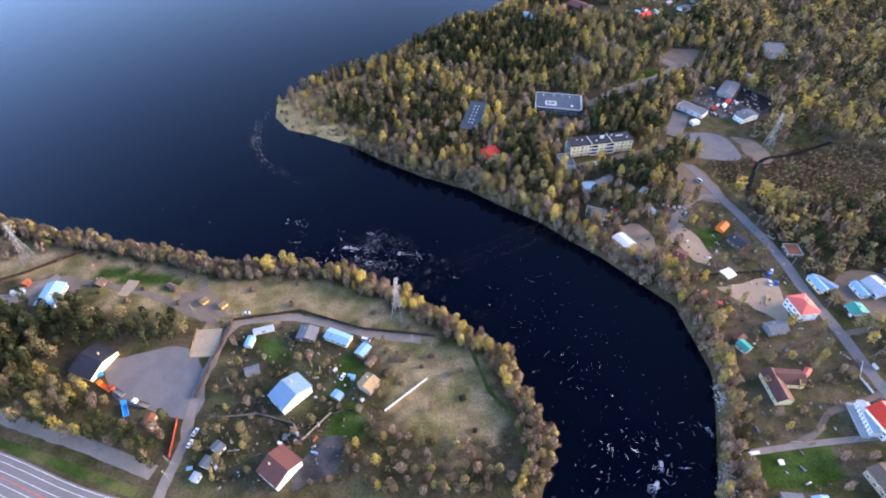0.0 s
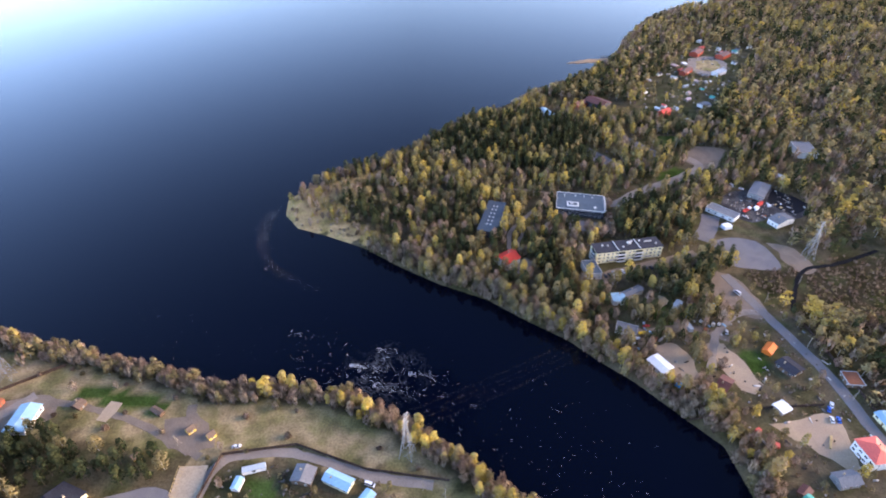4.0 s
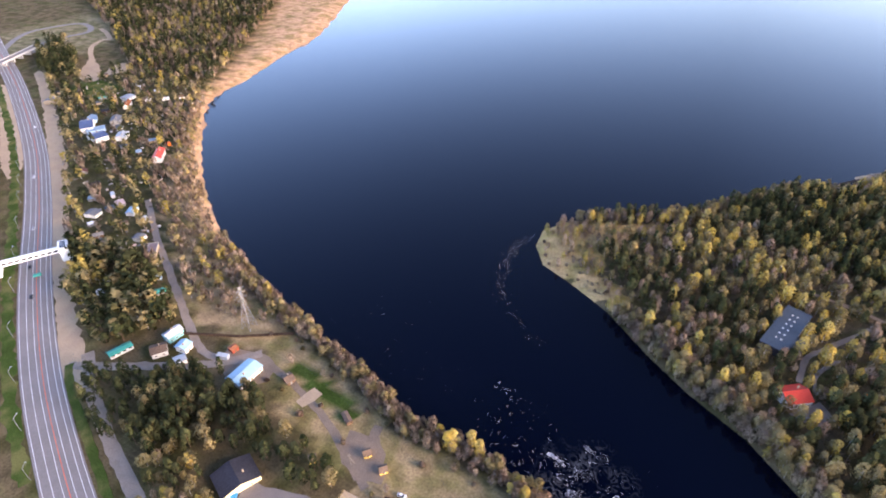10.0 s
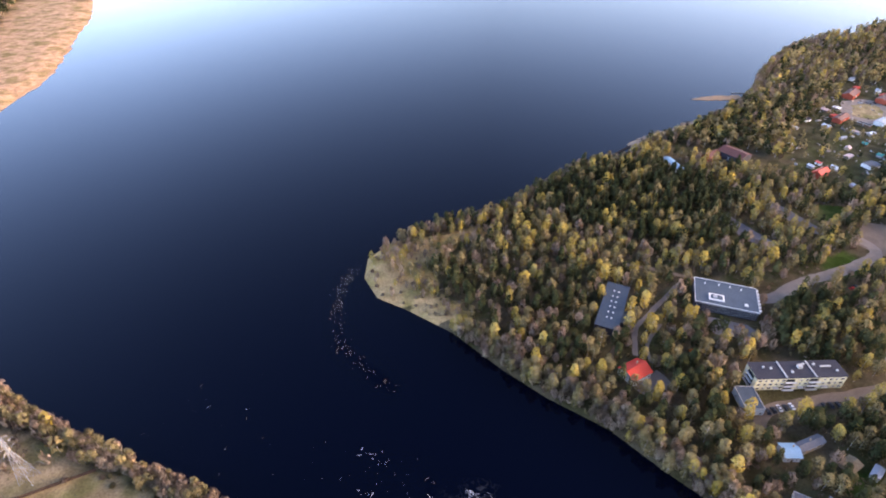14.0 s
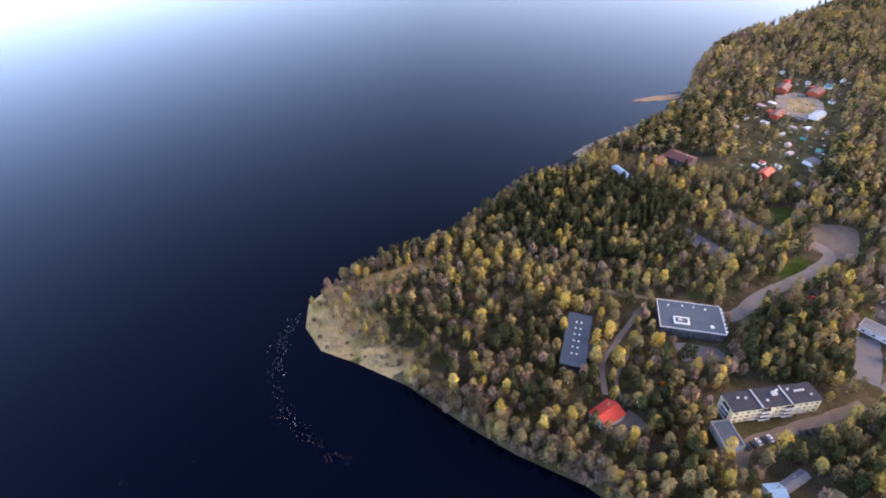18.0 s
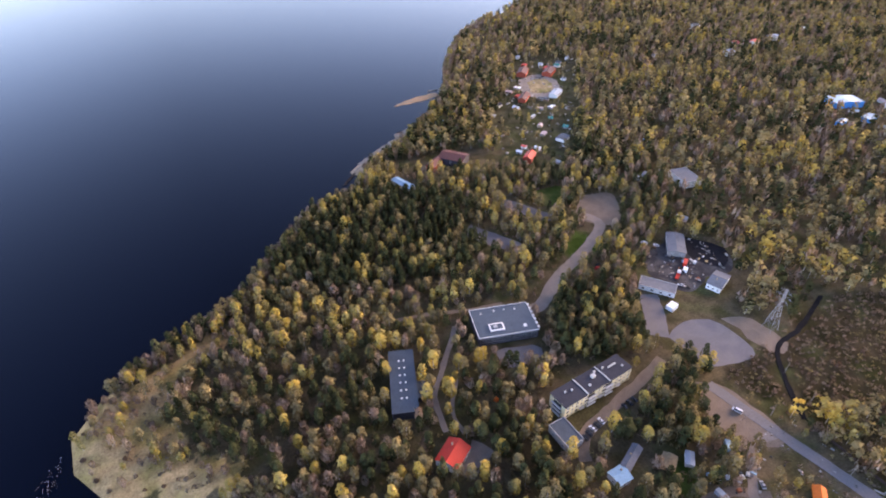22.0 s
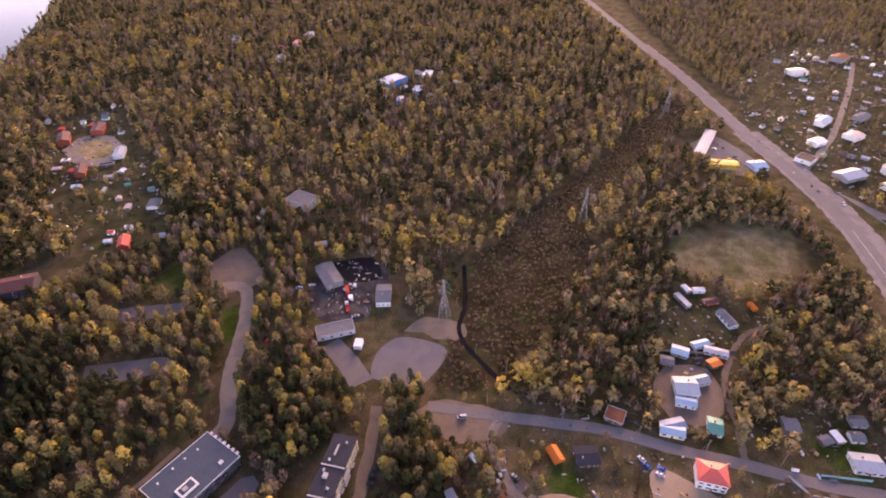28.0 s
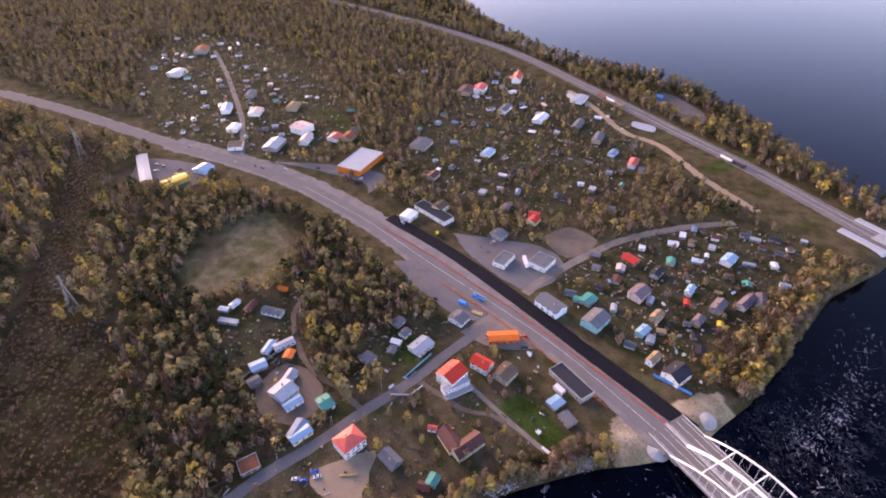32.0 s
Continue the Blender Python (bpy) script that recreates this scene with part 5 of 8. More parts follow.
house("house", "grey roofed hall", 713.8, 968.7, 15.0, 11.0, 28, 6.0, 1.5, R_GREY, W_WHITE)
house("house", "white cabin", 688.1, 608.5, 21.0, 10.8, 12, 4.0, 0.5, R_WHITE, W_WHITE)
house("shed", "blue shed", 629.4, 594.7, 18.2, 10.0, 14, 4.0, 0.8, R_SKY, W_BLUE2)
house("shed", "blue shed", 590.3, 598.1, 14.7, 6.1, 15, 4.0, 0.8, R_BLUE, W_BLUE2)
house("cottage", "blue roofed house with a grey wing", 107.4, 330.5, 8.1, 7.9, 8, 4.0, 1.5, R_SKY, W_WHITE)
house("cottage", "long grey roof wing", 118.9, 336.9, 15.8, 5.0, 31, 4.0, 1.2, R_GREY, W_TAN)
house("house", "red cottage with yellow trim", 343.0, 878.6, 25.0, 12.1, 52, 5.0, 2.5, R_MAROON, W_RUST)
house("house", "dark red cottage", 377.1, 867.1, 25.0, 12.3, 44, 5.0, 2.0, R_MAROON, W_RUST)
house("house", "red hut", 302.0, 797.5, 23.1, 9.2, 48, 4.0, 2.0, R_MAROON, W_RUST)
house("shed", "white hut", 344.8, 794.6, 20.8, 9.9, 41, 4.0, 1.5, R_PALE, W_WHITE)
house("shed", "grey hut", 286.4, 680.8, 13.2, 9.8, 31, 3.0, 1.0, R_GREY, W_WHITE)
house("cottage", "long green metal roofed shed", -313.3, 195.3, 13.2, 5.0, 78, 2.6, 0.6, R_TEAL, W_WHITE)
house("cottage", "cottage with brown and white roof", -292.5, 207.4, 8.7, 7.9, 58, 4.0, 1.5, R_BROWN, W_WHITE)
house("cottage", "pale blue and green roofed house", -297.0, 220.7, 10.3, 6.4, 90, 4.5, 1.5, R_PALE, W_TEAL)
house("cottage", "pale blue roofed cottage", -282.6, 217.4, 6.2, 7.3, -77, 4.0, 1.5, R_SKY, W_WHITE)
house("shed", "pale shed", -275.6, 209.2, 6.3, 5.4, 68, 3.0, 0.5, R_PALE, W_WHITE)
house("house", "large navy blue roofed house", -647.5, 374.0, 25.0, 12.1, -32, 6.0, 3.0, R_NAVY, W_WHITE, storeys=2, swap=True)
house("house", "wing of the navy roofed house", -612.6, 364.2, 14.5, 16.8, 83, 5.0, 2.0, R_NAVY, W_WHITE)
house("house", "red roofed house by the shore", -520.9, 370.8, 20.5, 7.9, -46, 5.0, 2.5, R_RED2, W_WHITE)
house("house", "dark grey house", -636.5, 399.5, 16.5, 9.2, -42, 5.0, 2.0, R_GREY, W_GREY)
house("house", "pale house", -594.7, 379.6, 14.4, 9.6, -50, 4.0, 1.5, R_PALE, W_WHITE)
house("shed", "grey huts", -475.5, 275.9, 8.2, 10.6, -69, 3.0, 1.0, R_GREY, W_WHITE)
house("shed", "white and blue huts", -451.5, 295.4, 9.1, 6.8, -56, 3.0, 1.0, R_SKY, W_WHITE)
house("shed", "tan roofed hut", -426.7, 258.2, 7.0, 7.7, -66, 3.0, 1.0, R_TAN, W_TAN)
house("shed", "pink shed", -406.3, 262.4, 6.2, 8.6, -73, 3.0, 0.8, R_PINK, W_WHITE)
house("shed", "grey shed", -411.3, 274.9, 6.5, 7.5, -73, 3.0, 0.8, R_GREY, W_WHITE)
house("shed", "mauve flat roof", -387.8, 269.8, 15.4, 6.6, -43, 3.0, 0.2, R_MAUVE, W_TAN)
house("shed", "grey barn", -758.1, 395.5, 14.8, 11.9, -52, 4.0, 1.5, R_GREY, W_TAN)
house("shed", "green and white hut", -692.7, 450.5, 12.2, 11.5, -79, 3.0, 1.0, R_PALE, W_WHITE)
house("house", "red and white hut", -670.4, 435.1, 16.4, 6.5, -46, 4.0, 2.0, R_RUST, W_WHITE)
house("cottage", "weathered grey cottage with a blue-grey felt roof", 969, 127, 11, 8, -12, 3.0, 1.6, R_SLATE, W_GREY)
house("cottage", "white cottage with a pale zinc roof", 906, 154, 14, 5, -9, 2.5, 0.3, R_PALE, W_WHITE)
house("shed", "white garden shed with a white metal roof", 1004, 63, 10, 4, 73, 2.3, 0.7, R_WHITE, W_WHITE)
house("shed", "white garden shed with a white metal roof", 968, 58, 12, 4, -19, 2.5, 0.3, R_WHITE, W_WHITE)
house("shed", "white garden shed with a white metal roof", 988, 39, 9, 4, -9, 2.3, 0.7, R_WHITE, W_WHITE)
house("cottage", "white cottage with a grey slate roof", 929, 56, 10, 7, 70, 3.0, 1.6, R_GREY, W_WHITE)
house("shed", "brown board garden shed with a grey slate roof", 882, 77, 7, 5, -5, 2.3, 0.7, R_GREY, W_BROWN)
house("shed", "white garden shed with a pale zinc roof", 867, 63, 7, 4, 77, 2.3, 0.7, R_PALE, W_WHITE)
house("shed", "white garden shed with a white metal roof", 840, 44, 7, 5, -18, 2.3, 0.7, R_WHITE, W_WHITE)
house("shed", "weathered grey garden shed with a pale zinc roof", 823, 62, 6, 4, 75, 2.3, 0.7, R_PALE, W_GREY)
house("shed", "weathered grey garden shed with a grey slate roof", 801, 29, 8, 5, -13, 2.3, 0.7, R_GREY, W_GREY)
house("cottage", "weathered grey cottage with a blue-grey felt roof", 767, 92, 9, 8, 75, 3.0, 1.6, R_SLATE, W_GREY)
house("shed", "brown board garden shed with a grey slate roof", 739, 68, 7, 6, -12, 2.3, 0.7, R_GREY, W_BROWN)
house("shed", "white garden shed with a white metal roof", 798, 142, 7, 5, 80, 2.3, 0.7, R_WHITE, W_WHITE)
house("cottage", "white cottage with a sky-blue metal roof", 736, 136, 9, 7, -11, 3.0, 1.6, R_SKY, W_WHITE)
house("shed", "weathered grey garden shed with a pale zinc roof", 747, 152, 6, 5, 85, 2.3, 0.7, R_PALE, W_GREY)
house("shed", "white garden shed with a white metal roof", 714, 175, 6, 5, -16, 2.3, 0.7, R_WHITE, W_WHITE)
house("shed", "brown board garden shed with a dark felt roof", 642, 120, 8, 5, -6, 2.3, 0.7, R_DARK, W_BROWN)
house("shed", "weathered grey garden shed with a pale zinc roof", 642, 101, 7, 5, 71, 2.3, 0.7, R_PALE, W_GREY)
house("shed", "weathered grey garden shed with a blue-grey felt roof", 641, 113, 7, 5, 69, 2.3, 0.7, R_SLATE, W_GREY)
house("shed", "white garden shed with a pale zinc roof", 616, 103, 6, 4, 87, 2.3, 0.7, R_PALE, W_WHITE)
house("shed", "tan brick garden shed with a brown felt roof", 748, 21, 10, 5, 85, 2.3, 0.7, R_BROWN, W_TAN)
house("shed", "weathered grey garden shed with a pale zinc roof", 824, 147, 6, 4, -8, 2.3, 0.7, R_PALE, W_GREY)
house("shed", "white garden shed with a white metal roof", 993, 152, 6, 4, 78, 2.3, 0.7, R_WHITE, W_WHITE)
house("shed", "white garden shed with a pale zinc roof", 945, 90, 8, 4, 83, 2.3, 0.7, R_PALE, W_WHITE)
house("cottage", "white cottage with a blue-grey felt roof", 725, -115, 16, 5, -14, 2.5, 0.3, R_SLATE, W_WHITE)
house("shed", "white garden shed with a white metal roof", 706, -143, 7, 5, 77, 2.3, 0.7, R_WHITE, W_WHITE)
house("shed", "weathered grey garden shed with a blue-grey felt roof", 666, -182, 7, 5, -19, 2.3, 0.7, R_SLATE, W_GREY)
house("shed", "weathered grey garden shed with a grey slate roof", 644, -225, 10, 5, -7, 2.3, 0.7, R_GREY, W_GREY)
house("shed", "white garden shed with a orange sheet roof", 618, -233, 8, 7, 85, 2.3, 0.7, R_ORANGE, W_WHITE)
house("shed", "white garden shed with a white metal roof", 575, -197, 9, 6, 79, 2.3, 0.7, R_WHITE, W_WHITE)
house("cottage", "red board cottage with a maroon metal roof", 620, -152, 12, 6, -15, 3.0, 1.6, R_MAROON, W_RUST)
house("shed", "white garden shed with a red metal roof", 616, -170, 9, 5, -8, 2.3, 0.7, R_RED2, W_WHITE)
house("shed", "white garden shed with a pale zinc roof", 589, -148, 8, 6, -7, 2.3, 0.7, R_PALE, W_WHITE)
house("shed", "white garden shed with a blue-grey felt roof", 578, -160, 6, 5, 74, 2.3, 0.7, R_SLATE, W_WHITE)
house("shed", "white garden shed with a grey slate roof", 546, -139, 11, 5, 82, 2.3, 0.7, R_GREY, W_WHITE)
house("shed", "brown board garden shed with a white metal roof", 525, -173, 9, 4, 86, 2.3, 0.7, R_WHITE, W_BROWN)
house("shed", "brown board garden shed with a pale pink metal roof", 517, -201, 10, 5, -11, 2.3, 0.7, R_PINK, W_BROWN)
house("cottage", "white cottage with a pale zinc roof", 495, -174, 10, 8, -20, 3.0, 1.6, R_PALE, W_WHITE)
house("cottage", "white cottage with a pale zinc roof", 519, -250, 14, 7, -13, 3.0, 1.6, R_PALE, W_WHITE)
house("shed", "brown board garden shed with a dark felt roof", 458, -189, 9, 6, -18, 2.3, 0.7, R_DARK, W_BROWN)
house("shed", "white garden shed with a coral red metal roof", 355, -177, 9, 5, 121, 2.3, 0.7, R_RED, W_WHITE)
house("shed", "pink garden shed with a grey slate roof", 335, -168, 10, 6, 130, 2.3, 0.7, R_GREY, W_PINK)
house("shed", "white garden shed with a maroon metal roof", 449, 13, 8, 6, 27, 2.3, 0.7, R_MAROON, W_WHITE)
house("shed", "weathered grey garden shed with a blue-grey felt roof", 446, -14, 7, 5, 118, 2.3, 0.7, R_SLATE, W_GREY)
house("shed", "brown board garden shed with a white metal roof", 448, 2, 6, 4, 126, 2.3, 0.7, R_WHITE, W_BROWN)
house("shed", "weathered grey garden shed with a white metal roof", 404, -46, 8, 4, 36, 2.3, 0.7, R_WHITE, W_GREY)
house("shed", "brown board garden shed with a dark felt roof", 403, -57, 8, 5, 126, 2.3, 0.7, R_DARK, W_BROWN)
house("shed", "red board garden shed with a maroon metal roof", 389, -73, 8, 5, 39, 2.3, 0.7, R_MAROON, W_RUST)
house("shed", "brown board garden shed with a brown felt roof", 403, -25, 7, 4, 35, 2.3, 0.7, R_BROWN, W_BROWN)
house("shed", "brown board garden shed with a dark felt roof", 338, -66, 9, 6, 40, 2.3, 0.7, R_DARK, W_BROWN)
house("shed", "weathered grey garden shed with a blue-grey felt roof", 346, -64, 6, 4, 120, 2.3, 0.7, R_SLATE, W_GREY)
house("shed", "weathered grey garden shed with a mauve felt roof", 356, -12, 9, 6, 128, 2.3, 0.7, R_MAUVE, W_GREY)
house("shed", "white garden shed with a red metal roof", 333, -25, 9, 6, 36, 2.3, 0.7, R_RED2, W_WHITE)
house("cottage", "weathered grey cottage with a grey slate roof", 301, -87, 8, 8, 37, 3.0, 1.6, R_GREY, W_GREY)
house("shed", "weathered grey garden shed with a white metal roof", 442, -43, 6, 3, 40, 2.3, 0.7, R_WHITE, W_GREY)
house("shed", "weathered grey garden shed with a pale zinc roof", 385, -28, 6, 4, 37, 2.3, 0.7, R_PALE, W_GREY)
house("shed", "weathered grey garden shed with a pale zinc roof", 467, -7, 5, 4, 78, 2.3, 0.7, R_PALE, W_GREY)
house("shed", "white garden shed with a white metal roof", 236, -91, 8, 5, 40, 2.3, 0.7, R_WHITE, W_WHITE)
house("shed", "weathered grey garden shed with a blue-grey felt roof", 210, -151, 8, 5, 39, 2.3, 0.7, R_SLATE, W_GREY)
house("shed", "weathered grey garden shed with a pale zinc roof", 202, -152, 8, 4, 29, 2.3, 0.7, R_PALE, W_GREY)
house("shed", "weathered grey garden shed with a dark felt roof", 193, -166, 9, 6, 27, 2.3, 0.7, R_DARK, W_GREY)
house("shed", "weathered grey garden shed with a maroon metal roof", 192, -147, 6, 4, 31, 2.3, 0.7, R_MAROON, W_GREY)
house("shed", "weathered grey garden shed with a blue-grey felt roof", 180, -151, 7, 4, 27, 2.3, 0.7, R_SLATE, W_GREY)
house("shed", "white garden shed with a white metal roof", 173, -132, 6, 5, 134, 2.3, 0.7, R_WHITE, W_WHITE)
house("shed", "weathered grey garden shed with a pale zinc roof", 185, -117, 9, 3, 36, 2.3, 0.7, R_PALE, W_GREY)
house("shed", "white garden shed with a sky-blue metal roof", 155, -116, 7, 4, 29, 2.3, 0.7, R_SKY, W_WHITE)
house("shed", "red board garden shed with a red metal roof", 183, -39, 6, 4, 129, 2.3, 0.7, R_RED2, W_RUST)
house("shed", "weathered grey garden shed with a blue-grey felt roof", 237, 23, 8, 5, 41, 2.3, 0.7, R_SLATE, W_GREY)
house("shed", "weathered grey garden shed with a teal metal roof", 228, 23, 8, 5, 33, 2.3, 0.7, R_TEAL, W_GREY)
house("shed", "weathered grey garden shed with a pale zinc roof", 208, 9, 7, 4, 129, 2.3, 0.7, R_PALE, W_GREY)
house("shed", "weathered grey garden shed with a pale zinc roof", 199, -19, 8, 4, 117, 2.3, 0.7, R_PALE, W_GREY)
house("shed", "brown board garden shed with a tan board roof", 174, 0, 6, 4, 39, 2.3, 0.7, R_TAN, W_BROWN)
house("shed", "brown board garden shed with a yellow sheet roof", 156, -39, 5, 4, 123, 2.3, 0.7, R_YELLOW, W_BROWN)
house("cottage", "white cottage with a mauve felt roof", 155, -85, 12, 7, 122, 3.0, 1.6, R_MAUVE, W_WHITE)
house("shed", "weathered grey garden shed with a pale zinc roof", 173, 12, 7, 5, 122, 2.3, 0.7, R_PALE, W_GREY)
house("shed", "weathered grey garden shed with a blue-grey felt roof", 177, 27, 7, 5, 27, 2.3, 0.7, R_SLATE, W_GREY)
house("shed", "brown board garden shed with a dark felt roof", 148, -7, 7, 6, 124, 2.3, 0.7, R_DARK, W_BROWN)
house("shed", "weathered grey garden shed with a grey slate roof", 169, -21, 5, 3, 42, 2.3, 0.7, R_GREY, W_GREY)
house("shed", "brown board garden shed with a dark felt roof", 230, 1, 7, 4, 33, 2.3, 0.7, R_DARK, W_BROWN)
house("shed", "weathered grey garden shed with a white metal roof", 210, -99, 5, 3, 124, 2.3, 0.7, R_WHITE, W_GREY)
house("shed", "weathered grey garden shed with a brown felt roof", 185, -91, 6, 4, 36, 2.3, 0.7, R_BROWN, W_GREY)
house("shed", "brown board garden shed with a tan board roof", 177, -67, 5, 3, 36, 2.3, 0.7, R_TAN, W_BROWN)
house("shed", "weathered grey garden shed with a white metal roof", 359, 240, 7, 4, 44, 2.3, 0.7, R_WHITE, W_GREY)
house("shed", "white garden shed with a white metal roof", 361, 232, 8, 4, 117, 2.3, 0.7, R_WHITE, W_WHITE)
house("shed", "red board garden shed with a maroon metal roof", 352, 223, 11, 5, 128, 2.3, 0.7, R_MAROON, W_RUST)
house("cottage", "white cottage with a grey slate roof", 337, 212, 15, 6, 39, 3.0, 1.6, R_GREY, W_WHITE)
house("shed", "weathered grey garden shed with a pale zinc roof", 345, 241, 14, 4, 44, 2.5, 0.3, R_PALE, W_GREY)
house("shed", "orange garden shed with a orange sheet roof", 358, 197, 7, 3, 36, 2.3, 0.7, R_ORANGE, W_ORANGE)
house("shed", "white garden shed with a sky-blue metal roof", 306, 226, 11, 5, 131, 2.3, 0.7, R_SKY, W_WHITE)
house("cottage", "white cottage with a pale zinc roof", 273, 225, 13, 6, 129, 3.0, 1.6, R_PALE, W_WHITE)
house("shed", "weathered grey garden shed with a white metal roof", 264, 154, 7, 4, 34, 2.3, 0.7, R_WHITE, W_GREY)
house("shed", "brown board garden shed with a grey slate roof", 259, 160, 6, 5, 128, 2.3, 0.7, R_GREY, W_BROWN)
house("shed", "brown board garden shed with a brown felt roof", 255, 180, 5, 3, 118, 2.3, 0.7, R_BROWN, W_BROWN)
house("shed", "brown board garden shed with a dark felt roof", 291, 226, 5, 3, 122, 2.3, 0.7, R_DARK, W_BROWN)
house("shed", "red board garden shed with a red metal roof", 361, 908, 7, 6, 38, 2.3, 0.7, R_RED2, W_RUST)
house("shed", "red board garden shed with a red metal roof", 383, 886, 8, 5, 34, 2.3, 0.7, R_RED2, W_RUST)
house("shed", "red board garden shed with a red metal roof", 298, 806, 7, 5, 31, 2.3, 0.7, R_RED2, W_RUST)
house("cottage", "brown board cottage with a dark felt roof", 322, 786, 14, 5, 134, 2.5, 0.3, R_DARK, W_BROWN)
house("shed", "white garden shed with a coral red metal roof", 239, 678, 5, 4, 128, 2.3, 0.7, R_RED, W_WHITE)
house("shed", "white garden shed with a white metal roof", 251, 671, 6, 3, 122, 2.3, 0.7, R_WHITE, W_WHITE)
house("shed", "weathered grey garden shed with a pale zinc roof", 285, 744, 8, 3, 32, 2.3, 0.7, R_PALE, W_GREY)
house("shed", "weathered grey garden shed with a white metal roof", 319, 760, 7, 5, 26, 2.3, 0.7, R_WHITE, W_GREY)
house("shed", "pink garden shed with a pale zinc roof", 255, 634, 9, 4, 119, 2.3, 0.7, R_PALE, W_PINK)
house("cottage", "pink cottage with a coral red metal roof", 712, 873, 14, 10, 81, 3.0, 1.6, R_RED, W_PINK)
house("cottage", "white cottage with a grey slate roof", 788, 880, 16, 8, -4, 3.0, 1.6, R_GREY, W_WHITE)
house("cottage", "white cottage with a white metal roof", 872, 898, 16, 5, -15, 2.5, 0.3, R_WHITE, W_WHITE)
house("cottage", "weathered grey cottage with a blue-grey felt roof", 722, 983, 16, 7, -11, 3.0, 1.6, R_SLATE, W_GREY)
house("shed", "white garden shed with a white metal roof", 557, 872, 10, 5, 85, 2.3, 0.7, R_WHITE, W_WHITE)
house("cottage", "white cottage with a pale pink metal roof", 690, 622, 14, 6, 69, 3.0, 1.6, R_PINK, W_WHITE)
house("shed", "white garden shed with a sky-blue metal roof", 634, 617, 10, 5, -20, 2.3, 0.7, R_SKY, W_WHITE)
house("shed", "white garden shed with a pale pink metal roof", 704, 597, 8, 4, -6, 2.3, 0.7, R_PINK, W_WHITE)
house("shed", "white garden shed with a white metal roof", 678, 560, 12, 4, 73, 2.5, 0.3, R_WHITE, W_WHITE)
house("shed", "white garden shed with a sky-blue metal roof", 622, 573, 8, 4, -10, 2.3, 0.7, R_SKY, W_WHITE)
house("shed", "pale blue garden shed with a blue metal roof", 598, 603, 7, 5, -5, 2.3, 0.7, R_BLUE, W_SKY)
house("shed", "white garden shed with a white metal roof", 662, 777, 8, 4, -12, 2.3, 0.7, R_WHITE, W_WHITE)
house("shed", "weathered grey garden shed with a blue-grey felt roof", 412, 901, 7, 6, 118, 2.3, 0.7, R_SLATE, W_GREY)
house("shed", "pale blue garden shed with a blue metal roof", 470, 970, 9, 6, -4, 2.3, 0.7, R_BLUE, W_SKY)
house("shed", "weathered grey garden shed with a pale zinc roof", 244, 764, 6, 4, 128, 2.3, 0.7, R_PALE, W_GREY)
house("shed", "white garden shed with a white metal roof", 224, 748, 4, 4, 35, 2.3, 0.7, R_WHITE, W_WHITE)
house("shed", "pale blue garden shed with a blue-grey felt roof", 182, 772, 7, 5, 123, 2.3, 0.7, R_SLATE, W_SKY)
house("shed", "white garden shed with a white metal roof", 223, 843, 5, 3, 128, 2.3, 0.7, R_WHITE, W_WHITE)
house("shed", "white garden shed with a pale zinc roof", 317, 583, 7, 4, 28, 2.3, 0.7, R_PALE, W_WHITE)
house("shed", "weathered grey garden shed with a pale zinc roof", 305, 579, 6, 4, 37, 2.3, 0.7, R_PALE, W_GREY)
house("shed", "pink garden shed with a pale zinc roof", 297, 509, 9, 5, 129, 2.3, 0.7, R_PALE, W_PINK)
house("cottage", "pale blue cottage with a blue metal roof", -665, 389, 14, 9, 145, 3.2, 1.6, R_BLUE, W_SKY)
house("cottage", "pale blue cottage with a blue metal roof", -635, 375, 18, 10, 62, 3.2, 1.6, R_BLUE, W_SKY)
house("shed", "white garden shed with a blue-grey felt roof", -620, 392, 9, 6, 156, 2.3, 0.7, R_SLATE, W_WHITE)
house("shed", "weathered grey garden shed with a teal metal roof", -718, 434, 9, 5, 70, 2.3, 0.7, R_TEAL, W_GREY)
house("shed", "white garden shed with a white metal roof", -652, 473, 8, 4, 64, 2.3, 0.7, R_WHITE, W_WHITE)
house("shed", "white garden shed with a white metal roof", -666, 459, 7, 4, 58, 2.3, 0.7, R_WHITE, W_WHITE)
house("shed", "weathered grey garden shed with a blue-grey felt roof", -573, 367, 7, 4, 63, 2.3, 0.7, R_SLATE, W_GREY)
house("shed", "white garden shed with a white metal roof", -491, 303, 7, 3, 153, 2.3, 0.7, R_WHITE, W_WHITE)
house("shed", "weathered grey garden shed with a pale pink metal roof", -472, 298, 9, 6, 160, 2.3, 0.7, R_PINK, W_GREY)
house("shed", "weathered grey garden shed with a blue-grey felt roof", -472, 289, 8, 5, 58, 2.3, 0.7, R_SLATE, W_GREY)
house("shed", "weathered grey garden shed with a teal metal roof", -341, 243, 7, 5, 62, 2.3, 0.7, R_TEAL, W_GREY)
house("shed", "brown board garden shed with a dark felt roof", -522, 306, 8, 5, 70, 2.3, 0.7, R_DARK, W_BROWN)
house("shed", "brown board garden shed with a brown felt roof", -532, 332, 8, 4, 68, 2.3, 0.7, R_BROWN, W_BROWN)
house("shed", "white garden shed with a pale zinc roof", -432, 294, 6, 4, 159, 2.3, 0.7, R_PALE, W_WHITE)
house("shed", "weathered grey garden shed with a white metal roof", -462, 267, 6, 4, 69, 2.3, 0.7, R_WHITE, W_GREY)
house("shed", "weathered grey garden shed with a brown felt roof", -441, 281, 6, 4, 66, 2.3, 0.7, R_BROWN, W_GREY)
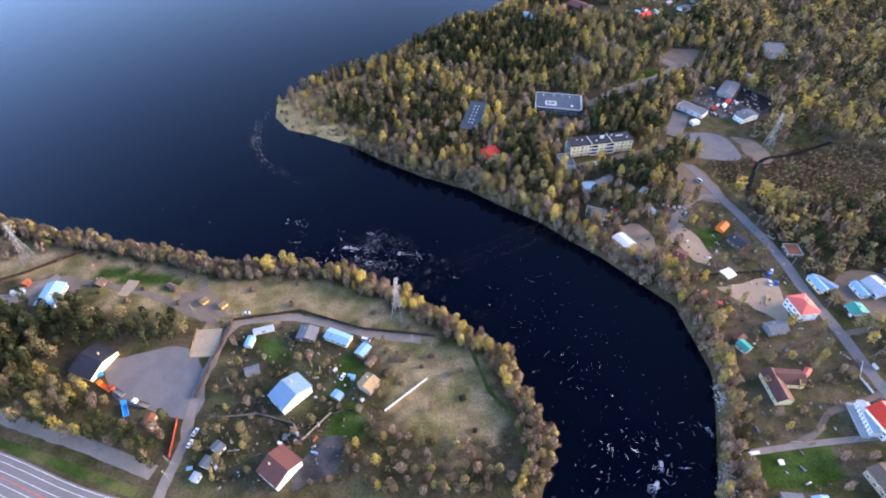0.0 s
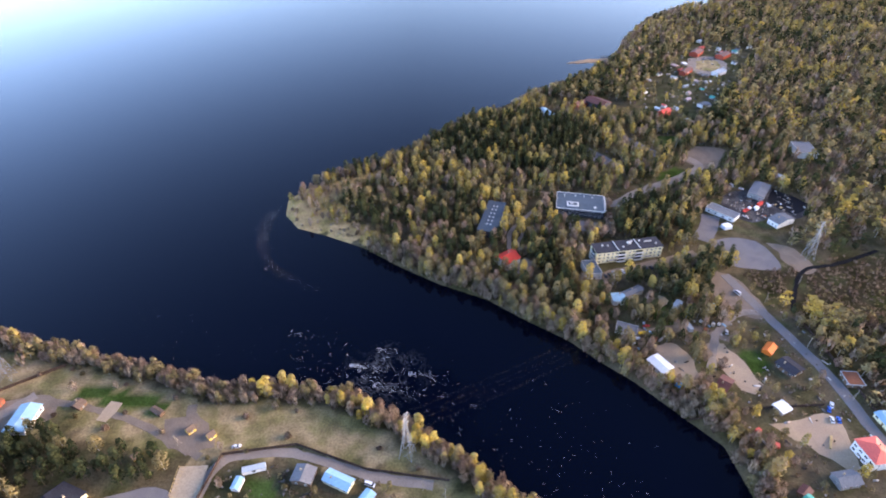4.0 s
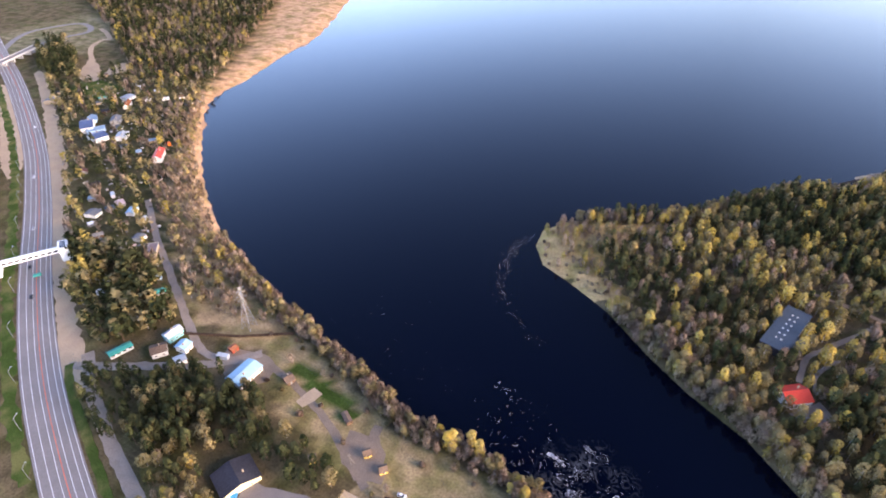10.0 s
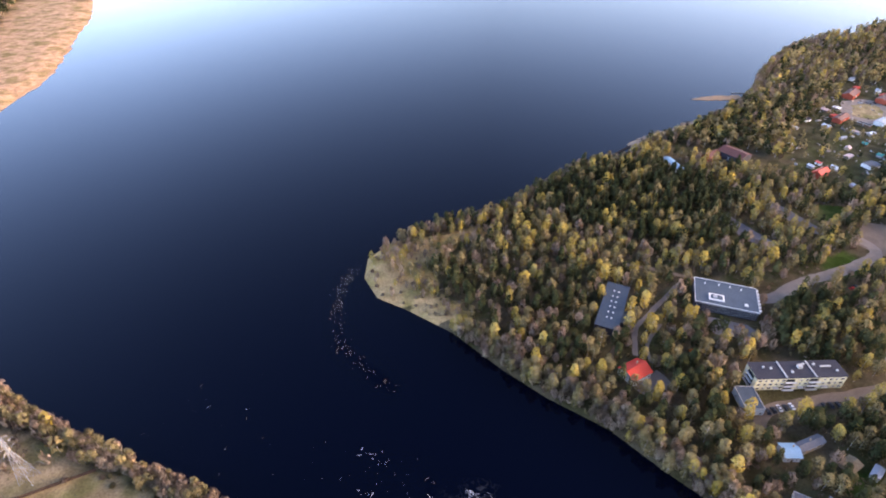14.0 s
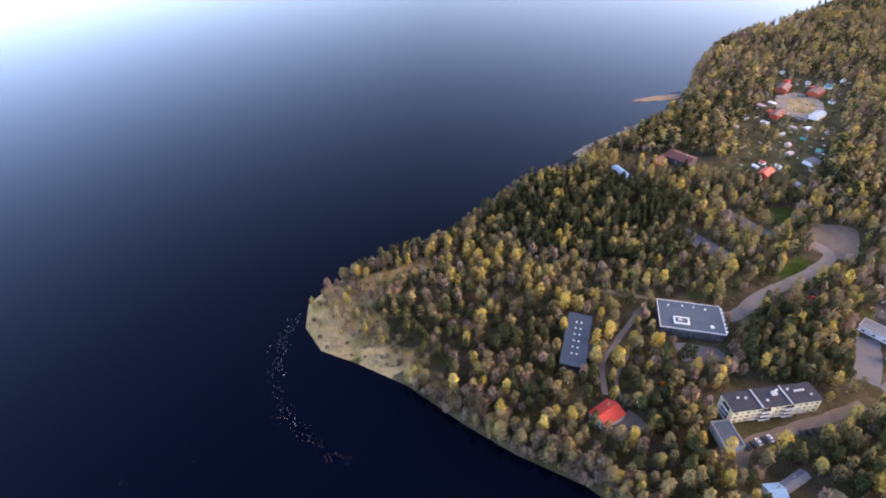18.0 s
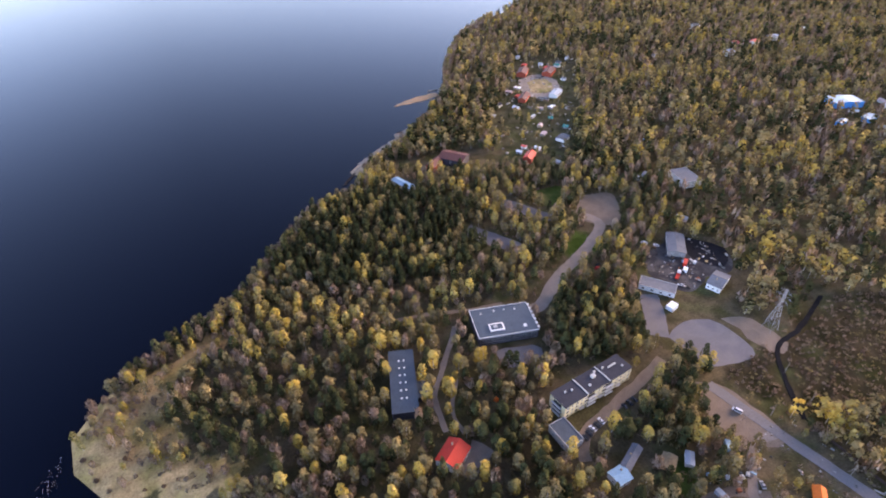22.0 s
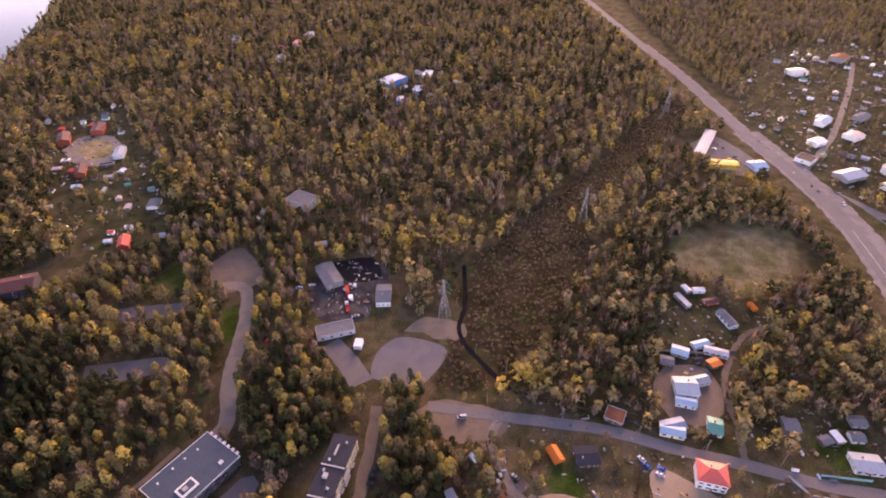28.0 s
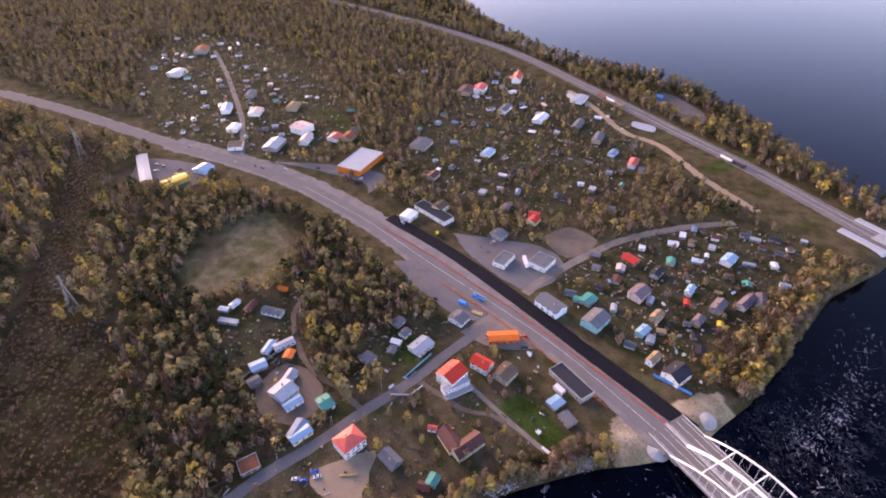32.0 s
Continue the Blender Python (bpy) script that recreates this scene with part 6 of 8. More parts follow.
house("shed", "orange garden shed with a orange sheet roof", -539, 395, 4, 3, 154, 2.3, 0.7, R_ORANGE, W_ORANGE)
house("shed", "weathered grey garden shed with a pale zinc roof", -384, 232, 5, 3, 58, 2.3, 0.7, R_PALE, W_GREY)
house("shed", "pale blue garden shed with a blue metal roof", -356, 252, 4, 3, 54, 2.3, 0.7, R_BLUE, W_SKY)
house("shed", "weathered grey garden shed with a white metal roof", -374, 220, 6, 4, 160, 2.3, 0.7, R_WHITE, W_GREY)


# small huts that crowd the allotments
ROOF_WORDS = {"pale zinc": R_PALE, "white metal": R_WHITE, "grey slate": R_GREY, "dark felt": R_DARK, "brown felt": R_BROWN, "maroon metal": R_MAROON, "blue metal": R_BLUE, "pale pink metal": R_PINK, "teal metal": R_TEAL}
WALL_WORDS = {"weathered grey": W_GREY, "brown board": W_BROWN, "white": W_WHITE, "tan brick": W_TAN}
rh = random.Random(41)
for area, count, turn in ((HAMLET, 34, 70), (LAKE_GARDENS, 26, 35), (RIVER_GARDENS, 16, 35), (COMPOUND, 16, 40), (WEST_GARDENS, 14, 60)):
    xs_, ys_ = [p[0] for p in area], [p[1] for p in area]
    tries = 0
    while count and tries < 400:
        tries += 1
        hx, hy = rh.uniform(min(xs_), max(xs_)), rh.uniform(min(ys_), max(ys_))
        if not inside(area, np.array([hx]), np.array([hy]))[0] or any((hx - a) ** 2 + (hy - b) ** 2 < (r + 5) ** 2 for a, b, r in HOUSE_SPOTS) or reach(HIGHWAY_EAST, np.array([hx]), np.array([hy]), False)[0] < 24 or reach(HIGHWAY_WEST, np.array([hx]), np.array([hy]), False)[0] < 24:
            continue
        rw, ww = rh.choice(list(ROOF_WORDS)), rh.choice(list(WALL_WORDS))
        house("shed", f"{ww} allotment hut with a {rw} roof", round(hx), round(hy), rh.randint(5, 8), rh.randint(4, 6), turn + rh.choice((0, 90)) + rh.randint(-8, 8), 2.4, rh.choice((0.3, 0.8, 1.4)), ROOF_WORDS[rw], WALL_WORDS[ww])
        count -= 1


# ---- the flats, the school, the long hall ----
def flats():
    w, d, h = 52.0, 12.0, 9.6
    root = thing("apartment_house", "three-storey cream block of flats with a dark flat roof", "building", pose(125, 383, 0, 0, 0, 12))
    HOUSE_SPOTS.append((125, 383, 20)); HOUSE_SPOTS.append((107, 379, 14)); HOUSE_SPOTS.append((144, 387, 14))
    part("wall", box(-w / 2, w / 2, -d / 2, d / 2, -0.4, h), W_CREAM, root)
    part("roof", box(-w / 2 - 0.4, w / 2 + 0.4, -d / 2 - 0.4, d / 2 + 0.4, h, h + 0.3), R_DARK, root)
    for i, x in enumerate((-9.0, 8.0)):
        part("roof_seam", box(x - 0.35, x + 0.35, -d / 2 - 0.3, d / 2 + 0.3, h + 0.3, h + 0.75), CONCRETE, root)
    for x, y, sx, sy, sz in ((2, 1.5, 2.6, 2.2, 1.6), (-15, 1, 1, 1, 1.1), (-19, 2, 1.2, 0.8, 1), (17, 1.5, 6, 0.8, 0.9), (11, 3, 1, 1, 1.2), (5, 3.5, 1.4, 1, 1), (-4, -2, 1.2, 1.2, 0.8), (22, -2, 1, 1, 0.9)):
        part("roof_vent", box(x - sx / 2, x + sx / 2, y - sy / 2, y + sy / 2, h + 0.3, h + 0.3 + sz), CONCRETE, root)
    for lv in range(3):
        z = 0.9 + 3.05 * lv
        for i in range(15):
            x = -w / 2 + 2.2 + i * 3.4
            for s in (-1, 1):
                if s < 0 and i in (5, 6, 9, 10):
                    continue
                add_window(root, x, s * (d / 2 + 0.03), z, 0, WIN_SMALL if i % 2 else WIN_WIDE)
        for x0 in (-6.2, 7.4):
            bal = part("balcony", box(x0 - 3.2, x0 + 3.2, -d / 2 - 1.3, -d / 2, z - 0.75, z - 0.55), CONCRETE, root)
            part("balcony_front", box(x0 - 3.2, x0 + 3.2, -d / 2 - 1.35, -d / 2 - 1.2, z - 0.75, z + 0.45), W_WHITE, bal)
            part("balcony_door", box(x0 - 2.6, x0 + 2.6, -d / 2 - 0.04, -d / 2 + 0.02, z - 0.5, z + 1.6), GLASS, bal)
        bal = part("balcony", box(-w / 2 - 1.3, -w / 2, -3.5, 3.5, z - 0.75, z - 0.55), CONCRETE, root)
        part("balcony_front", box(-w / 2 - 1.4, -w / 2 - 1.25, -3.5, 3.5, z - 0.75, z + 0.45), W_WHITE, bal)
        part("balcony_door", box(-w / 2 - 0.04, -w / 2 + 0.02, -3, 3, z - 0.5, z + 1.6), GLASS, bal)
    for x in (-14, 0.6, 15):
        part("entrance_canopy", box(x - 1.6, x + 1.6, -d / 2 - 1.8, -d / 2, 2.5, 2.7), CONCRETE, root)


def school():
    w, d, h = 39.0, 26.0, 7.0
    root = thing("school", "low flat-roofed school with blue-grey roof and white parapet", "building", pose(101.5, 448.5, 0, 0, 0, -9))
    HOUSE_SPOTS.append((101, 449, 24)); HOUSE_SPOTS.append((112, 440, 14))
    part("wall", box(-w / 2, w / 2, -d / 2, d / 2, -0.4, h), W_DARK, root)
    part("roof", box(-w / 2 - 0.3, w / 2 + 0.3, -d / 2 - 0.3, d / 2 + 0.3, h, h + 0.2), R_SLATE, root)
    for b in ((-w / 2 - 0.3, w / 2 + 0.3, -d / 2 - 0.3, -d / 2), (-w / 2 - 0.3, w / 2 + 0.3, d / 2, d / 2 + 0.3), (-w / 2 - 0.3, -w / 2, -d / 2, d / 2), (w / 2, w / 2 + 0.3, -d / 2, d / 2)):
        part("parapet", box(*b, h - 0.2, h + 0.45), W_WHITE, root)
    for k in range(7):
        part("parapet_fin", box(w / 2 + 0.5, w / 2 + 1.5, -d / 2 + 2 + k * 3.5, -d / 2 + 3.6 + k * 3.5, h - 0.2, h + 0.3), W_WHITE, root)
    lan = part("roof_lantern", box(-11, -1.5, -9, -2.5, h + 0.2, h + 1.0), W_WHITE, root)
    part("lantern_pit", box(-10, -2.5, -8, -3.5, h + 1.0, h + 1.05), R_SLATE, lan)
    part("lantern_box", box(-8.5, -6, -7, -5, h + 1.05, h + 1.8), CONCRETE, lan)
    for x, y, s in ((12, -8, 1.0), (10, 8, 0.4), (-4, 9, 0.45), (-13, 8, 0.4), (3, 9, 0.35)):
        part("roof_vent", box(x - s, x + s, y - s, y + s, h + 0.2, h + 1.0), W_WHITE, root)
    for s in (-1, 1):
        for i in range(10):
            for z in (0.9, 4.2):
                add_window(root, -w / 2 + 2.6 + i * 3.75, s * (d / 2 + 0.03), z, 0, WIN_BAND)


def hall():
    w, d, h = 46.0, 14.5, 6.0
    root = thing("long_hall", "long low dark hall with grey felt roof and skylights", "building", pose(26, 426, 0, 0, 0, 76))
    for t in (-15, 0, 15):
        HOUSE_SPOTS.append((26 + t * 0.24, 426 + t * 0.97, 11))
    part("wall", box(-w / 2, w / 2, -d / 2, d / 2, -0.4, h), W_DARK, root)
    part("roof", box(-w / 2 - 0.3, w / 2 + 0.3, -d / 2 - 0.3, d / 2 + 0.3, h, h + 0.25), R_SLATE, root)
    for k in range(6):
        for y in (-1.4, 1.6):
            part("skylight", box(-w / 2 + 9 + k * 5.6, -w / 2 + 10.0 + k * 5.6, y - 0.55, y + 0.55, h + 0.25, h + 0.7), W_WHITE, root)
    for s in (-1, 1):
        for i in range(9):
            add_window(root, -w / 2 + 3.2 + i * 5, s * (d / 2 + 0.03), 1.5, 0, WIN_BAND)
    wing = part("wing", box(-12, 0, -d / 2 - 6, -d / 2, -0.4, 3.6), W_DARK, root)
    part("wing_roof", box(-12.3, 0.3, -d / 2 - 6.3, -d / 2, 3.6, 3.85), R_SLATE, wing)


flats(), school(), hall()


def villa():
    root = thing("villa", "large brown-roofed villa with yellow dormers and cross gables", "house", pose(178, 163, 0))
    HOUSE_SPOTS.append((178, 163, 14))
    for name, x, y, w, d, rz in (("main_wing", -4.5, -2.5, 18, 8.5, -86), ("side_wing", 4, 3, 14, 9, -4)):
        wg = part(name, gable_body(w, d, 4, 2.6, False), W_CREAM, root)
        wg.matrix_local = pose(x, y, 0, 0, 0, rz)
        part("roof", roof_mesh(w, d, 4, 2.6, False), R_MAROON, wg)
        for i in range(3):
            add_window(wg, -w / 2 + w * (i + 0.5) / 3, -d / 2 - 0.03, 1, 0, WIN_SMALL)
    for x, y, rz in ((9.0, -0.9, -4), (-8.0, 1, 94)):
        dm = part("dormer", gable_body(2.6, 2.4, 2.8, 1.4, False), W_YELLOW, root)
        dm.matrix_local = pose(x, y, 2.6, 0, 0, rz)
        part("dormer_roof", roof_mesh(2.6, 2.4, 2.8, 1.4, False), R_MAROON, dm)


villa()


def conservatory():
    root = thing("conservatory", "white glazed conservatory terrace below the red roofed mansion", "building", pose(212, 142.5, 0, 0, 0, 85))
    HOUSE_SPOTS.append((212, 142, 9))
    part("wall", box(-8.5, 8.5, -2.6, 3.2, -0.3, 4.6), W_WHITE, root)
    bm = bmesh.new()
    add_box(bm, -8.9, 8.9, -0.4, 3.4, 4.6, 5.2)
    part("roof", bm, R_PALE, root)
    part("terrace", box(-9.5, 9.5, 2.6, 6.5, -0.3, 1.2), CONCRETE, root)
    for z in (0.6, 2.6):
        for i in range(8):
            add_window(root, -7.4 + i * 2.1, 3.25, z, 0, WIN_SMALL)


conservatory()


# ---- the arched road bridge ----
def bridge():
    root = thing("road_bridge", "white steel arch road bridge with twin grey decks", "bridge", Matrix.Identity(4))
    a, b = Vector((112, 58, 0)), Vector((15, 66, 0))
    ax = (b - a).normalized()
    nr = Vector((-ax.y, ax.x, 0))
    L = (b - a).length
    def at(s, off, z):
        p = a + ax * s + nr * off
        return (p.x, p.y, z)
    for off, m_, nm in ((-6.9, ASPHALT_OLD, "deck"), (6.9, ASPHALT_OLD, "deck")):
        bm = bmesh.new()
        v = [bm.verts.new(at(s, off + o, z)) for s in (-12, L + 12) for o in (-6.5, 6.5) for z in (-0.9, 0.42)]
        for f in ((0, 1, 3, 2), (4, 6, 7, 5), (0, 4, 5, 1), (2, 3, 7, 6), (1, 5, 7, 3), (0, 2, 6, 4)):
            bm.faces.new([v[i] for i in f])
        dk = part(nm, bm, m_, root, "grey concrete road deck")
        for o in (-4.5, 0.0, 4.5):
            bm = bars([(at(-10, off + o, 0.44), at(L + 10, off + o, 0.44))], 0.12)
            part("lane_line", bm, LINE_WHITE, dk)
        for o in (-6.3, 6.3):
            part("railing", bars([(at(-12, off + o, 1.4), at(L + 12, off + o, 1.4)), (at(-12, off + o, 0.9), at(L + 12, off + o, 0.9))], 0.12), STEEL_WHITE, dk)
    for off in (-13.2, -0.6, 0.6, 13.2):
        pts = [at(4 + (L - 8) * k / 20, off, 0.4 + 13.5 * (1 - (2 * k / 20 - 1) ** 2)) for k in range(21)]
        part("arch", tube(pts, 0.55, 6), STEEL_WHITE, root)
        for k in range(2, 19):
            part("hanger", bars([(at(4 + (L - 8) * k / 20, off, 0.4), pts[k])], 0.07), STEEL_WHITE, root)
    for k in (4, 8, 12, 16):
        for o1, o2 in ((-13.2, -0.6), (0.6, 13.2)):
            z = 0.4 + 13.5 * (1 - (2 * k / 20 - 1) ** 2)
            part("cross_beam", bars([(at(4 + (L - 8) * k / 20, o1, z), at(4 + (L - 8) * k / 20, o2, z))], 0.4, 6), STEEL_WHITE, root)
    for s in (6, L - 6):
        for off in (-7, 7):
            c = a + ax * s + nr * off
            part("pier", box(c.x - 2, c.x + 2, c.y - 5, c.y + 5, -8, -0.9), CONCRETE, root)
    for x, y, rz in ((115, 74, 10), (113, 34, 0)):
        cone_ = new("bank_cone", bpy.data.meshes.new("bank_cone"))
        bm = bmesh.new()
        bmesh.ops.create_cone(bm, cap_ends=True, segments=12, radius1=6.0, radius2=0.4, depth=1.8)
        bm.to_mesh(cone_.data)
        bm.free()
        cone_.data.materials.append(CONCRETE)
        cone_.matrix_world = pose(x, y, -0.75, 6 if y > 60 else -6, -8, rz)
        tagged(cone_, "pale concrete bank cone beside the bridge end", "embankment", kind="structure")


bridge()


def footbridge():
    root = thing("footbridge", "white enclosed pedestrian bridge with glazed stair towers over the highway", "bridge", pose(-447, 213, 0, 0, 0, 62))
    part("span", box(-19, 19, -1.8, 1.8, 6.0, 9.0), STEEL_WHITE, root)
    part("span_roof", box(-19.3, 19.3, -2, 2, 9.0, 9.3), R_WHITE, root)
    for s in (-1, 1):
        tw = part("stair_tower", box(s * 19, s * 25, -5.5, 5.5, 0, 11), STEEL_WHITE, root)
        part("tower_roof", box(s * 18.7, s * 25.3, -5.8, 5.8, 11, 11.4), R_WHITE, tw)
        for k in range(4):
            part("tower_pane", box(s * 20 if s > 0 else -24, s * 24 if s > 0 else -20, -5.1 + k * 2.6, -3.0 + k * 2.6, 11.4, 11.5), GLASS, tw)
        for k in range(3):
            part("tower_pane", box(s * 25.0 - 0.05, s * 25.0 + 0.05, -4.5 + k * 3.1, -2.0 + k * 3.1, 2, 9.5), GLASS, tw)
    for k in range(9):
        for s in (-1, 1):
            part("span_pane", box(-17 + k * 4, -14 + k * 4, s * 1.82 - 0.03, s * 1.82 + 0.03, 7.0, 8.6), GLASS, root)


footbridge()


def overpass():
    """The road over the highway at the interchange: deck, parapets and piers."""
    root = thing("overpass", "pale concrete overpass across the highway", "bridge", Matrix.Identity(4))
    a, b = Vector((-946, 426, 0)), Vector((-990, 501, 0))
    d_ = b - a
    m = pose(a.x, a.y, 0, 0, 0, math.degrees(math.atan2(d_.y, d_.x)))
    ln = d_.length
    part("deck", box(0, ln, -6, 6, 5.2, 6.4), CONCRETE, root).matrix_local = m
    part("road_surface", box(0, ln, -5.2, 5.2, 6.4, 6.5), ASPHALT_OLD, root).matrix_local = m
    for s_ in (-5.8, 5.4):
        part("parapet", box(0, ln, s_, s_ + 0.4, 6.4, 7.5), CONCRETE, root).matrix_local = m
    for k in range(5):
        part("pier", box(ln * (k + 0.5) / 5 - 1, ln * (k + 0.5) / 5 + 1, -4, 4, -0.5, 5.2), CONCRETE, root).matrix_local = m


overpass()


# ---- pylons, poles and wires ----
def pylon(x, y, rz, tall=33.0):
    root = thing("pylon", "grey galvanised lattice power pylon with three cross arms", "pylon", pose(x, y, 0, 0, 0, rz), "power line pylons")
    half = lambda z: 3.4 + (0.55 - 3.4) * min(1.0, z / (tall * 0.72)) if z < tall * 0.72 else 0.55
    lv = [0, 0.2, 0.38, 0.53, 0.64, 0.72, 0.81, 0.9, 1.0]
    zs = [tall * k for k in lv]
    for sx in (-1, 1):
        for sy in (-1, 1):
            part("leg", tube([(sx * half(z0), sy * half(z0), z0 - (0.4 if z0 == 0 else 0)) for z0 in zs], 0.11), STEEL, root)
    for z0, z1 in zip(zs, zs[1:]):
        a, b = half(z0), half(z1)
        prs = []
        for c in ((1, 1), (1, -1), (-1, -1), (-1, 1)):
            n = (c[1], -c[0])
            prs += [((c[0] * a, c[1] * a, z0), (n[0] * b, n[1] * b, z1)), ((n[0] * a, n[1] * a, z0), (c[0] * b, c[1] * b, z1)), ((c[0] * b, c[1] * b, z1), (n[0] * b, n[1] * b, z1))]
        part("bracing", bars(prs, 0.05), STEEL, root)
    for z, ln in ((tall * 0.72, 4.2), (tall * 0.83, 5.4), (tall * 0.94, 3.6)):
        prs = []
        for s in (-1, 1):
            prs += [((s * 0.5, 0.5, z), (s * ln, 0, z)), ((s * 0.5, -0.5, z), (s * ln, 0, z)), ((s * 0.5, 0, z + 1.5), (s * ln, 0, z)), ((s * ln, 0, z), (s * ln, 0, z - 1.3))]
        part("cross_arm", bars(prs, 0.06), STEEL, root)
    return root


CABLE = mat("dark_cable", (0.05, 0.05, 0.055), 0.6, 0.1)
PYLONS = [(-264, 252, 10), (-26, 208, -15), (262, 384, 0), (416, 328, 20), (680, 296, 10)]
for px_, py_, rz_ in PYLONS:
    pylon(px_, py_, rz_ + 90)
    HOUSE_SPOTS.append((px_, py_, 7))
for (x0, y0, _), (x1, y1, _) in zip(PYLONS, PYLONS[1:]):
    root = thing("power_line", "thin sagging power cables between the pylons", "cables", Matrix.Identity(4), "power line cables")
    d_ = Vector((x1 - x0, y1 - y0, 0)).normalized()
    n_ = Vector((-d_.y, d_.x, 0))
    for z, ln in ((22.5, 4.2), (26, 5.4), (29.7, 3.6)):
        for s in (-1, 1):
            pts = []
            for k in range(13):
                t = k / 12
                p = Vector((x0, y0, z)).lerp(Vector((x1, y1, z)), t) + n_ * s * ln
                pts.append((p.x, p.y, p.z - 24 * t * (1 - t)))
            part("cable", tube(pts, 0.013, 3), CABLE, root)


def pole(kind="wood"):
    root = thing("utility_pole", "pale wooden utility pole with crossbar", "pole", pose(0, 0, -50), "utility poles")
    part("mast", bars([((0, 0, -0.3), (0, 0, 9.0))], 0.14, 6), WOOD_GREY, root)
    part("crossbar", bars([((-1, 0, 8.3), (1, 0, 8.3)), ((-0.7, 0, 7.8), (0.7, 0, 7.8))], 0.07), WOOD_GREY, root)
    part("strut", bars([((2.2, 0, -0.3), (0.1, 0, 6.5))], 0.11, 5), WOOD_GREY, root)
    return root


first_pole = pole()
POLES = [(-17, 189), (-146, 210), (-157, 204), (-6, 185), (-128, 119), (-126, 112), (-70, 172), (-36, 141), (208, 332), (216, 290), (228, 216), (236, 180), (242, 150), (222, 250), (255, 200), (275, 205), (320, 198), (-318, 178), (-326, 176), (235, 330), (240, 352), (105, 340), (150, 28), (330, 112), (395, 45), (-110, 160), (250, 96), (520, 95)]
for k, (x, y) in enumerate(POLES):
    m = pose(x, y, 0, 0, 0, (k * 47) % 180)
    if k:
        copy_thing(first_pole, m)
    else:
        first_pole.matrix_world = m


def lamp_post():
    root = thing("street_lamp", "pale grey curved street lamp on a steel mast", "lamp", pose(0, 0, -50), "highway lamps")
    part("mast", bars([((0, 0, -0.3), (0, 0, 9.5)), ((0, 0, 9.5), (0, 2.6, 10.3))], 0.1, 6), STEEL, root)
    part("lamp_head", box(-0.2, 0.2, 2.4, 3.4, 10.2, 10.4), R_PALE, root)
    return root


lamp = lamp_post()
lp = curve_line(HIGHWAY_WEST[3:10], 34.0)
lp2 = side_line(lp, -12.5)
for k, (x, y) in enumerate(lp2):
    m = pose(x, y, 0, 0, 0, 28)
    if k:
        copy_thing(lamp, m)
    else:
        lamp.matrix_world = m


# ---- fences ----
def fence(name, pts, tall, m_, label, step=2.6, gap=0.12, thick=0.06):
    line = curve_line(pts, step)
    root = thing(name, label, "fence", Matrix.Identity(4))
    for a, b in zip(line, line[1:]):
        d = b - a
        n = np.hypot(*d)
        if n < 0.5:
            continue
        bm = box(gap, n - gap * 0.2, -thick, thick, 0.05, tall)
        pn = part("fence_panel", bm, m_, root)
        pn.matrix_local = pose(a[0], a[1], 0, 0, 0, math.degrees(math.atan2(d[1], d[0])))
        ps = part("post", box(-0.08, 0.08, -0.08, 0.08, -0.4, tall + 0.15), m_, root)
        ps.matrix_local = pose(a[0], a[1], 0)


def straight(*pts):
    """Keeps a fence's corners sharp."""
    out = []
    for a, b in zip(pts, pts[1:]):
        out += [a, (a[0] + (b[0] - a[0]) * 0.03, a[1] + (b[1] - a[1]) * 0.03), (a[0] + (b[0] - a[0]) * 0.97, a[1] + (b[1] - a[1]) * 0.97)]
    return out + [pts[-1]]


fence("board_fence", straight((-127, 154), (-125, 177), (-121, 205), (-84, 212), (-46, 199), (-4, 194)), 2.2, WOOD_DARK, "tall dark brown board fence along the lane")
fence("board_fence", straight((-132, 142), (-129, 122)), 2.0, W_RUST, "rusty red sheet fence by the drive")
fence("white_fence", straight((-29, 147), (-8, 166)), 1.8, W_WHITE, "long white panel fence in the grass")
fence("board_fence", straight((-300, 222), (-262, 242), (-235, 262)), 2.2, WOOD_DARK, "dark board fence running to the shore")
fence("board_fence", straight((124, 233), (160, 242), (204, 246)), 1.8, WOOD_DARK, "dark board fence across the gardens")
fence("board_fence", straight((223, 318), (228, 268), (231, 232), (240, 208)), 2.0, WOOD_DARK, "dark board fence beside the village road")
fence("sheet_fence", straight((236, 163), (243, 140)), 1.8, W_TEAL, "turquoise sheet fence by the road")
fence("sheet_fence", straight((152, 34), (129, 27)), 2.2, W_BLUE2, "bright blue sheet fence by the bridge")
fence("board_fence", straight((-112, 143), (-92, 145), (-74, 140), (-68, 131), (-56, 146)), 1.6, WOOD_GREY, "weathered grey garden fence round the plots")
fence("white_fence", straight((229, 178), (222, 168), (224, 158)), 1.5, W_WHITE, "low white fence at the road bend")
fence("board_fence", straight((290, 250), (300, 222), (310, 205)), 1.8, WOOD_GREY, "low grey board garden fence")
fence("barrier", straight((120, 56), (160, 59), (200, 63), (245, 68), (290, 76), (330, 82), (390, 96)), 0.9, LINE_RED, "red and white road works barrier", 4.0, 1.2, 0.25)
fence("barrier", straight((150, 76), (200, 78), (250, 84), (300, 95)), 0.9, R_ORANGE, "orange road works barrier", 4.0, 1.4, 0.25)


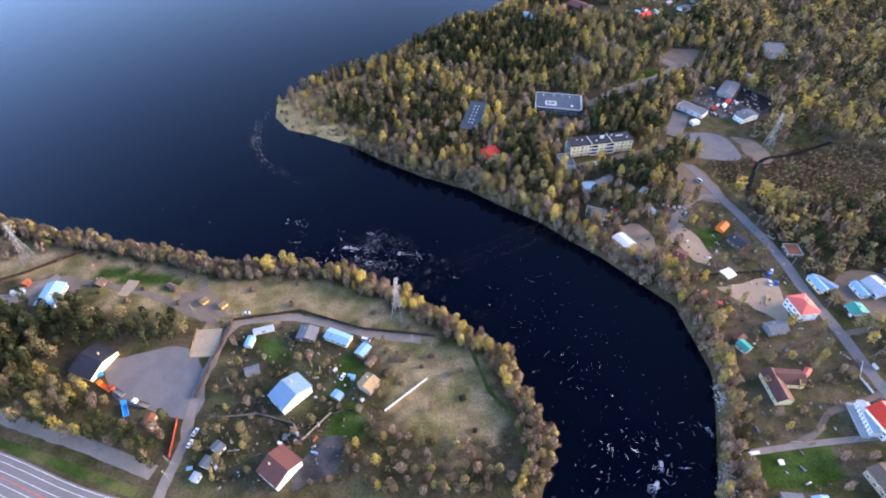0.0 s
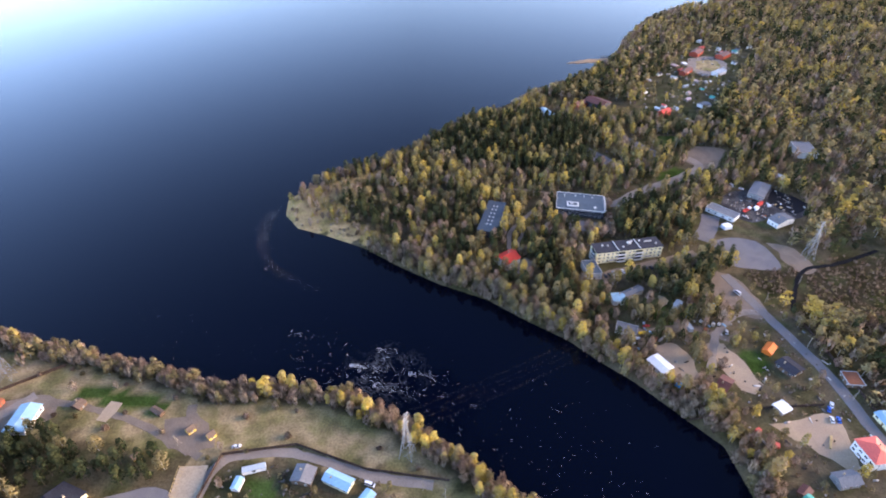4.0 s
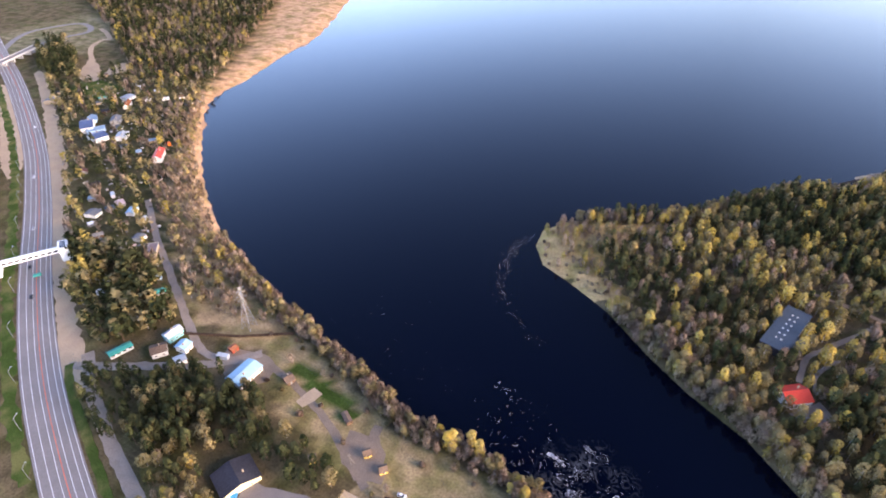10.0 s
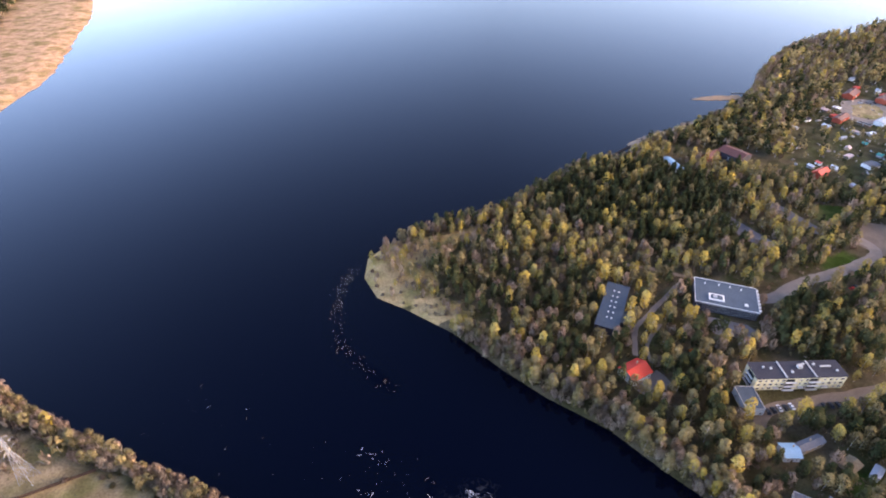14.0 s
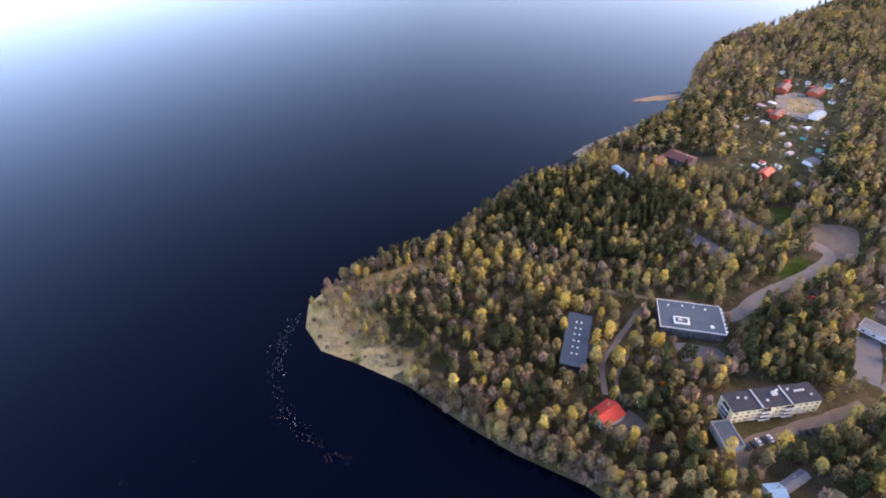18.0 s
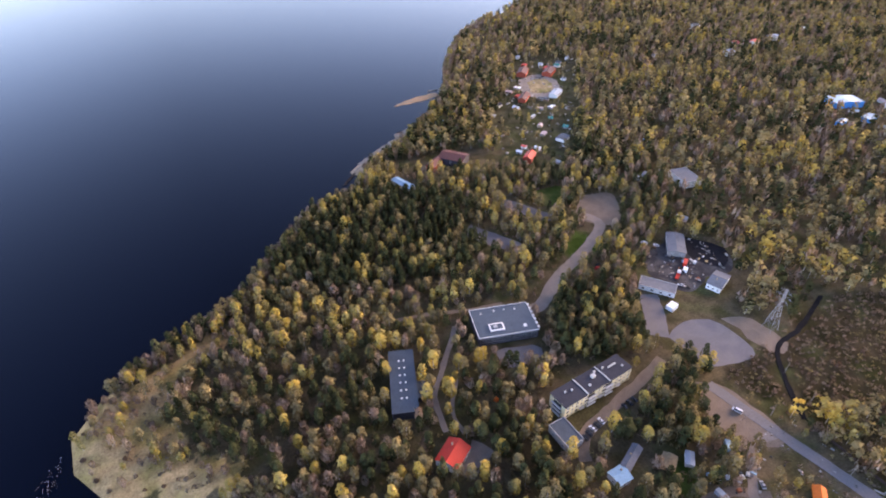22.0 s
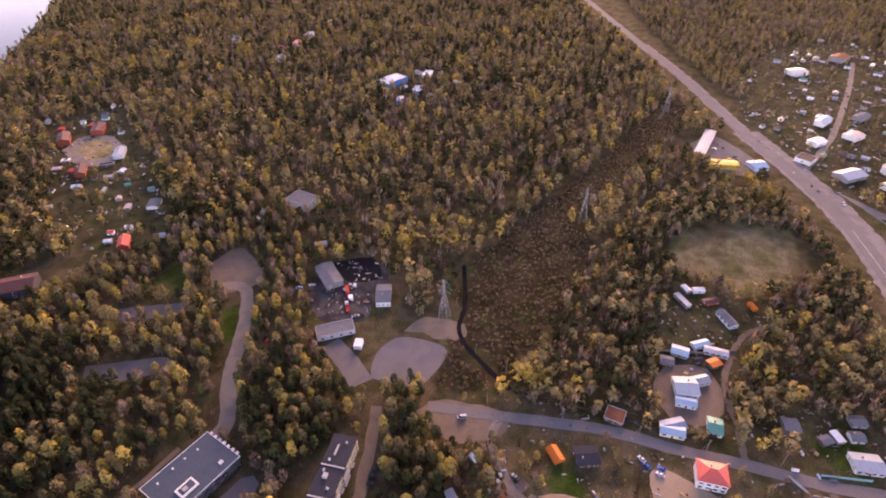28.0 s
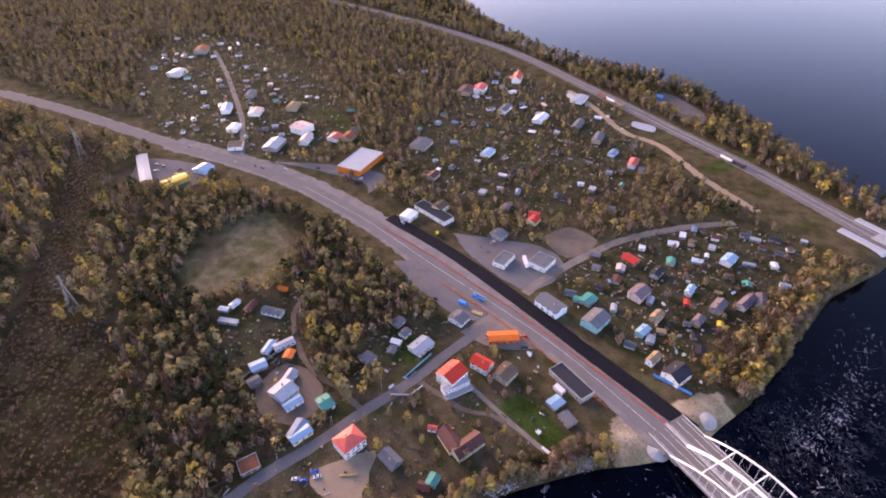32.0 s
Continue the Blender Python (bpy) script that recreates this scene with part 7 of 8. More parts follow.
# ---- vehicles ----
def car(colour, nm, label, van=False):
    root = thing("van" if van else "car", label, "van" if van else "car", pose(0, 0, -60), "parked vehicles")
    L, W, H = (5.2, 2.0, 2.1) if van else (4.4, 1.8, 1.45)
    bm = bmesh.new()
    prof = [(-L / 2, 0.35), (L / 2, 0.35), (L / 2, 0.75), (L / 2 - 0.15, 0.85), (L * 0.26, 0.95), (-L * 0.42, 0.98), (-L / 2, 0.9)] if not van else [(-L / 2, 0.35), (L / 2, 0.35), (L / 2, 0.9), (L * 0.36, 1.1), (-L / 2, 1.1)]
    vs = [[bm.verts.new((x, s * W / 2, z)) for x, z in prof] for s in (-1, 1)]
    bm.faces.new(vs[0]); bm.faces.new(vs[1][::-1])
    for i in range(len(prof)):
        j = (i + 1) % len(prof)
        bm.faces.new((vs[0][i], vs[1][i], vs[1][j], vs[0][j]))
    bmesh.ops.recalc_face_normals(bm, faces=bm.faces)
    part("body", bm, colour, root)
    zt = 1.1 if van else 0.95
    lo, hi = ((-L / 2 + 0.05, L * 0.36), (-L / 2 + 0.1, L * 0.24)) if van else ((-L * 0.4, L * 0.24), (-L * 0.28, L * 0.08))
    def frustum(z0, z1, a, b, wa, wb):
        bm = bmesh.new()
        v = [bm.verts.new(p) for p in ((a[0], -wa, z0), (a[1], -wa, z0), (a[1], wa, z0), (a[0], wa, z0), (b[0], -wb, z1), (b[1], -wb, z1), (b[1], wb, z1), (b[0], wb, z1))]
        for f in ((0, 3, 2, 1), (4, 5, 6, 7), (0, 1, 5, 4), (1, 2, 6, 5), (2, 3, 7, 6), (3, 0, 4, 7)):
            bm.faces.new([v[i] for i in f])
        return bm
    part("glazing", frustum(zt, H - 0.06, lo, hi, W / 2 - 0.06, W / 2 - 0.25), GLASS, root)
    part("roof_panel", frustum(H - 0.06, H, hi, (hi[0] + 0.1, hi[1] - 0.1), W / 2 - 0.23, W / 2 - 0.3), colour, root)
    for x in (-L * 0.31, L * 0.31):
        for s in (-1, 1):
            bm = bmesh.new()
            bmesh.ops.create_cone(bm, cap_ends=True, segments=10, radius1=0.33, radius2=0.33, depth=0.22, matrix=pose(x, s * (W / 2 - 0.1), 0.33, 90))
            part("wheel", bm, RUBBER, root)
    return root


CAR_KINDS = {}
for nm, c, lab, van in (("white", (0.75, 0.76, 0.78), "white saloon car parked in the open", False), ("dark", (0.03, 0.035, 0.045), "dark saloon car", False), ("blue", (0.02, 0.12, 0.5), "bright blue hatchback car", False),
                        ("silver", (0.4, 0.42, 0.45), "silver grey saloon car", False), ("red", (0.5, 0.04, 0.03), "red saloon car", False), ("van", (0.75, 0.76, 0.78), "white delivery van", True)):
    label = lab if len(lab.split()) > 3 else lab + " on the ground"
    CAR_KINDS[nm] = [paint("car_paint_" + nm, c, 0.35, 0.04), label, van, None]


def park(nm, x, y, rz, z=0.12):
    k = CAR_KINDS[nm]
    if k[3] is None:
        k[3] = car(k[0], nm, k[1], k[2])
        k[3].matrix_world = pose(x, y, z, 0, 0, rz)
    else:
        copy_thing(k[3], pose(x, y, z, 0, 0, rz))
    HOUSE_SPOTS.append((x, y, 4))


for nm, x, y, rz in (("van", -43, 191, -17), ("white", -53, 167, 70), ("white", -115, 210, 10), ("white", -121, 135, 72), ("white", -121.5, 129, 72), ("white", 203, 236, 75), ("blue", 206.5, 236, 75),
                     ("dark", 105, 357, 105), ("dark", 108.5, 358.5, 105), ("white", 112, 360.5, 105), ("dark", 115.5, 361.5, 105), ("white", 119, 363, 105), ("dark", 137, 366.5, 100), ("dark", 141, 367.5, 100), ("dark", 145, 368.5, 100),
                     ("van", 193, 341, 118), ("silver", 171, 302, 70), ("red", 194, 479, 20), ("dark", 197, 482, 20), ("white", 253, 486, 120), ("van", 246, 492, 110), ("dark", -446, 210, -28), ("silver", -496, 238, -28), ("dark", -411, 193, -28), ("white", -584, 284, -30),
                     ("silver", 644, 196, 210), ("white", 536, 128, 205), ("dark", 470, 80, 130), ("dark", 473, 77, 130), ("white", 477, 73, 130), ("dark", 481, 70, 130), ("silver", 505, 92, 40), ("dark", 520, 100, 40), ("blue", 205, 243, 60), ("white", 208, 246, 60),
                     ("silver", 236, 100, 120), ("red", 222, 79, 30), ("dark", 214, 86, 60), ("white", 387, 78, 12), ("silver", 620, 235, 40), ("dark", 612, 230, 20), ("white", 606, 238, 70), ("van", 262, 436, 20), ("dark", 250, 452, 60), ("silver", 238, 440, 140), ("white", 108, 290, 30), ("red", 121, 306, 20), ("white", -700, 345, -28)):
    park(nm, x, y, rz, 0.28 if x < -400 or x > 500 else 0.14)


def truck(x, y, rz, cab, bed, label):
    root = thing("truck", label, "truck", pose(x, y, 0.1, 0, 0, rz), "trucks")
    part("cab", box(2.6, 4.6, -1.2, 1.2, 0.8, 3.0), cab, root)
    part("windscreen", box(4.58, 4.66, -1.0, 1.0, 1.9, 2.7), GLASS, root)
    part("bed", box(-4.6, 2.4, -1.25, 1.25, 0.9, 1.3), bed, root)
    part("bed_side", box(-4.6, 2.4, 1.2, 1.3, 1.3, 1.9), bed, root)
    part("bed_side", box(-4.6, 2.4, -1.3, -1.2, 1.3, 1.9), bed, root)
    for wx in (3.5, -2.2, -3.4):
        for s in (-1, 1):
            bm = bmesh.new()
            bmesh.ops.create_cone(bm, cap_ends=True, segments=10, radius1=0.5, radius2=0.5, depth=0.3, matrix=pose(wx, s * 1.1, 0.45, 90))
            part("wheel", bm, RUBBER, root)
    HOUSE_SPOTS.append((x, y, 7))


truck(-153, 150, 160, W_WHITE, WOOD_GREY, "flatbed truck with white cab on the gravel yard")
truck(-160, 147, 120, W_BLUE2, W_BLUE2, "small blue truck beside the yard")
truck(-176, 160, 150, R_ORANGE, R_ORANGE, "orange loader truck on the gravel yard")
truck(-168, 157, 150, W_RUST, W_GREY, "red and grey truck on the yard")
truck(352, 62, 12, R_YELLOW, R_DARK, "yellow and black crane truck by the shops")
truck(270, 82, 20, W_BLUE2, W_BLUE2, "blue dump truck at the road works")
truck(243, 449, 40, W_WHITE, R_RED2, "white truck with a red body in the workshop yard")
truck(582, 220, 60, R_YELLOW, R_YELLOW, "yellow digger truck in the store yard")


# ---- railway ----
for off in (-4.5, -3.0, 3.0, 4.5):
    tagged(ribbon("rail", RAIL, 0.3, STEEL, 0.75, 0.3, 10.0, off), "steel running rail of the railway", "rail", kind="structure")


def wagon(x, y, rz, m_, label):
    root = thing("wagon", label, "wagon", pose(x, y, 0.75, 0, 0, rz), "railway wagons")
    part("wagon_body", box(-7, 7, -1.5, 1.5, 1.1, 4.2), m_, root)
    part("wagon_roof", box(-7.1, 7.1, -1.6, 1.6, 4.2, 4.45), R_GREY, root)
    for wx in (-5, 5):
        part("bogie", box(wx - 1.4, wx + 1.4, -1.1, 1.1, 0.0, 1.1), RUBBER, root)


for t, m_ in ((0.0, R_DARK), (15.2, R_WHITE), (180, R_TAN), (196, R_WHITE), (212, R_RUST)):
    wagon(288 + t * 0.992, -262.5 - t * 0.115 + 3.7, -6.6, m_, {R_DARK: "dark freight wagon on the track", R_WHITE: "white freight wagon on the track", R_TAN: "tan freight wagon on the track", R_RUST: "rusty freight wagon on the track"}[m_])


def rail_bridge():
    root = thing("rail_bridge", "pale concrete railway bridge with sloping abutments", "bridge", Matrix.Identity(4))
    bm = box(0, 150, -6, 6, -1.2, 0.3)
    dk = part("deck", bm, CONCRETE, root)
    dk.matrix_local = pose(150, -242, 1.0, 0, 0, 173)
    for k in range(2):
        part("pier", box(95 - k * 45, 100 - k * 45, -242, -228, -9, -0.2), CONCRETE, root)
    for x, y, rz in ((150, -226, -7), (150, -254, -7)):
        bm = bmesh.new()
        v = [bm.verts.new(p) for p in ((-18, -4, -4), (22, -4, -0.3), (22, 5, -0.3), (-18, 5, -4), (-16, -3, 1.2), (22, -3, 1.2), (22, 3, 1.2), (-16, 3, 1.2))]
        for f in ((0, 3, 2, 1), (4, 5, 6, 7), (0, 1, 5, 4), (1, 2, 6, 5), (2, 3, 7, 6), (3, 0, 4, 7)):
            bm.faces.new([v[i] for i in f])
        ab = part("abutment", bm, R_PALE, root)
        ab.matrix_local = pose(x, y, 0, 0, 0, rz)


rail_bridge()
tagged(patch("underpass_apron", [(424, -258), (416, -246), (392, -252), (400, -266)], R_PALE, 0.5, 0.6, 0.1), "pale concrete underpass apron", "embankment", kind="structure")


# ---- foam on the rapids ----
FOAM = mat("foam", (0.60, 0.62, 0.64), 0.8, 0.15, 0.3, 2.0, other=(0.28, 0.30, 0.34))
FLOW = curve_line([(-220, 310), (-140, 285), (-60, 265), (0, 245), (50, 215), (88, 175), (100, 130), (92, 90), (75, 40), (70, -20), (85, -80), (88, -140), (85, -220)], 4.0)
rng = np.random.default_rng(5)
fv, ff = [], []


def fleck(x, y, ang, ln, wd, z=WATER_Z + 0.04, rise=0.05):
    c, s = math.cos(ang), math.sin(ang)
    o = len(fv)
    for dx, dy, dz in ((-ln, 0, 0), (-ln * 0.3, wd, 0), (ln * 0.6, wd * 0.8, 0), (ln, 0, 0), (ln * 0.5, -wd, 0), (-ln * 0.4, -wd * 0.9, 0), (0, 0, rise)):
        jx, jy = rng.normal(0, 0.15, 2) * (ln if dz == 0 else 0) * 0.5
        fv.append((x + (dx + jx) * c - (dy + jy) * s, y + (dx + jx) * s + (dy + jy) * c, z + dz))
    for i in range(6):
        ff.append((o + i, o + (i + 1) % 6, o + 6))


def wisp(x, y, ang, ln, wd, bend):
    """A curled thread of foam that thins out at both ends."""
    o, k = len(fv), 6
    for i in range(k + 1):
        t = i / k - 0.5
        a = ang + bend * t
        px, py = x + ln * t * math.cos(a) + rng.normal(0, 0.06 * ln), y + ln * t * math.sin(a) + rng.normal(0, 0.06 * ln)
        h = wd * (1 - 3.6 * t * t) * rng.uniform(0.5, 1.3)
        fv.append((px - h * math.sin(a), py + h * math.cos(a), WATER_Z + 0.03))
        fv.append((px + h * math.sin(a), py - h * math.cos(a), WATER_Z + 0.07))
    for i in range(k):
        p = o + 2 * i
        ff.extend([(p, p + 1, p + 3), (p, p + 3, p + 2)])


def foam_field(lo, hi, n, side, big, cross=0.9):
    """Threads and flecks along the current, from one share of its length to another, gathered in drifts."""
    k = rng.integers(int(lo * len(FLOW)), int(hi * len(FLOW)) - 2, n)
    d = FLOW[k + 1] - FLOW[k]
    a = np.arctan2(d[:, 1], d[:, 0])
    off = rng.normal(0, side, n)
    off = np.round(off / 9 + 0.5 * np.sin(k * 0.3)) * 9 + rng.normal(0, 3.0, n)
    xy = FLOW[k] + np.stack([-np.sin(a), np.cos(a)], 1) * off[:, None] + rng.normal(0, 2.5, (n, 2))
    wet = inside(SHORE_LINE, xy[:, 0], xy[:, 1]) & (reach(SHORE_LINE, xy[:, 0], xy[:, 1]) > 3)
    for (x, y), ang in zip(xy[wet], a[wet]):
        ln = big * rng.lognormal(0.0, 0.55)
        wisp(x, y, ang + rng.normal(0, cross), ln, ln * rng.uniform(0.012, 0.04), rng.normal(0, 1.2))


foam_field(0.0, 0.2, 70, 12, 0.8)
foam_field(0.16, 0.34, 380, 10, 1.1)
foam_field(0.34, 0.52, 330, 18, 1.1)
foam_field(0.5, 0.72, 560, 19, 1.5, 0.7)
foam_field(0.66, 0.9, 520, 17, 1.6)
# standing waves: tongues of broken water that run down from a rock
for x0, y0, ang, ln, wd, n in ((-66, 271, -0.15, 24, 2.4, 130), (-58, 262, -0.1, 16, 3.5, 36), (-30, 266, -0.2, 26, 4.5, 60), (-50, 256, -0.2, 30, 4.0, 60), (-52, 285, -0.2, 14, 2.0, 40), (-110, 296, 0.0, 40, 6.0, 22), (105, 123, -1.9, 6, 1.6, 60), (101, 113, -2.4, 8, 2.0, 80), (133, 141, -1.3, 6, 1.2, 45), (72, 0, -1.6, 40, 12, 150), (74, -30, -1.5, 50, 13, 170), (84, -70, -1.4, 40, 9, 60)):
    for _ in range(n):
        t = rng.random() ** 1.6
        u, v = t * ln, rng.normal(0, wd * (0.25 + 0.5 * t))
        x, y = x0 + u * math.cos(ang) - v * math.sin(ang), y0 + u * math.sin(ang) + v * math.cos(ang)
        if not inside(SHORE_LINE, np.array([x]), np.array([y]))[0]:
            continue
        if rng.random() < 0.5:
            wisp(x, y, ang + rng.normal(0, 0.35), rng.uniform(0.8, 3.2), rng.uniform(0.04, 0.14) * (1.4 - t), rng.normal(0, 0.7))
        else:
            big = rng.uniform(0.15, 0.42) * (1.3 - t)
            fleck(x, y, ang + rng.normal(0, 0.4), big, big * rng.uniform(0.3, 0.7), rise=0.25 * (1 - t) + 0.04)
EDDY = curve_line([(-157, 450), (-161, 425), (-156, 397), (-146, 374), (-129, 356), (-102, 340)], 2.0)
for k in rng.integers(0, len(EDDY) - 1, 300):
    d = EDDY[k + 1] - EDDY[k]
    x, y = EDDY[k] + rng.normal(0, 2.6, 2)
    wisp(x, y, math.atan2(d[1], d[0]) + rng.normal(0, 0.5), rng.uniform(0.4, 1.8), rng.uniform(0.01, 0.045), rng.normal(0, 1.0))
foam = new("foam", tri_mesh("foam", np.array(fv), np.array(ff), FOAM))
tagged(foam, "white foam flecks and standing waves on the rapids", "foam", kind="stuff")


# ---- river bank stones ----
STONE = mat("bank_stone", (0.34, 0.32, 0.31), 0.9, 0.25, 0.8, 4.0, island=0.35)
sv, sf = [], []
ico = [(0, 0, 1), (0.9, 0, 0.2), (0.28, 0.85, 0.2), (-0.72, 0.53, 0.2), (-0.72, -0.53, 0.2), (0.28, -0.85, 0.2)]
bank = curve_line([(128, 95), (133, 113), (140, 128), (145, 146), (148, 165)], 0.5)
for p in bank:
    for _ in range(9):
        o, r = len(sv), rng.uniform(0.25, 0.8)
        x, y = p + rng.normal(0, 1.9, 2)
        z = float(np.interp(x - p[0], [-5, 0, 5], [-4.2, -2.6, -0.6]))
        for v in ico:
            sv.append((x + v[0] * r + rng.normal(0, 0.08), y + v[1] * r, z + v[2] * r * 0.7))
        sf += [(o, o + 1 + i, o + 1 + (i + 1) % 5) for i in range(5)]
tagged(new("bank_stones", tri_mesh("bank_stones", np.array(sv), np.array(sf), STONE)), "grey rubble stone bank along the river", "stones", kind="stuff")

# ---- jetties ----
def jetty(x, y, w, rz, label, m_=None):
    root = thing("jetty", label, "jetty", pose(x, y, WATER_Z, 0, 0, rz), "jetties")
    for k in range(int(w / 0.5)):
        part("plank", box(-w / 2 + k * 0.5, -w / 2 + k * 0.5 + 0.44, -1.2, 1.2, 0.5, 0.58), m_ or WOOD_GREY, root)
    for k in range(int(w / 4) + 1):
        for s in (-1, 1):
            part("pile", bars([((-w / 2 + k * 4, s, -2.5), (-w / 2 + k * 4, s, 0.5))], 0.12, 6), WOOD_GREY, root)


jetty(70, 706, 16, 40, "grey plank jetty at the lake shore")
jetty(166, 852, 22, 10, "long grey plank jetty on the reedy point")
jetty(214, 878, 18, 5, "grey plank jetty at the beach")
for pts, lab in (([(60, 700), (72, 712), (88, 716), (84, 698), (70, 690)], "pale sand and concrete slipway"), ([(150, 845), (190, 850), (215, 862), (212, 870), (170, 858)], "pale reedy sand spit in the lake")):
    tagged(patch("shore_spit", pts, SAND if "slip" in lab else REED, WATER_Z + 0.4, 2.0, 0.8), lab, "shore", kind="structure")


for pts, m_, lab in (([(72, 716), (86, 708), (116, 740), (146, 772), (142, 777), (110, 747)], TRACK, "narrow sandy beach below the lodge"), ([(198, 832), (208, 838), (240, 890), (236, 898), (222, 878)], TRACK, "narrow reedy beach of the gardens")):
    tagged(patch("shore_beach", pts, m_, WATER_Z + 0.9, 2.0, 1.6), lab, "shore", kind="structure")
jetty(57, 688, 26, 52, "long dark weathered plank landing stage", WOOD_DARK)


# ---- the building slab with timber posts, the deck of the restaurant ----
slab = thing("building_slab", "pale building slab with fresh timber posts along its edge", "foundation", Matrix.Identity(4))
HOUSE_SPOTS.append((-132, 189, 13))
part("slab", box(-7.5, 6.5, -9.5, 9.5, -0.3, 0.5), W_TAN, slab)
for k in range(9):
    part("timber_post", bars([((-7.2, -9 + k * 2.2, 0.5), (-7.2, -9 + k * 2.2, 2.6)), ((-7.2, -9 + k * 2.2, 2.5), (-5.2, -9 + k * 2.2, 0.5))], 0.09), WOOD_NEW, slab)
part("timber_beam", bars([((-7.2, -9, 2.5), (-7.2, 8.8, 2.5))], 0.1), WOOD_NEW, slab)
slab.matrix_world = pose(-131.5, 189, 0, 0, 0, 5)

# ---- junk, boats, containers and tarpaulins ----
def crate(name, label, x, y, rz, sx, sy, sz, m_):
    root = thing(name, label, name.replace("_", " "), pose(x, y, 0.1, 0, 0, rz))
    part("body", box(-sx / 2, sx / 2, -sy / 2, sy / 2, -0.1, sz), m_, root)
    part("lid", box(-sx / 2 - 0.06, sx / 2 + 0.06, -sy / 2 - 0.06, sy / 2 + 0.06, sz, sz + 0.1), m_, root)


for row in (("container", "pale blue container cabin in a garden", 171, 325, 60, 6, 2.5, 2.6, R_SKY), ("container", "grey-blue cabin beside the lane", 148, 305, 100, 6, 2.6, 2.6, R_PALE), ("tarpaulin", "bright blue tarpaulin stack by the river", 127, 257, 20, 4, 3, 1.6, W_BLUE2),
            ("container", "white trailer by the filling station", 284, 26, -28, 12, 2.6, 3, R_WHITE), ("container", "second white trailer by the station", 274, 21, -28, 9, 2.6, 3, R_WHITE), ("boat", "yellow upturned boat in a yard", 117, 300, 15, 5, 1.4, 0.8, R_YELLOW),
            ("boat", "white upturned boat in a yard", 112, 295, 5, 4.5, 1.5, 0.8, R_WHITE), ("tarpaulin", "orange tarpaulin bale on the grass", 160, 228, 30, 2.6, 2, 1.2, R_RED), ("tarpaulin", "orange tarpaulin stack on the grass", 166, 219, 70, 2.6, 2, 1.2, R_RED), ("tarpaulin", "blue tarpaulin by the terrace", -183, 168, 30, 4, 3, 1.5, W_BLUE2),
            ("container", "red container by the workshops", 258, 459, 40, 7, 2.5, 2.6, R_RED2), ("container", "white container by the workshops", 252, 452, 40, 4, 3, 2.6, R_WHITE), ("skip", "green skip at the highway", -432, 208, 60, 5, 2.2, 1.5, R_TEAL), ("play_hut", "small red play hut in the wood glade", 72, 397, 20, 2.2, 2, 1.6, R_ORANGE),
            ("container", "white cabin at the garage bend", 216, 423, 20, 7, 5, 3, R_WHITE), ("container", "blue cabin at the road works", 272, 95, 20, 6, 2.5, 2.6, W_BLUE2), ("woodpile", "stack of fresh planks beside the red house", 195, 222, 60, 9, 1.0, 0.6, WOOD_NEW), ("woodpile", "pile of pale boards by the road works", 258, 92, 30, 8, 3, 0.8, WOOD_NEW),
            ("container", "blue awning by the lake parking", 455, -340, 20, 9, 7, 4, W_BLUE2), ("container", "pale blue cabin west of the river", -257, 225, 20, 7, 3, 2.6, R_PALE), ("trampoline", "round pale garden table", 160, 121, 0, 2.4, 2.4, 0.6, R_WHITE), ("bench", "white garden bench by the river", 149, 125.5, 8, 5, 1.6, 0.6, R_WHITE)):
    crate(*row)
rj = random.Random(9)
JUNK_M = [W_WHITE, R_GREY, R_RUST, R_SKY, WOOD_NEW, R_PALE, W_BROWN, R_TAN]
for cx, cy, sp, n in ((262, 462, 18, 26), (-105, 120, 10, 12), (-72, 130, 10, 12), (118, 300, 12, 12), (165, 312, 10, 10), (590, 225, 16, 18), (205, 95, 12, 10), (150, 10, 30, 14), (200, -20, 35, 22), (190, -70, 30, 18), (-50, 165, 14, 8), (280, 228, 16, 10), (700, 110, 60, 26), (330, 30, 24, 10), (240, 170, 12, 6), (-430, 270, 30, 16), (300, 660, 40, 14), (470, -160, 60, 16)):
    for _ in range(n):
        x, y = cx + rj.gauss(0, sp * 0.6), cy + rj.gauss(0, sp * 0.6)
        if any((x - a) ** 2 + (y - b) ** 2 < (r - 2.0) ** 2 for a, b, r in HOUSE_SPOTS):
            continue
        crate("stacked_goods", "small stack of boards and goods in a yard", x, y, rj.uniform(0, 180), rj.uniform(0.8, 3.5), rj.uniform(0.7, 2.0), rj.uniform(0.4, 1.6), rj.choice(JUNK_M))

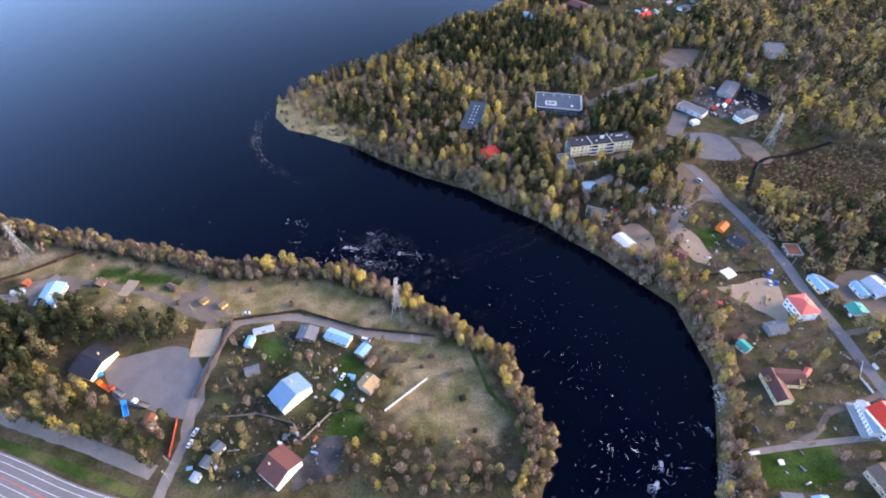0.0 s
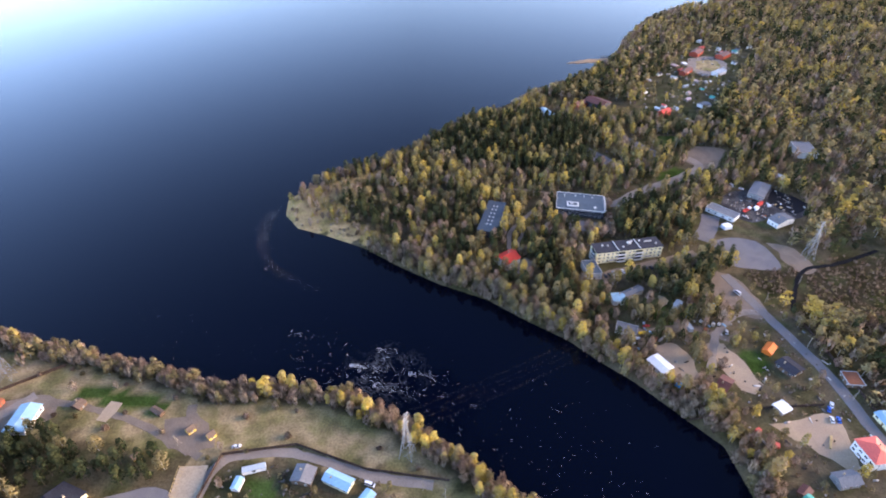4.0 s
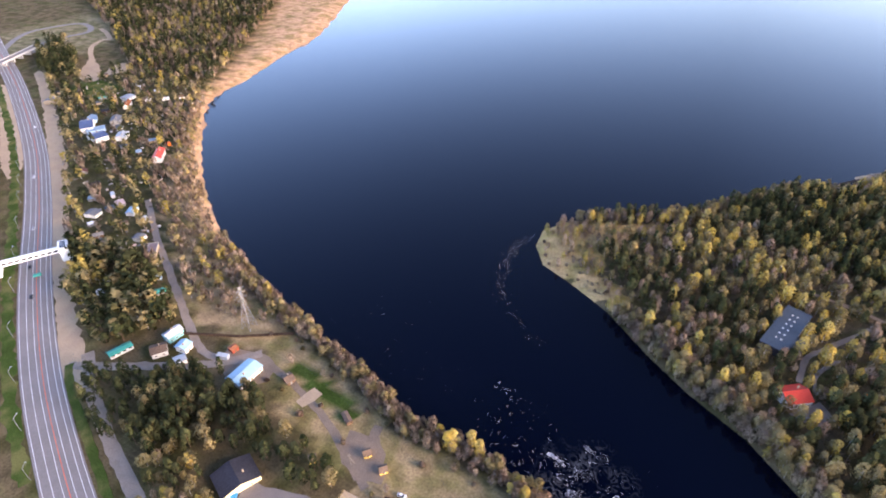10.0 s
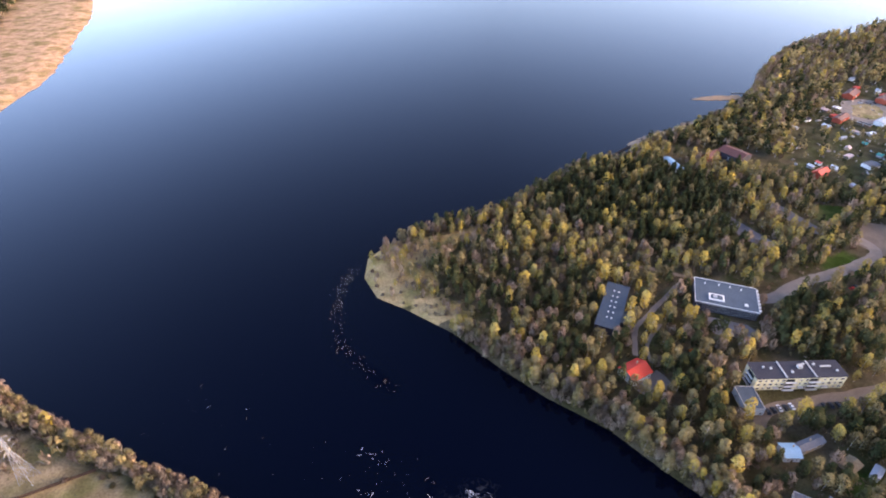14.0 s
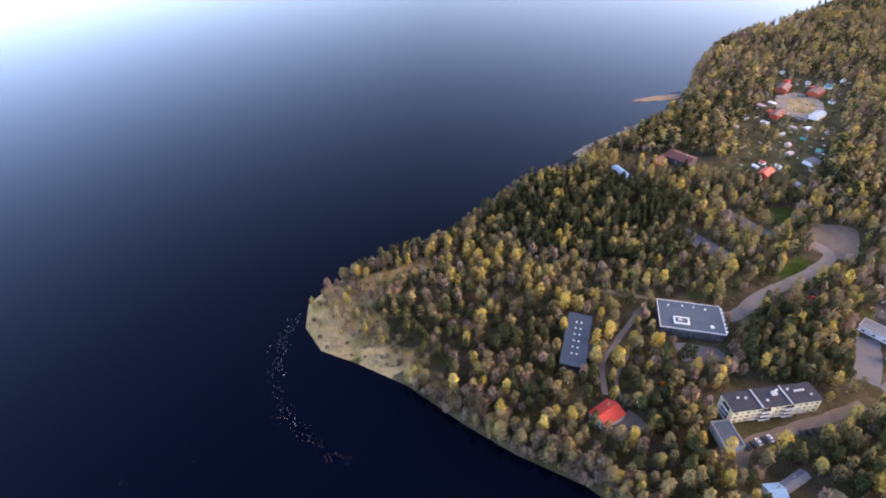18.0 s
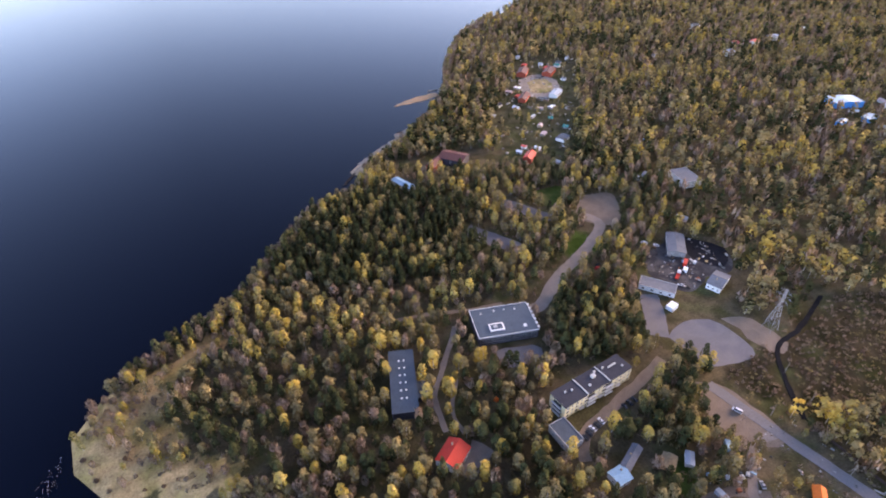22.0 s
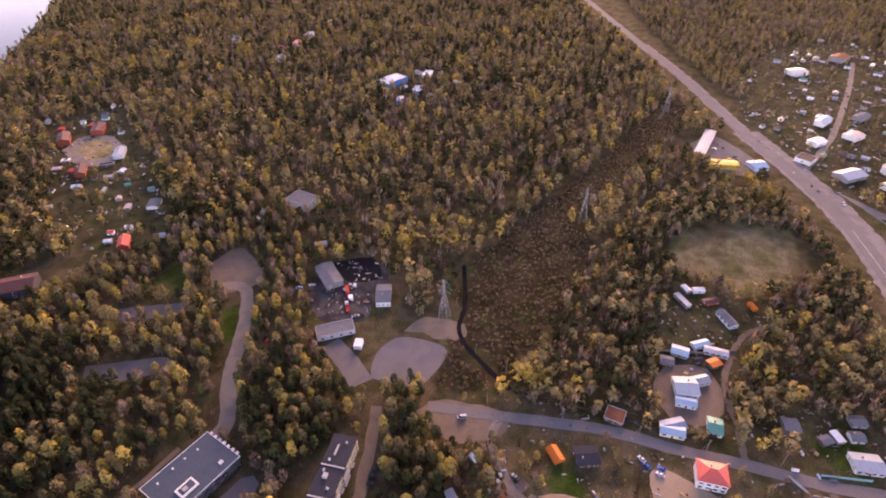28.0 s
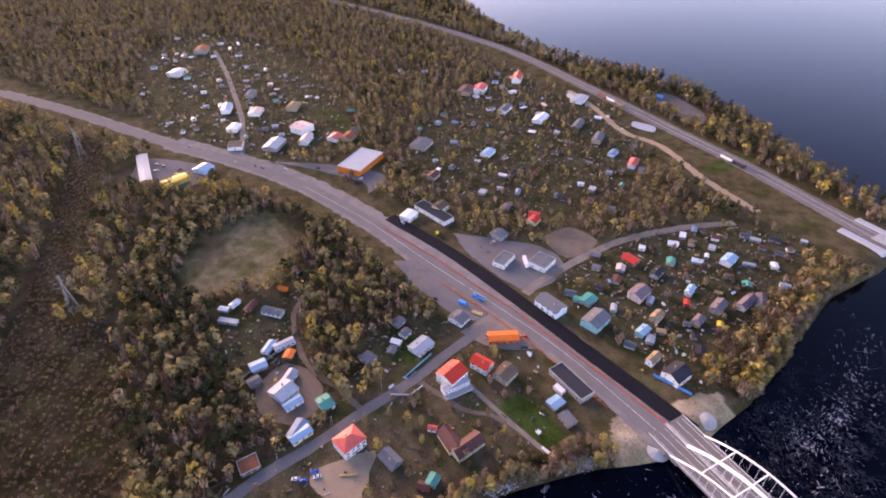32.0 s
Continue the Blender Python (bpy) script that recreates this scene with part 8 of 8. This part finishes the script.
# boards, frames, beds and other garden clutter, too small to pick apart
CLUTTER = mat("garden_clutter", (0.30, 0.28, 0.26), 0.85, 0.2, 0.5, 4.0, other=(0.14, 0.10, 0.07), island=0.85, oscale=0.3)
cv, cf = [], []
rc = np.random.default_rng(21)
CUBE = np.array([(x, y, z) for x in (-0.5, 0.5) for y in (-0.5, 0.5) for z in (0, 1)])
CUBE_F = [(0, 1, 3), (0, 3, 2), (4, 6, 7), (4, 7, 5), (0, 4, 5), (0, 5, 1), (2, 3, 7), (2, 7, 6), (1, 5, 7), (1, 7, 3)]
for poly, n, big in ((HAMLET, 420, 1.6), (LAKE_GARDENS, 420, 1.4), (RIVER_GARDENS, 420, 1.0), (COMPOUND, 160, 1.5), (LANE_GARDENS, 150, 0.8), (VILLAGE_EAST, 220, 0.9), (WEST_GARDENS, 260, 1.5), (PLOTS[0], 40, 0.8), (PLOTS[1], 70, 1.0), ([(280, 490), (300, 464), (284, 440), (262, 440), (240, 432), (225, 452), (240, 480)], 90, 1.0)):
    q = np.array(poly, float)
    p = rc.uniform(q.min(0), q.max(0), (n * 3, 2))
    p = p[inside(q, p[:, 0], p[:, 1])][:n]
    for x, y in p:
        if any((x - a) ** 2 + (y - b) ** 2 < (r_ - 2.2) ** 2 for a, b, r_ in HOUSE_SPOTS):
            continue
        a = rc.normal(0.5, 0.25) + rc.integers(0, 2) * 1.571
        size = np.array((rc.lognormal(0.5, 0.6), rc.uniform(0.25, 1.4), rc.uniform(0.15, 1.1))) * big
        b = CUBE * size
        o = len(cv)
        cv += [(x + u * math.cos(a) - v * math.sin(a), y + u * math.sin(a) + v * math.cos(a), w - 0.05) for u, v, w in b]
        cf += [(i + o, j + o, k + o) for i, j, k in CUBE_F]
tagged(new("garden_clutter", tri_mesh("garden_clutter", np.array(cv), np.array(cf), CLUTTER)), "boards, bed frames and pale clutter scattered over gardens", "clutter", kind="stuff")


# ---- stands of trees ----
OPEN_AREAS = [HEATH_AREA, FIELD, CAPE, CAPE_NORTH, COMPOUND] + GREENS[:7] + SANDS
for ob in list(scene.objects):
    if ob.name.startswith("yard_"):
        xs = [v.co for v in ob.data.vertices]
        k = len(xs) // 2
        OPEN_AREAS.append([(v.x, v.y) for v in xs[:k]])
OPEN_LINES = [(HIGHWAY_WEST, 15), (HIGHWAY_EAST, 20), (FRESH_LANE, 14), (VILLAGE_ROAD, 6.5), (SOUTH_ROAD, 5.5), (RAIL, 14), (ditch, 4), ([(134, 458), (162, 481), (200, 503), (230, 528)], 7), ([(104, 357), (131, 369), (180, 388)], 6), ([(29, 482), (59, 479), (112, 470)], 3), ([(38, 388), (40, 412), (52, 430), (73, 461)], 3),
              ([(150, 270), (164, 300), (203, 322)], 4), ([(171, 296), (150, 306), (100, 300)], 4), ([(-127, 100), (-126, 175), (-121, 200), (-84, 207), (-12, 192)], 5), ([(-240, 232), (-295, 231), (-344, 255), (-460, 315)], 5), ([(-330, 172), (-271, 209), (-240, 240)], 5), ([(540, -265), (410, -226), (362, -231), (227, -196)], 7), ([(586, 158), (707, 122), (977, 80)], 7), ([(148, 126), (222, 135)], 4), ([(190, 405), (210, 441)], 9)]
KIND_POINTS = {}
PINES = [[(189, 390), (207, 384), (196, 350), (167, 335), (160, 349)], [(148, 468), (169, 463), (205, 433), (182, 405), (135, 396), (119, 412)],
         [(125, 367), (144, 367), (167, 351), (149, 329), (129, 339), (117, 352)], [(50, 381), (75, 384), (90, 367), (76, 342), (60, 346), (58, 358)]]


def stand(poly, gap, mix, seed, near=False, extra=(), shore=2.5, tall=1.0):
    """Fills an area with trees: mix gives each kind's share, and kinds grow in drifts."""
    poly = np.array(poly, float)
    p = scatter(poly[:, 0].min(), poly[:, 0].max(), poly[:, 1].min(), poly[:, 1].max(), gap, seed)
    p = p[inside(poly, p[:, 0], p[:, 1])]
    d = reach(SHORE_LINE, p[:, 0], p[:, 1])
    p = p[(~inside(SHORE_LINE, p[:, 0], p[:, 1])) & (d > shore)]
    for a in list(OPEN_AREAS) + list(extra):
        p = p[~inside(a, p[:, 0], p[:, 1])]
    for ln, w in OPEN_LINES:
        p = p[reach(ln, p[:, 0], p[:, 1], False) > w]
    for x, y, r in HOUSE_SPOTS:
        p = p[(p[:, 0] - x) ** 2 + (p[:, 1] - y) ** 2 > r * r]
    rng = np.random.default_rng(seed + 77)
    names, shares = list(mix), np.array(list(mix.values()), float)
    fld = np.sin(p[:, 0] * 0.061 + seed) + np.sin(p[:, 1] * 0.057 + 2 * seed) + np.sin((p[:, 0] + p[:, 1]) * 0.023) + np.sin((p[:, 0] - p[:, 1]) * 0.11) + 0.8 * np.sin(p[:, 0] * 0.19 + 1.3) * np.sin(p[:, 1] * 0.17 + seed)
    u = rng.random(len(p)) * 0.6 + 0.4 * (fld / 7 + 0.5)
    u = np.argsort(np.argsort(u)) / max(len(p), 1)
    k = np.searchsorted(np.cumsum(shares / shares.sum()), u)
    k = np.minimum(k, len(names) - 1)
    for i, nm in enumerate(names):
        KIND_POINTS.setdefault((nm, near), []).append(np.c_[p[k == i], np.full((k == i).sum(), tall)])


DARK_PATCH = [(-30, 570), (20, 640), (80, 655), (150, 590), (130, 530), (60, 510), (10, 520)]
SHORE_STRIP = [(150, 235), (103, 259), (70, 291), (19, 330), (-42, 362), (-100, 402), (-92, 416), (-30, 376), (30, 342), (80, 306), (112, 280), (152, 252)]
PENINSULA = WOODS[0]
stand(DARK_PATCH, 5.4, {"pine": 0.58, "spruce": 0.12, "opening": 0.2, "birch": 0.1}, 11, True)
for k, a in enumerate(PINES):
    stand(a, 5.4, {"pine": 0.62, "opening": 0.24, "birch": 0.14}, 50 + k, True)
stand(SHORE_STRIP, 5.0, {"bare": 0.55, "opening": 0.35, "birch": 0.1}, 12, True)
stand([p for p in PENINSULA if p[1] < 700], 6.9, {"birch": 0.2, "opening": 0.32, "bare": 0.22, "pine": 0.26}, 1, True, (DARK_PATCH, SHORE_STRIP, *PINES))
stand([(60, 690), (230, 860), (330, 760), (340, 600), (300, 600), (180, 700)], 7.0, {"pine": 0.4, "opening": 0.3, "birch": 0.15, "bare": 0.15}, 13)
stand(WOODS[1][:4] + [(1250, 1350), (1250, 560)] + WOODS[1][6:], 9.4, {"birch": 0.12, "opening": 0.4, "bare": 0.28, "pine": 0.2}, 2, False, (COMPOUND,))
stand([(1250, 1350), (1900, 1700), (1900, 700), (1250, 540)], 14, {"opening": 0.5, "bare": 0.2, "pine": 0.3}, 22)
stand([(560, 1280), (1250, 1350), (1500, 2500), (950, 1720)], 15, {"opening": 0.4, "pine": 0.6}, 23)
# gardens beside the village road
stand([(215, 340), (230, 330), (300, 330), (400, 300), (480, 260), (540, 180), (411, 128), (330, 118), (255, 112), (236, 200), (222, 280)], 6.6, {"birch": 0.07, "opening": 0.43, "bare": 0.28, "pine": 0.22}, 3, False, PLOTS, tall=0.88)
stand([(140, 100), (235, 100), (225, 330), (190, 356), (150, 330), (100, 290), (130, 245), (150, 200)], 12, {"opening": 0.4, "bare": 0.4, "birch": 0.2}, 4, True, tall=0.7)
stand([(138, 100), (150, 100), (162, 200), (150, 250), (118, 262), (140, 232), (148, 196), (150, 170)], 6, {"bush": 0.5, "bare": 0.3, "opening": 0.2}, 5, True)
# growth that leans over the water's edge
for bank_, k in ((EAST_BANK[7:], 41), (NORTH_SHORE[:9], 42), (WEST_SHORE[6:], 43), (EAST_BANK[:5], 44), (NORTH_SHORE[8:15], 45)):
    ln = curve_line(bank_, 8.0)
    band = np.concatenate([side_line(ln, 11), side_line(ln, -11)[::-1]])
    stand(band, 4.0, {"birch": 0.07, "bare": 0.66, "opening": 0.27}, k, True, (CAPE,), 0.4, 0.85)
stand(PINE_CLUMP, 8, {"pine": 0.85, "opening": 0.15}, 28)
# south of the highway
SOUTH = [(110, -180), (228, -185), (420, -215), (560, -250), (900, -270), (1700, -150), (1700, 640), (948, 330), (664, 175), (494, 90), (411, 62), (330, 34), (262, 30), (140, 34), (112, 0), (126, -100)]
stand(SOUTH, 9.0, {"bare": 0.42, "opening": 0.43, "birch": 0.08, "pine": 0.07}, 6, False, (HAMLET, LAKE_GARDENS, RIVER_GARDENS), tall=0.8)
stand(HAMLET, 19, {"bare": 0.5, "opening": 0.5}, 61, tall=0.6)
stand(LAKE_GARDENS, 14, {"bare": 0.5, "opening": 0.35, "birch": 0.15}, 62, tall=0.62)
stand(RIVER_GARDENS, 16, {"bare": 0.7, "opening": 0.2, "pine": 0.1}, 63, tall=0.6)
OPEN_AREAS = [a for a in OPEN_AREAS if a is not COMPOUND]
stand(COMPOUND, 17, {"pine": 0.3, "opening": 0.5, "birch": 0.2}, 64, tall=0.7)
stand(HAMLET, 11, {"shrub": 0.6, "bush": 0.4}, 65)
stand([(110, -200), (130, -190), (138, -100), (124, -40), (116, 5), (108, 0), (122, -50), (130, -110), (128, -185)], 5, {"bare": 0.5, "opening": 0.3, "birch": 0.2}, 7)
stand([(150, -262), (277, -282), (512, -306), (720, -322), (942, -290), (1500, -170), (1700, -420), (1010, -425), (824, -368), (643, -358), (484, -415), (384, -386), (247, -326), (165, -300)], 8, {"opening": 0.4, "birch": 0.1, "bare": 0.3, "pine": 0.2}, 8)
stand([(128, -185), (150, -180), (158, -100), (142, -40), (130, 8), (110, 2), (124, -46), (132, -103)], 6.5, {"bare": 0.45, "opening": 0.4, "birch": 0.15}, 46, tall=0.8)
# left bank
stand([(-262, 284), (-202, 268), (-137, 250), (-70, 252), (-36, 237), (12, 204), (42, 184), (60, 134), (48, 104), (34, 104), (38, 128), (30, 168), (0, 196), (-40, 222), (-75, 236), (-137, 236), (-202, 255), (-258, 266)], 4.4, {"birch": 0.07, "bare": 0.68, "opening": 0.15, "bush": 0.1}, 9, True, tall=0.78)
stand([(-39, 104), (-46, 130), (-30, 142), (-10, 130), (12, 133), (26, 126), (32, 118), (38, 104)], 6.2, {"bare": 0.55, "opening": 0.28, "birch": 0.1, "bush": 0.07}, 10, True, tall=0.7)
stand([(-261, 214), (-230, 218), (-193, 208), (-145, 202), (-142, 186), (-183, 188), (-205, 178), (-240, 160), (-280, 190)], 6.3, {"pine": 0.85, "opening": 0.15}, 15, True)
stand([(-240, 165), (-204, 168), (-158, 145), (-134, 141), (-133, 116), (-168, 128), (-225, 143)], 5.4, {"birch": 0.1, "opening": 0.33, "bare": 0.17, "pine": 0.4}, 16, True, tall=0.85)
stand([(-318, 178), (-272, 208), (-229, 205), (-204, 216), (-240, 160), (-290, 150)], 6.5, {"pine": 0.85, "opening": 0.15}, 17, True)
stand([(-118, 200), (-83, 204), (-27, 190), (-30, 150), (-50, 110), (-118, 106)], 9, {"opening": 0.4, "bare": 0.35, "birch": 0.1, "bush": 0.15}, 18, True, tall=0.65)
stand(RIVER_MEADOW, 17, {"shrub": 0.6, "bush": 0.25, "bare": 0.15}, 19, True, tall=0.8)
# west of the river
stand([(-470, 246), (-407, 260), (-345, 247), (-302, 232), (-326, 190), (-390, 208)], 5.8, {"pine": 0.6, "opening": 0.3, "birch": 0.1}, 20)
stand([(-617, 529), (-546, 431), (-434, 354), (-301, 289), (-247, 279), (-264, 255), (-318, 249), (-456, 317), (-636, 432)], 8.0, {"bare": 0.7, "opening": 0.2, "birch": 0.1}, 21, tall=0.75)
stand([(-640, 430), (-456, 317), (-350, 255), (-470, 246), (-640, 336), (-830, 420), (-800, 520), (-620, 530)], 11.5, {"opening": 0.35, "pine": 0.35, "bare": 0.2, "birch": 0.1}, 24)
stand([(-640, 540), (-745, 682), (-825, 793), (-928, 937), (-1100, 1200), (-1500, 1500), (-1500, 800), (-1180, 700), (-950, 600), (-800, 520)], 8.5, {"pine": 0.45, "bare": 0.4, "birch": 0.1, "opening": 0.05}, 25, False, (REEDS,))
OPEN_AREAS = [a for a in OPEN_AREAS if a is not HEATH_AREA]
stand(HEATH_AREA, 3.6, {"shrub": 0.8, "bush": 0.2}, 26, tall=0.95)
stand([(-1500, 470), (-700, 300), (-560, 240), (-560, 190), (-1500, 100)], 10, {"pine": 0.6, "opening": 0.4}, 27)
OPEN_AREAS = [a for a in OPEN_AREAS if a is not CAPE and a is not CAPE_NORTH]
stand(CAPE_NORTH, 7.5, {"birch": 0.22, "bare": 0.45, "opening": 0.15, "shrub": 0.18}, 38, True, (CAPE,), 2.0, 0.8)
stand(CAPE, 6.5, {"birch": 0.2, "bare": 0.45, "opening": 0.2, "shrub": 0.15}, 29, True, (CAPE_GRASS,), 1.0, 0.8)
stand(CAPE_GRASS, 8.0, {"bare": 0.3, "birch": 0.15, "shrub": 0.55}, 30, True, (), 3.0, 0.6)

# undergrowth
stand([p for p in PENINSULA if p[1] < 700], 6.0, {"bush": 0.5, "shrub": 0.5}, 31, False)
stand([(140, 100), (238, 100), (226, 330), (190, 356), (150, 330), (100, 290), (130, 245), (150, 200)], 6.2, {"bush": 0.3, "shrub": 0.7}, 32, False)
stand([(-118, 200), (-83, 204), (-27, 190), (30, 170), (34, 110), (-118, 106)], 5.0, {"bush": 0.4, "shrub": 0.6}, 33, False, (OLD_PASTURE,))
stand([p for p in SOUTH if p[0] < 600], 7.5, {"bush": 0.4, "shrub": 0.6}, 34, False)
stand([(220, 330), (300, 320), (400, 300), (480, 250), (540, 180), (411, 128), (330, 118), (255, 112), (238, 200)], 6.0, {"bush": 0.4, "shrub": 0.6}, 35, False)
stand([(-262, 284), (-330, 300), (-600, 480), (-640, 430), (-456, 317), (-300, 250), (-262, 250)], 6.0, {"bush": 0.3, "shrub": 0.7}, 36, False)
KIND_LABEL = {"birch": "birch woods with fresh yellow-green leaves", "opening": "woods with olive leaves just opening", "pine": "dark green pine woods", "bare": "leafless grey-brown alder woods", "spruce": "dense dark green spruce woods", "shrub": "low bare brown shrubs on the heath", "bush": "low olive green bushes in the grass"}
TREE_LABEL = {"birch": "slender birch with fresh yellow-green leaves", "opening": "tree with pale olive leaves just opening", "pine": "dark green pine with a bare trunk", "bare": "leafless grey-brown alder with fine twigs"}
NAMES = {"birch": "birch_tree", "opening": "aspen_tree", "pine": "pine_tree", "bare": "alder_tree"}


def single_trees(kind, pts, seed):
    """Trees that stand singly, each with a trunk and a crown; five shapes shared among them."""
    firsts = []
    rng = random.Random(seed)
    zz = height(pts[:, 0], pts[:, 1])
    for k, (x, y, grown) in enumerate(pts):
        s = rng.uniform(0.72, 1.28) * grown
        m = pose(x, y, zz[k] - 0.1, rng.uniform(-2, 2), rng.uniform(-2, 2), rng.uniform(0, 360))
        if k < 6:
            (cv, ct, cn), (tv, tt) = tree_template(kind, 380, 0.85, seed * 10 + k, 5, 5)
            root = thing(NAMES[kind], TREE_LABEL[kind], "tree", m, NAMES[kind].split("_")[0] + " trees")
            firsts.append((tri_mesh("crown", cv, ct, TREE_KINDS[kind][5], cn), tri_mesh("trunk", tv, tt, TREE_KINDS[kind][6])))
            part("crown", firsts[k][0], None, root)
            part("trunk", firsts[k][1], None, root)
        else:
            root = thing(NAMES[kind], TREE_LABEL[kind], "tree", m, NAMES[kind].split("_")[0] + " trees")
            for j, pn in enumerate(("crown", "trunk")):
                part(pn, firsts[k % 6][j], None, root)
        root.scale = (s * rng.uniform(0.9, 1.15), s * rng.uniform(0.9, 1.15), s)


for (kd, near), lists in KIND_POINTS.items():
    pts = np.concatenate(lists)
    if not len(pts):
        continue
    sd = sum(map(ord, kd)) + near
    if near and kd in TREE_LABEL:
        close = np.argsort(np.hypot(pts[:, 0] - 10, (pts[:, 1] - 290) * 0.8))
        single_trees(kd, pts[close[:108]], sd)
        pts = pts[close[108:]]
    if near:
        wood(kd + "_wood", kd, pts, KIND_LABEL[kd], 190, 1.15, 0.62, 1.22, sd, 1.0)
    elif kd in ("shrub", "bush"):
        wood(kd + "_cover", kd, pts, KIND_LABEL[kd], 18, 1.1, 0.3, 0.85, sd)
    else:
        wood(kd + "_forest", kd, pts, KIND_LABEL[kd], 34 if TREE_KINDS[kd][7] is False else 24, 2.4, 0.65, 1.3, sd, 1.2)
